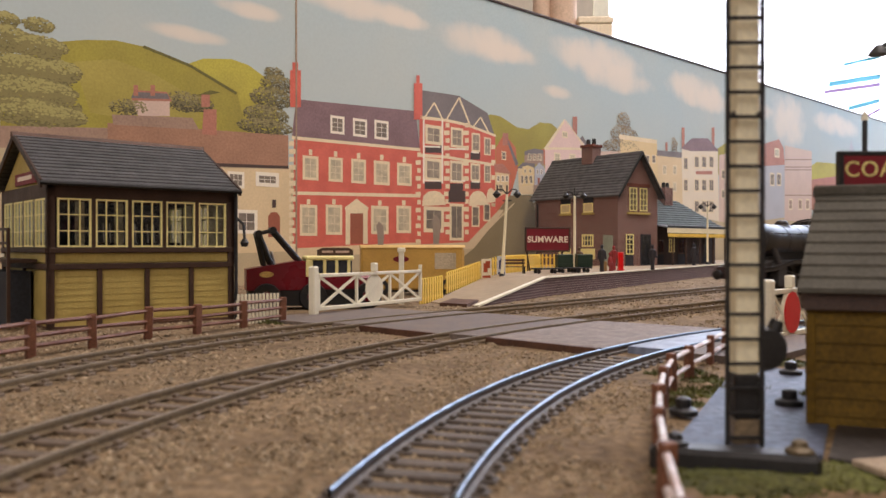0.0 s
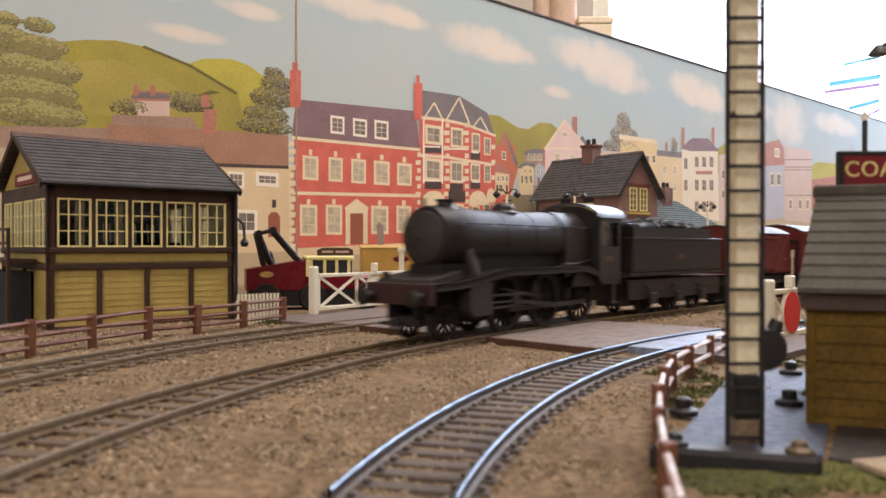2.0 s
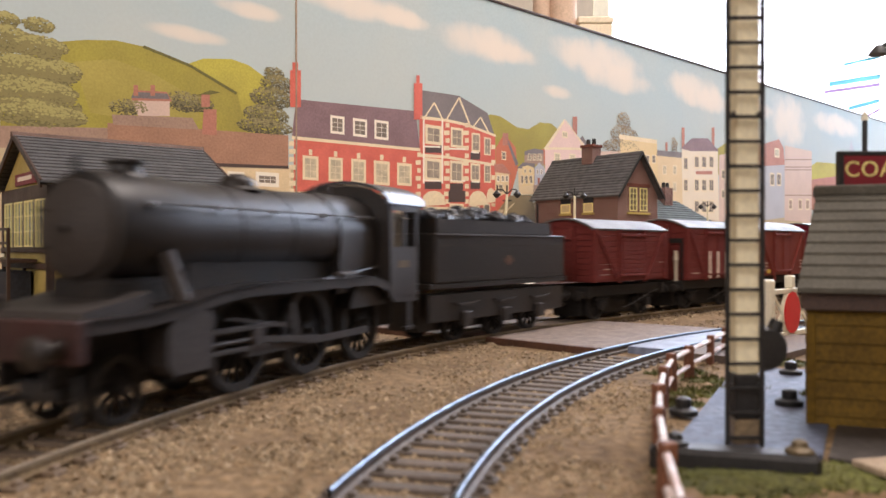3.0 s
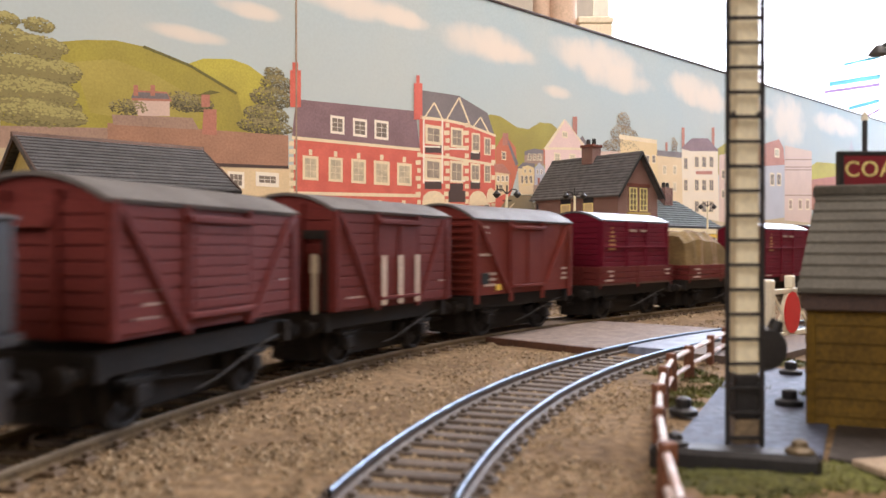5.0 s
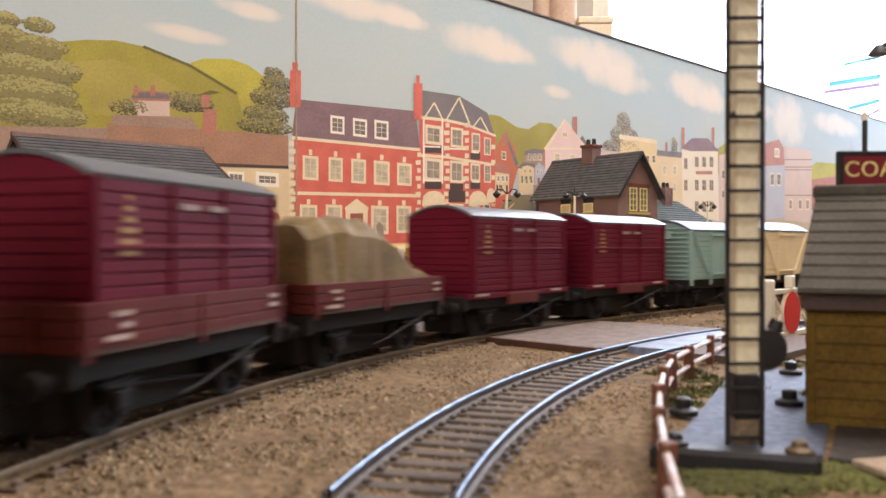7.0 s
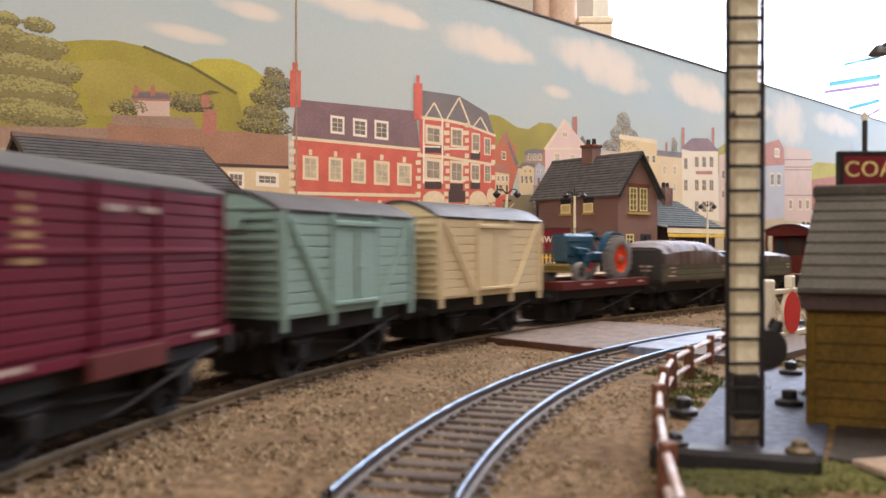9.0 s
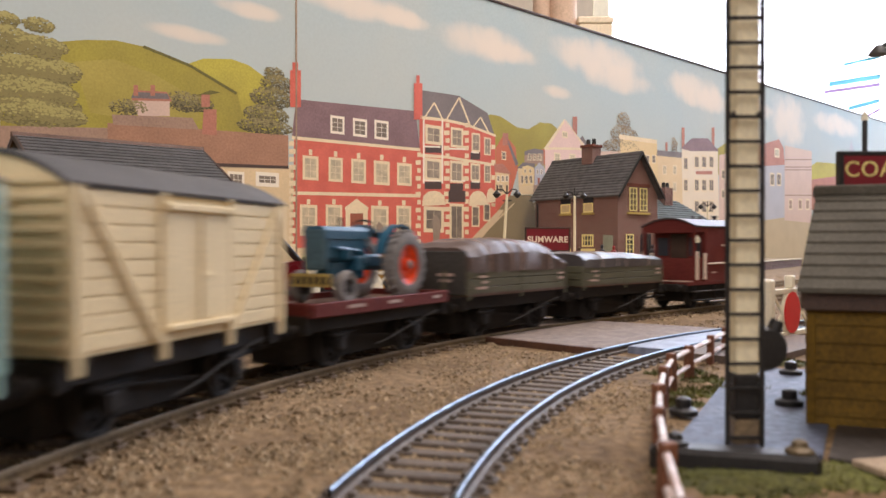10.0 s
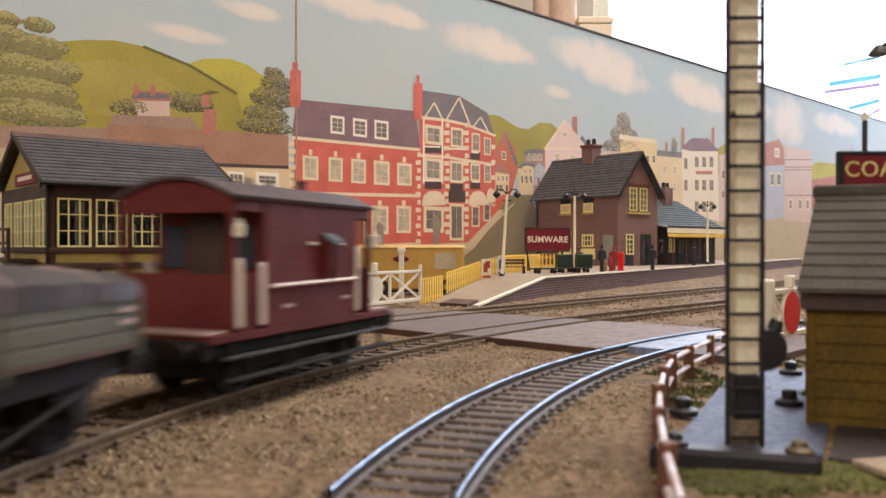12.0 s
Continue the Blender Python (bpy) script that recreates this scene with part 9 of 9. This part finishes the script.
    painted_window(550.3, 567.9, 165.4, 187.0, 2, 2, 5, CREAM_INK, DARKGLASS_INK)
    painted_window(550.3, 567.9, 126.1, 148.1, 2, 2, 5, CREAM_INK, DARKGLASS_INK)
    painted_window(550.3, 567.9, 89.6, 111.9, 2, 2, 5, CREAM_INK, DARKGLASS_INK)
    painted_window(466.9, 481.2, 156.9, 177.8, 2, 2, 5, CREAM_INK, DARKGLASS_INK)
    painted_window(466.9, 481.2, 122.0, 143.2, 2, 2, 5, CREAM_INK, DARKGLASS_INK)
    paint("painted_shop_sign", TILE_INK, 5, [(506.8, 157.6), (562.0, 161.2), (562.0, 155.4), (506.8, 152.0)])
    paint("painted_chimney", TILE_INK, 3, [(461.6, 224.6), (470.5, 225.5), (470.5, 192.7), (461.6, 191.9)])
    paint("painted_chimney", TILE_INK, 3, [(560.0, 234.6), (569.8, 235.6), (569.8, 201.0), (560.0, 200.2)])
    paint("painted_chimney", TILE_INK, 3, [(411.8, 196.6), (418.5, 197.2), (418.5, 176.8), (411.8, 176.3)])
    paint("painted_house", PINKWHITE_INK, 3, [(585.7, 189.8), (643.4, 199.3), (643.4, 74.8), (585.7, 76.6)])
    painted_window(593.8, 608.0, 149.5, 166.1, 1, 2, 5, CREAM_INK, DARKGLASS_INK)
    painted_window(593.8, 608.0, 116.2, 132.1, 1, 2, 5, CREAM_INK, DARKGLASS_INK)
    paint("painted_roof", TILE_INK, 4, [(731.9, 218.8), (823.1, 238.6), (843.4, 224.0), (848.5, 191.6), (731.9, 180.4)])
    painted_window(803.3, 825.7, 203.1, 220.7, 1, 2, 5, CREAM_INK, GLASS_INK)
    paint("painted_house", BLUEGREY_WALL, 3, [(731.9, 183.5), (848.5, 193.8), (848.5, 89.9), (731.9, 79.7)])
    painted_window(783.8, 803.3, 147.7, 172.3, 2, 2, 5, CREAM_INK, DARKGLASS_INK)
    painted_window(813.2, 833.2, 149.3, 174.1, 2, 2, 5, CREAM_INK, DARKGLASS_INK)
    paint("painted_house", PINKWHITE_INK, 4, [(848.5, 228.8), (978.4, 228.4), (978.4, 81.6), (848.5, 84.4)])
    paint("painted_band", STONE_INK, 5, [(848.5, 202.6), (978.4, 212.3), (978.4, 209.9), (848.5, 200.4)])
    paint("painted_band", STONE_INK, 5, [(848.5, 188.4), (978.4, 197.2), (978.4, 194.9), (848.5, 186.2)])
    paint("painted_band", STONE_INK, 5, [(848.5, 182.9), (978.4, 191.4), (978.4, 189.1), (848.5, 180.7)])
    paint("painted_band", STONE_INK, 5, [(848.5, 133.7), (978.4, 139.4), (978.4, 137.1), (848.5, 131.5)])
    painted_window(866.5, 884.9, 105.3, 126.7, 1, 2, 6, CREAM_INK, STONE_INK)
    painted_window(911.6, 930.7, 106.7, 128.6, 1, 2, 6, CREAM_INK, STONE_INK)
    painted_window(947.3, 967.0, 107.8, 130.0, 1, 2, 6, CREAM_INK, STONE_INK)
    paint("painted_roof", TILE_INK, 4, [(978.4, 170.6), (1111.2, 185.5), (1176.5, 166.9), (1176.5, 116.9), (978.4, 108.2)])
    paint("painted_tower", BLUEGREY_WALL, 4, [(1176.5, 235.8), (1196.8, 271.4), (1217.4, 239.0), (1217.4, 194.5), (1176.5, 192.0)])
    paint("painted_house", STONE_INK, 3.2, [(71.9, 153.4), (91.0, 158.6), (110.7, 158.0), (110.7, 140.2), (71.9, 137.5)])
    paint("painted_roof", GREY_ROOF, 3.4, [(71.9, 154.8), (91.0, 160.0), (110.7, 159.4), (110.7, 155.0), (71.9, 149.8)])
    painted_window(76.4, 79.7, 143.1, 148.7, 1, 2, 3.6, CREAM_INK, DARKGLASS_INK)
    painted_window(83.1, 86.5, 143.6, 149.2, 1, 2, 3.6, CREAM_INK, DARKGLASS_INK)
    painted_window(89.9, 93.3, 144.1, 149.7, 1, 2, 3.6, CREAM_INK, DARKGLASS_INK)
    painted_window(96.8, 100.2, 144.6, 150.2, 1, 2, 3.6, CREAM_INK, DARKGLASS_INK)
    painted_window(103.7, 107.2, 145.1, 150.8, 1, 2, 3.6, CREAM_INK, DARKGLASS_INK)
    paint("painted_house", CREAMYEL_WALL, 4.2, [(67.5, 129.3), (67.5, 135.1), (78.6, 140.2), (91.1, 135.9), (91.1, 112.6), (67.5, 109.9)])
    paint("painted_roof", GREY_ROOF, 4.4, [(64.2, 134.1), (73.0, 140.5), (89.9, 140.2), (92.2, 134.5), (78.6, 137.3)])
    painted_window(70.8, 75.3, 126.9, 132.4, 1, 2, 4.6, CREAM_INK, DARKGLASS_INK)
    painted_window(70.8, 75.3, 117.5, 123.0, 1, 2, 4.6, CREAM_INK, DARKGLASS_INK)
    painted_window(80.9, 85.4, 127.6, 133.1, 1, 2, 4.6, CREAM_INK, DARKGLASS_INK)
    painted_window(80.9, 85.4, 118.1, 123.6, 1, 2, 4.6, CREAM_INK, DARKGLASS_INK)
    paint("painted_house", BLUEGREY_WALL, 4.2, [(92.2, 112.6), (92.2, 135.3), (101.4, 142.5), (111.9, 137.3), (111.9, 115.1)])
    painted_window(95.6, 100.2, 127.0, 133.3, 1, 2, 4.6, WHITE_INK, DARKGLASS_INK)
    painted_window(103.7, 108.4, 127.5, 133.8, 1, 2, 4.6, WHITE_INK, DARKGLASS_INK)
    paint("painted_door", BROWNDOOR_INK, 4.6, [(97.9, 114.4), (97.9, 122.5), (102.6, 122.7), (102.6, 114.7)])
    paint("painted_house", CREAM_WALL, 5.6, [(16.2, 125.3), (42.5, 124.9), (41.4, 101.5), (16.3, 92.0)])
    paint("painted_roof", TILE_INK, 5.8, [(14.2, 134.9), (30.8, 136.1), (46.8, 123.7), (15.2, 124.6)])
    painted_window(19.3, 24.5, 113.3, 120.6, 1, 2, 6.2, WHITE_INK, DARKGLASS_INK)
    painted_window(27.7, 32.9, 113.7, 121.2, 1, 2, 6.2, WHITE_INK, DARKGLASS_INK)
    painted_window(35.0, 40.4, 114.2, 121.6, 1, 2, 6.2, WHITE_INK, DARKGLASS_INK)
    paint("painted_shop_front", DARK_INK, 6.2, [(18.3, 100.4), (18.3, 108.8), (29.8, 110.1), (29.8, 103.8)])
    paint("painted_kerb", TAN_LIGHT, 4.4, [(-29.7, 34.3), (-23.8, 33.7), (53.3, 87.8), (50.0, 87.7)])
    paint("painted_sill", WHITE_INK, 6.4, [(-102.9, 147.0), (-77.3, 148.5), (-77.3, 146.6), (-102.9, 145.1)])
    paint("painted_sill", WHITE_INK, 6.4, [(-102.1, 108.8), (-76.4, 109.7), (-76.4, 107.7), (-102.1, 106.9)])
    paint("painted_sill", WHITE_INK, 6.4, [(-62.7, 147.8), (-36.4, 149.4), (-36.4, 147.4), (-62.7, 145.9)])
    paint("painted_sill", WHITE_INK, 6.4, [(-61.8, 111.1), (-36.4, 111.9), (-36.4, 109.9), (-61.8, 109.2)])
    paint("painted_sill", WHITE_INK, 6.4, [(-25.8, 146.9), (-13.0, 147.2), (-13.0, 145.2), (-25.8, 144.9)])
    paint("painted_sill", WHITE_INK, 6.4, [(-25.8, 111.9), (-12.0, 111.9), (-12.0, 109.9), (-25.8, 109.8)])
    paint("painted_upright", WHITE_INK, 6.2, [(-104.7, 176.1), (-102.1, 176.4), (-102.1, 104.4), (-104.7, 104.2)])
    paint("painted_upright", WHITE_INK, 6.2, [(-75.5, 179.2), (-72.8, 179.5), (-72.8, 106.0), (-75.5, 105.8)])
    paint("painted_hedge", HEDGE_INK, 4, [(-380.7, 167.4), (-365.9, 174.4), (-355.7, 173.7), (-365.9, 170.3)])
    paint("painted_roof", GREY_ROOF, 4.4, [(-436.7, 163.6), (-406.6, 166.0), (-404.6, 161.4), (-438.6, 158.1)])
    painted_tree(LEAF_DARK, 21, 120, 3.0, [(93.4, 76.1, 7, 16), (100.3, 63.9, 6, 10), (-443.4, 149.9, 14, 7), (-391.5, 161.0, 18, 9)])
    paint("painted_stroller", GREYFIG_INK, 8, [(-170.3, 31.2), (-171.1, 46.3), (-172.7, 55.3), (-168.8, 60.2), (-163.2, 55.5), (-161.7, 44.6), (-163.2, 31.2)])
    paint("painted_stroller", GREYFIG_INK, 8, [(-88.7, 36.2), (-89.6, 56.8), (-90.5, 64.5), (-85.2, 69.8), (-78.9, 64.8), (-77.1, 53.8), (-79.8, 36.2)])


room()
ground()
tracks()
crossing()
platform()
signal_box()
station()
platform_things()
pickets("yellow_fence", [(-15, 511, -3.8), (0, 540, -2.5)], 17, 3.2, 1.7, YELLOW, "yellow pointed paling fence")
pickets("yellow_fence", [(2, 562, 0.5), (29, 640, 7.0), (46, 664, 11), (94, 790, 11), (134, 808, 11)], 15, 4.2, 1.8, YELLOW, "yellow pointed paling fence beside the platform")
pickets("white_fence", [(-95, 377, -4), (-78, 391, -4)], 15, 1.7, 1.0, WHITE, "white pointed paling fence", False)
crossing_gate("crossing_gate", -66, 418, -13.5, 502, 0.0, 19.0, "white timber level crossing gate with crossed braces", disc_at=0.52)
crossing_gate("crossing_gate", 119, 300, 163, 347, -1.5, 17.0, "white level crossing gate with a red target disc", RED, 0.33, 8.8)
lorries()
mural()
foreground()
greenery()
locomotive()
wagons()
chips()
motions()
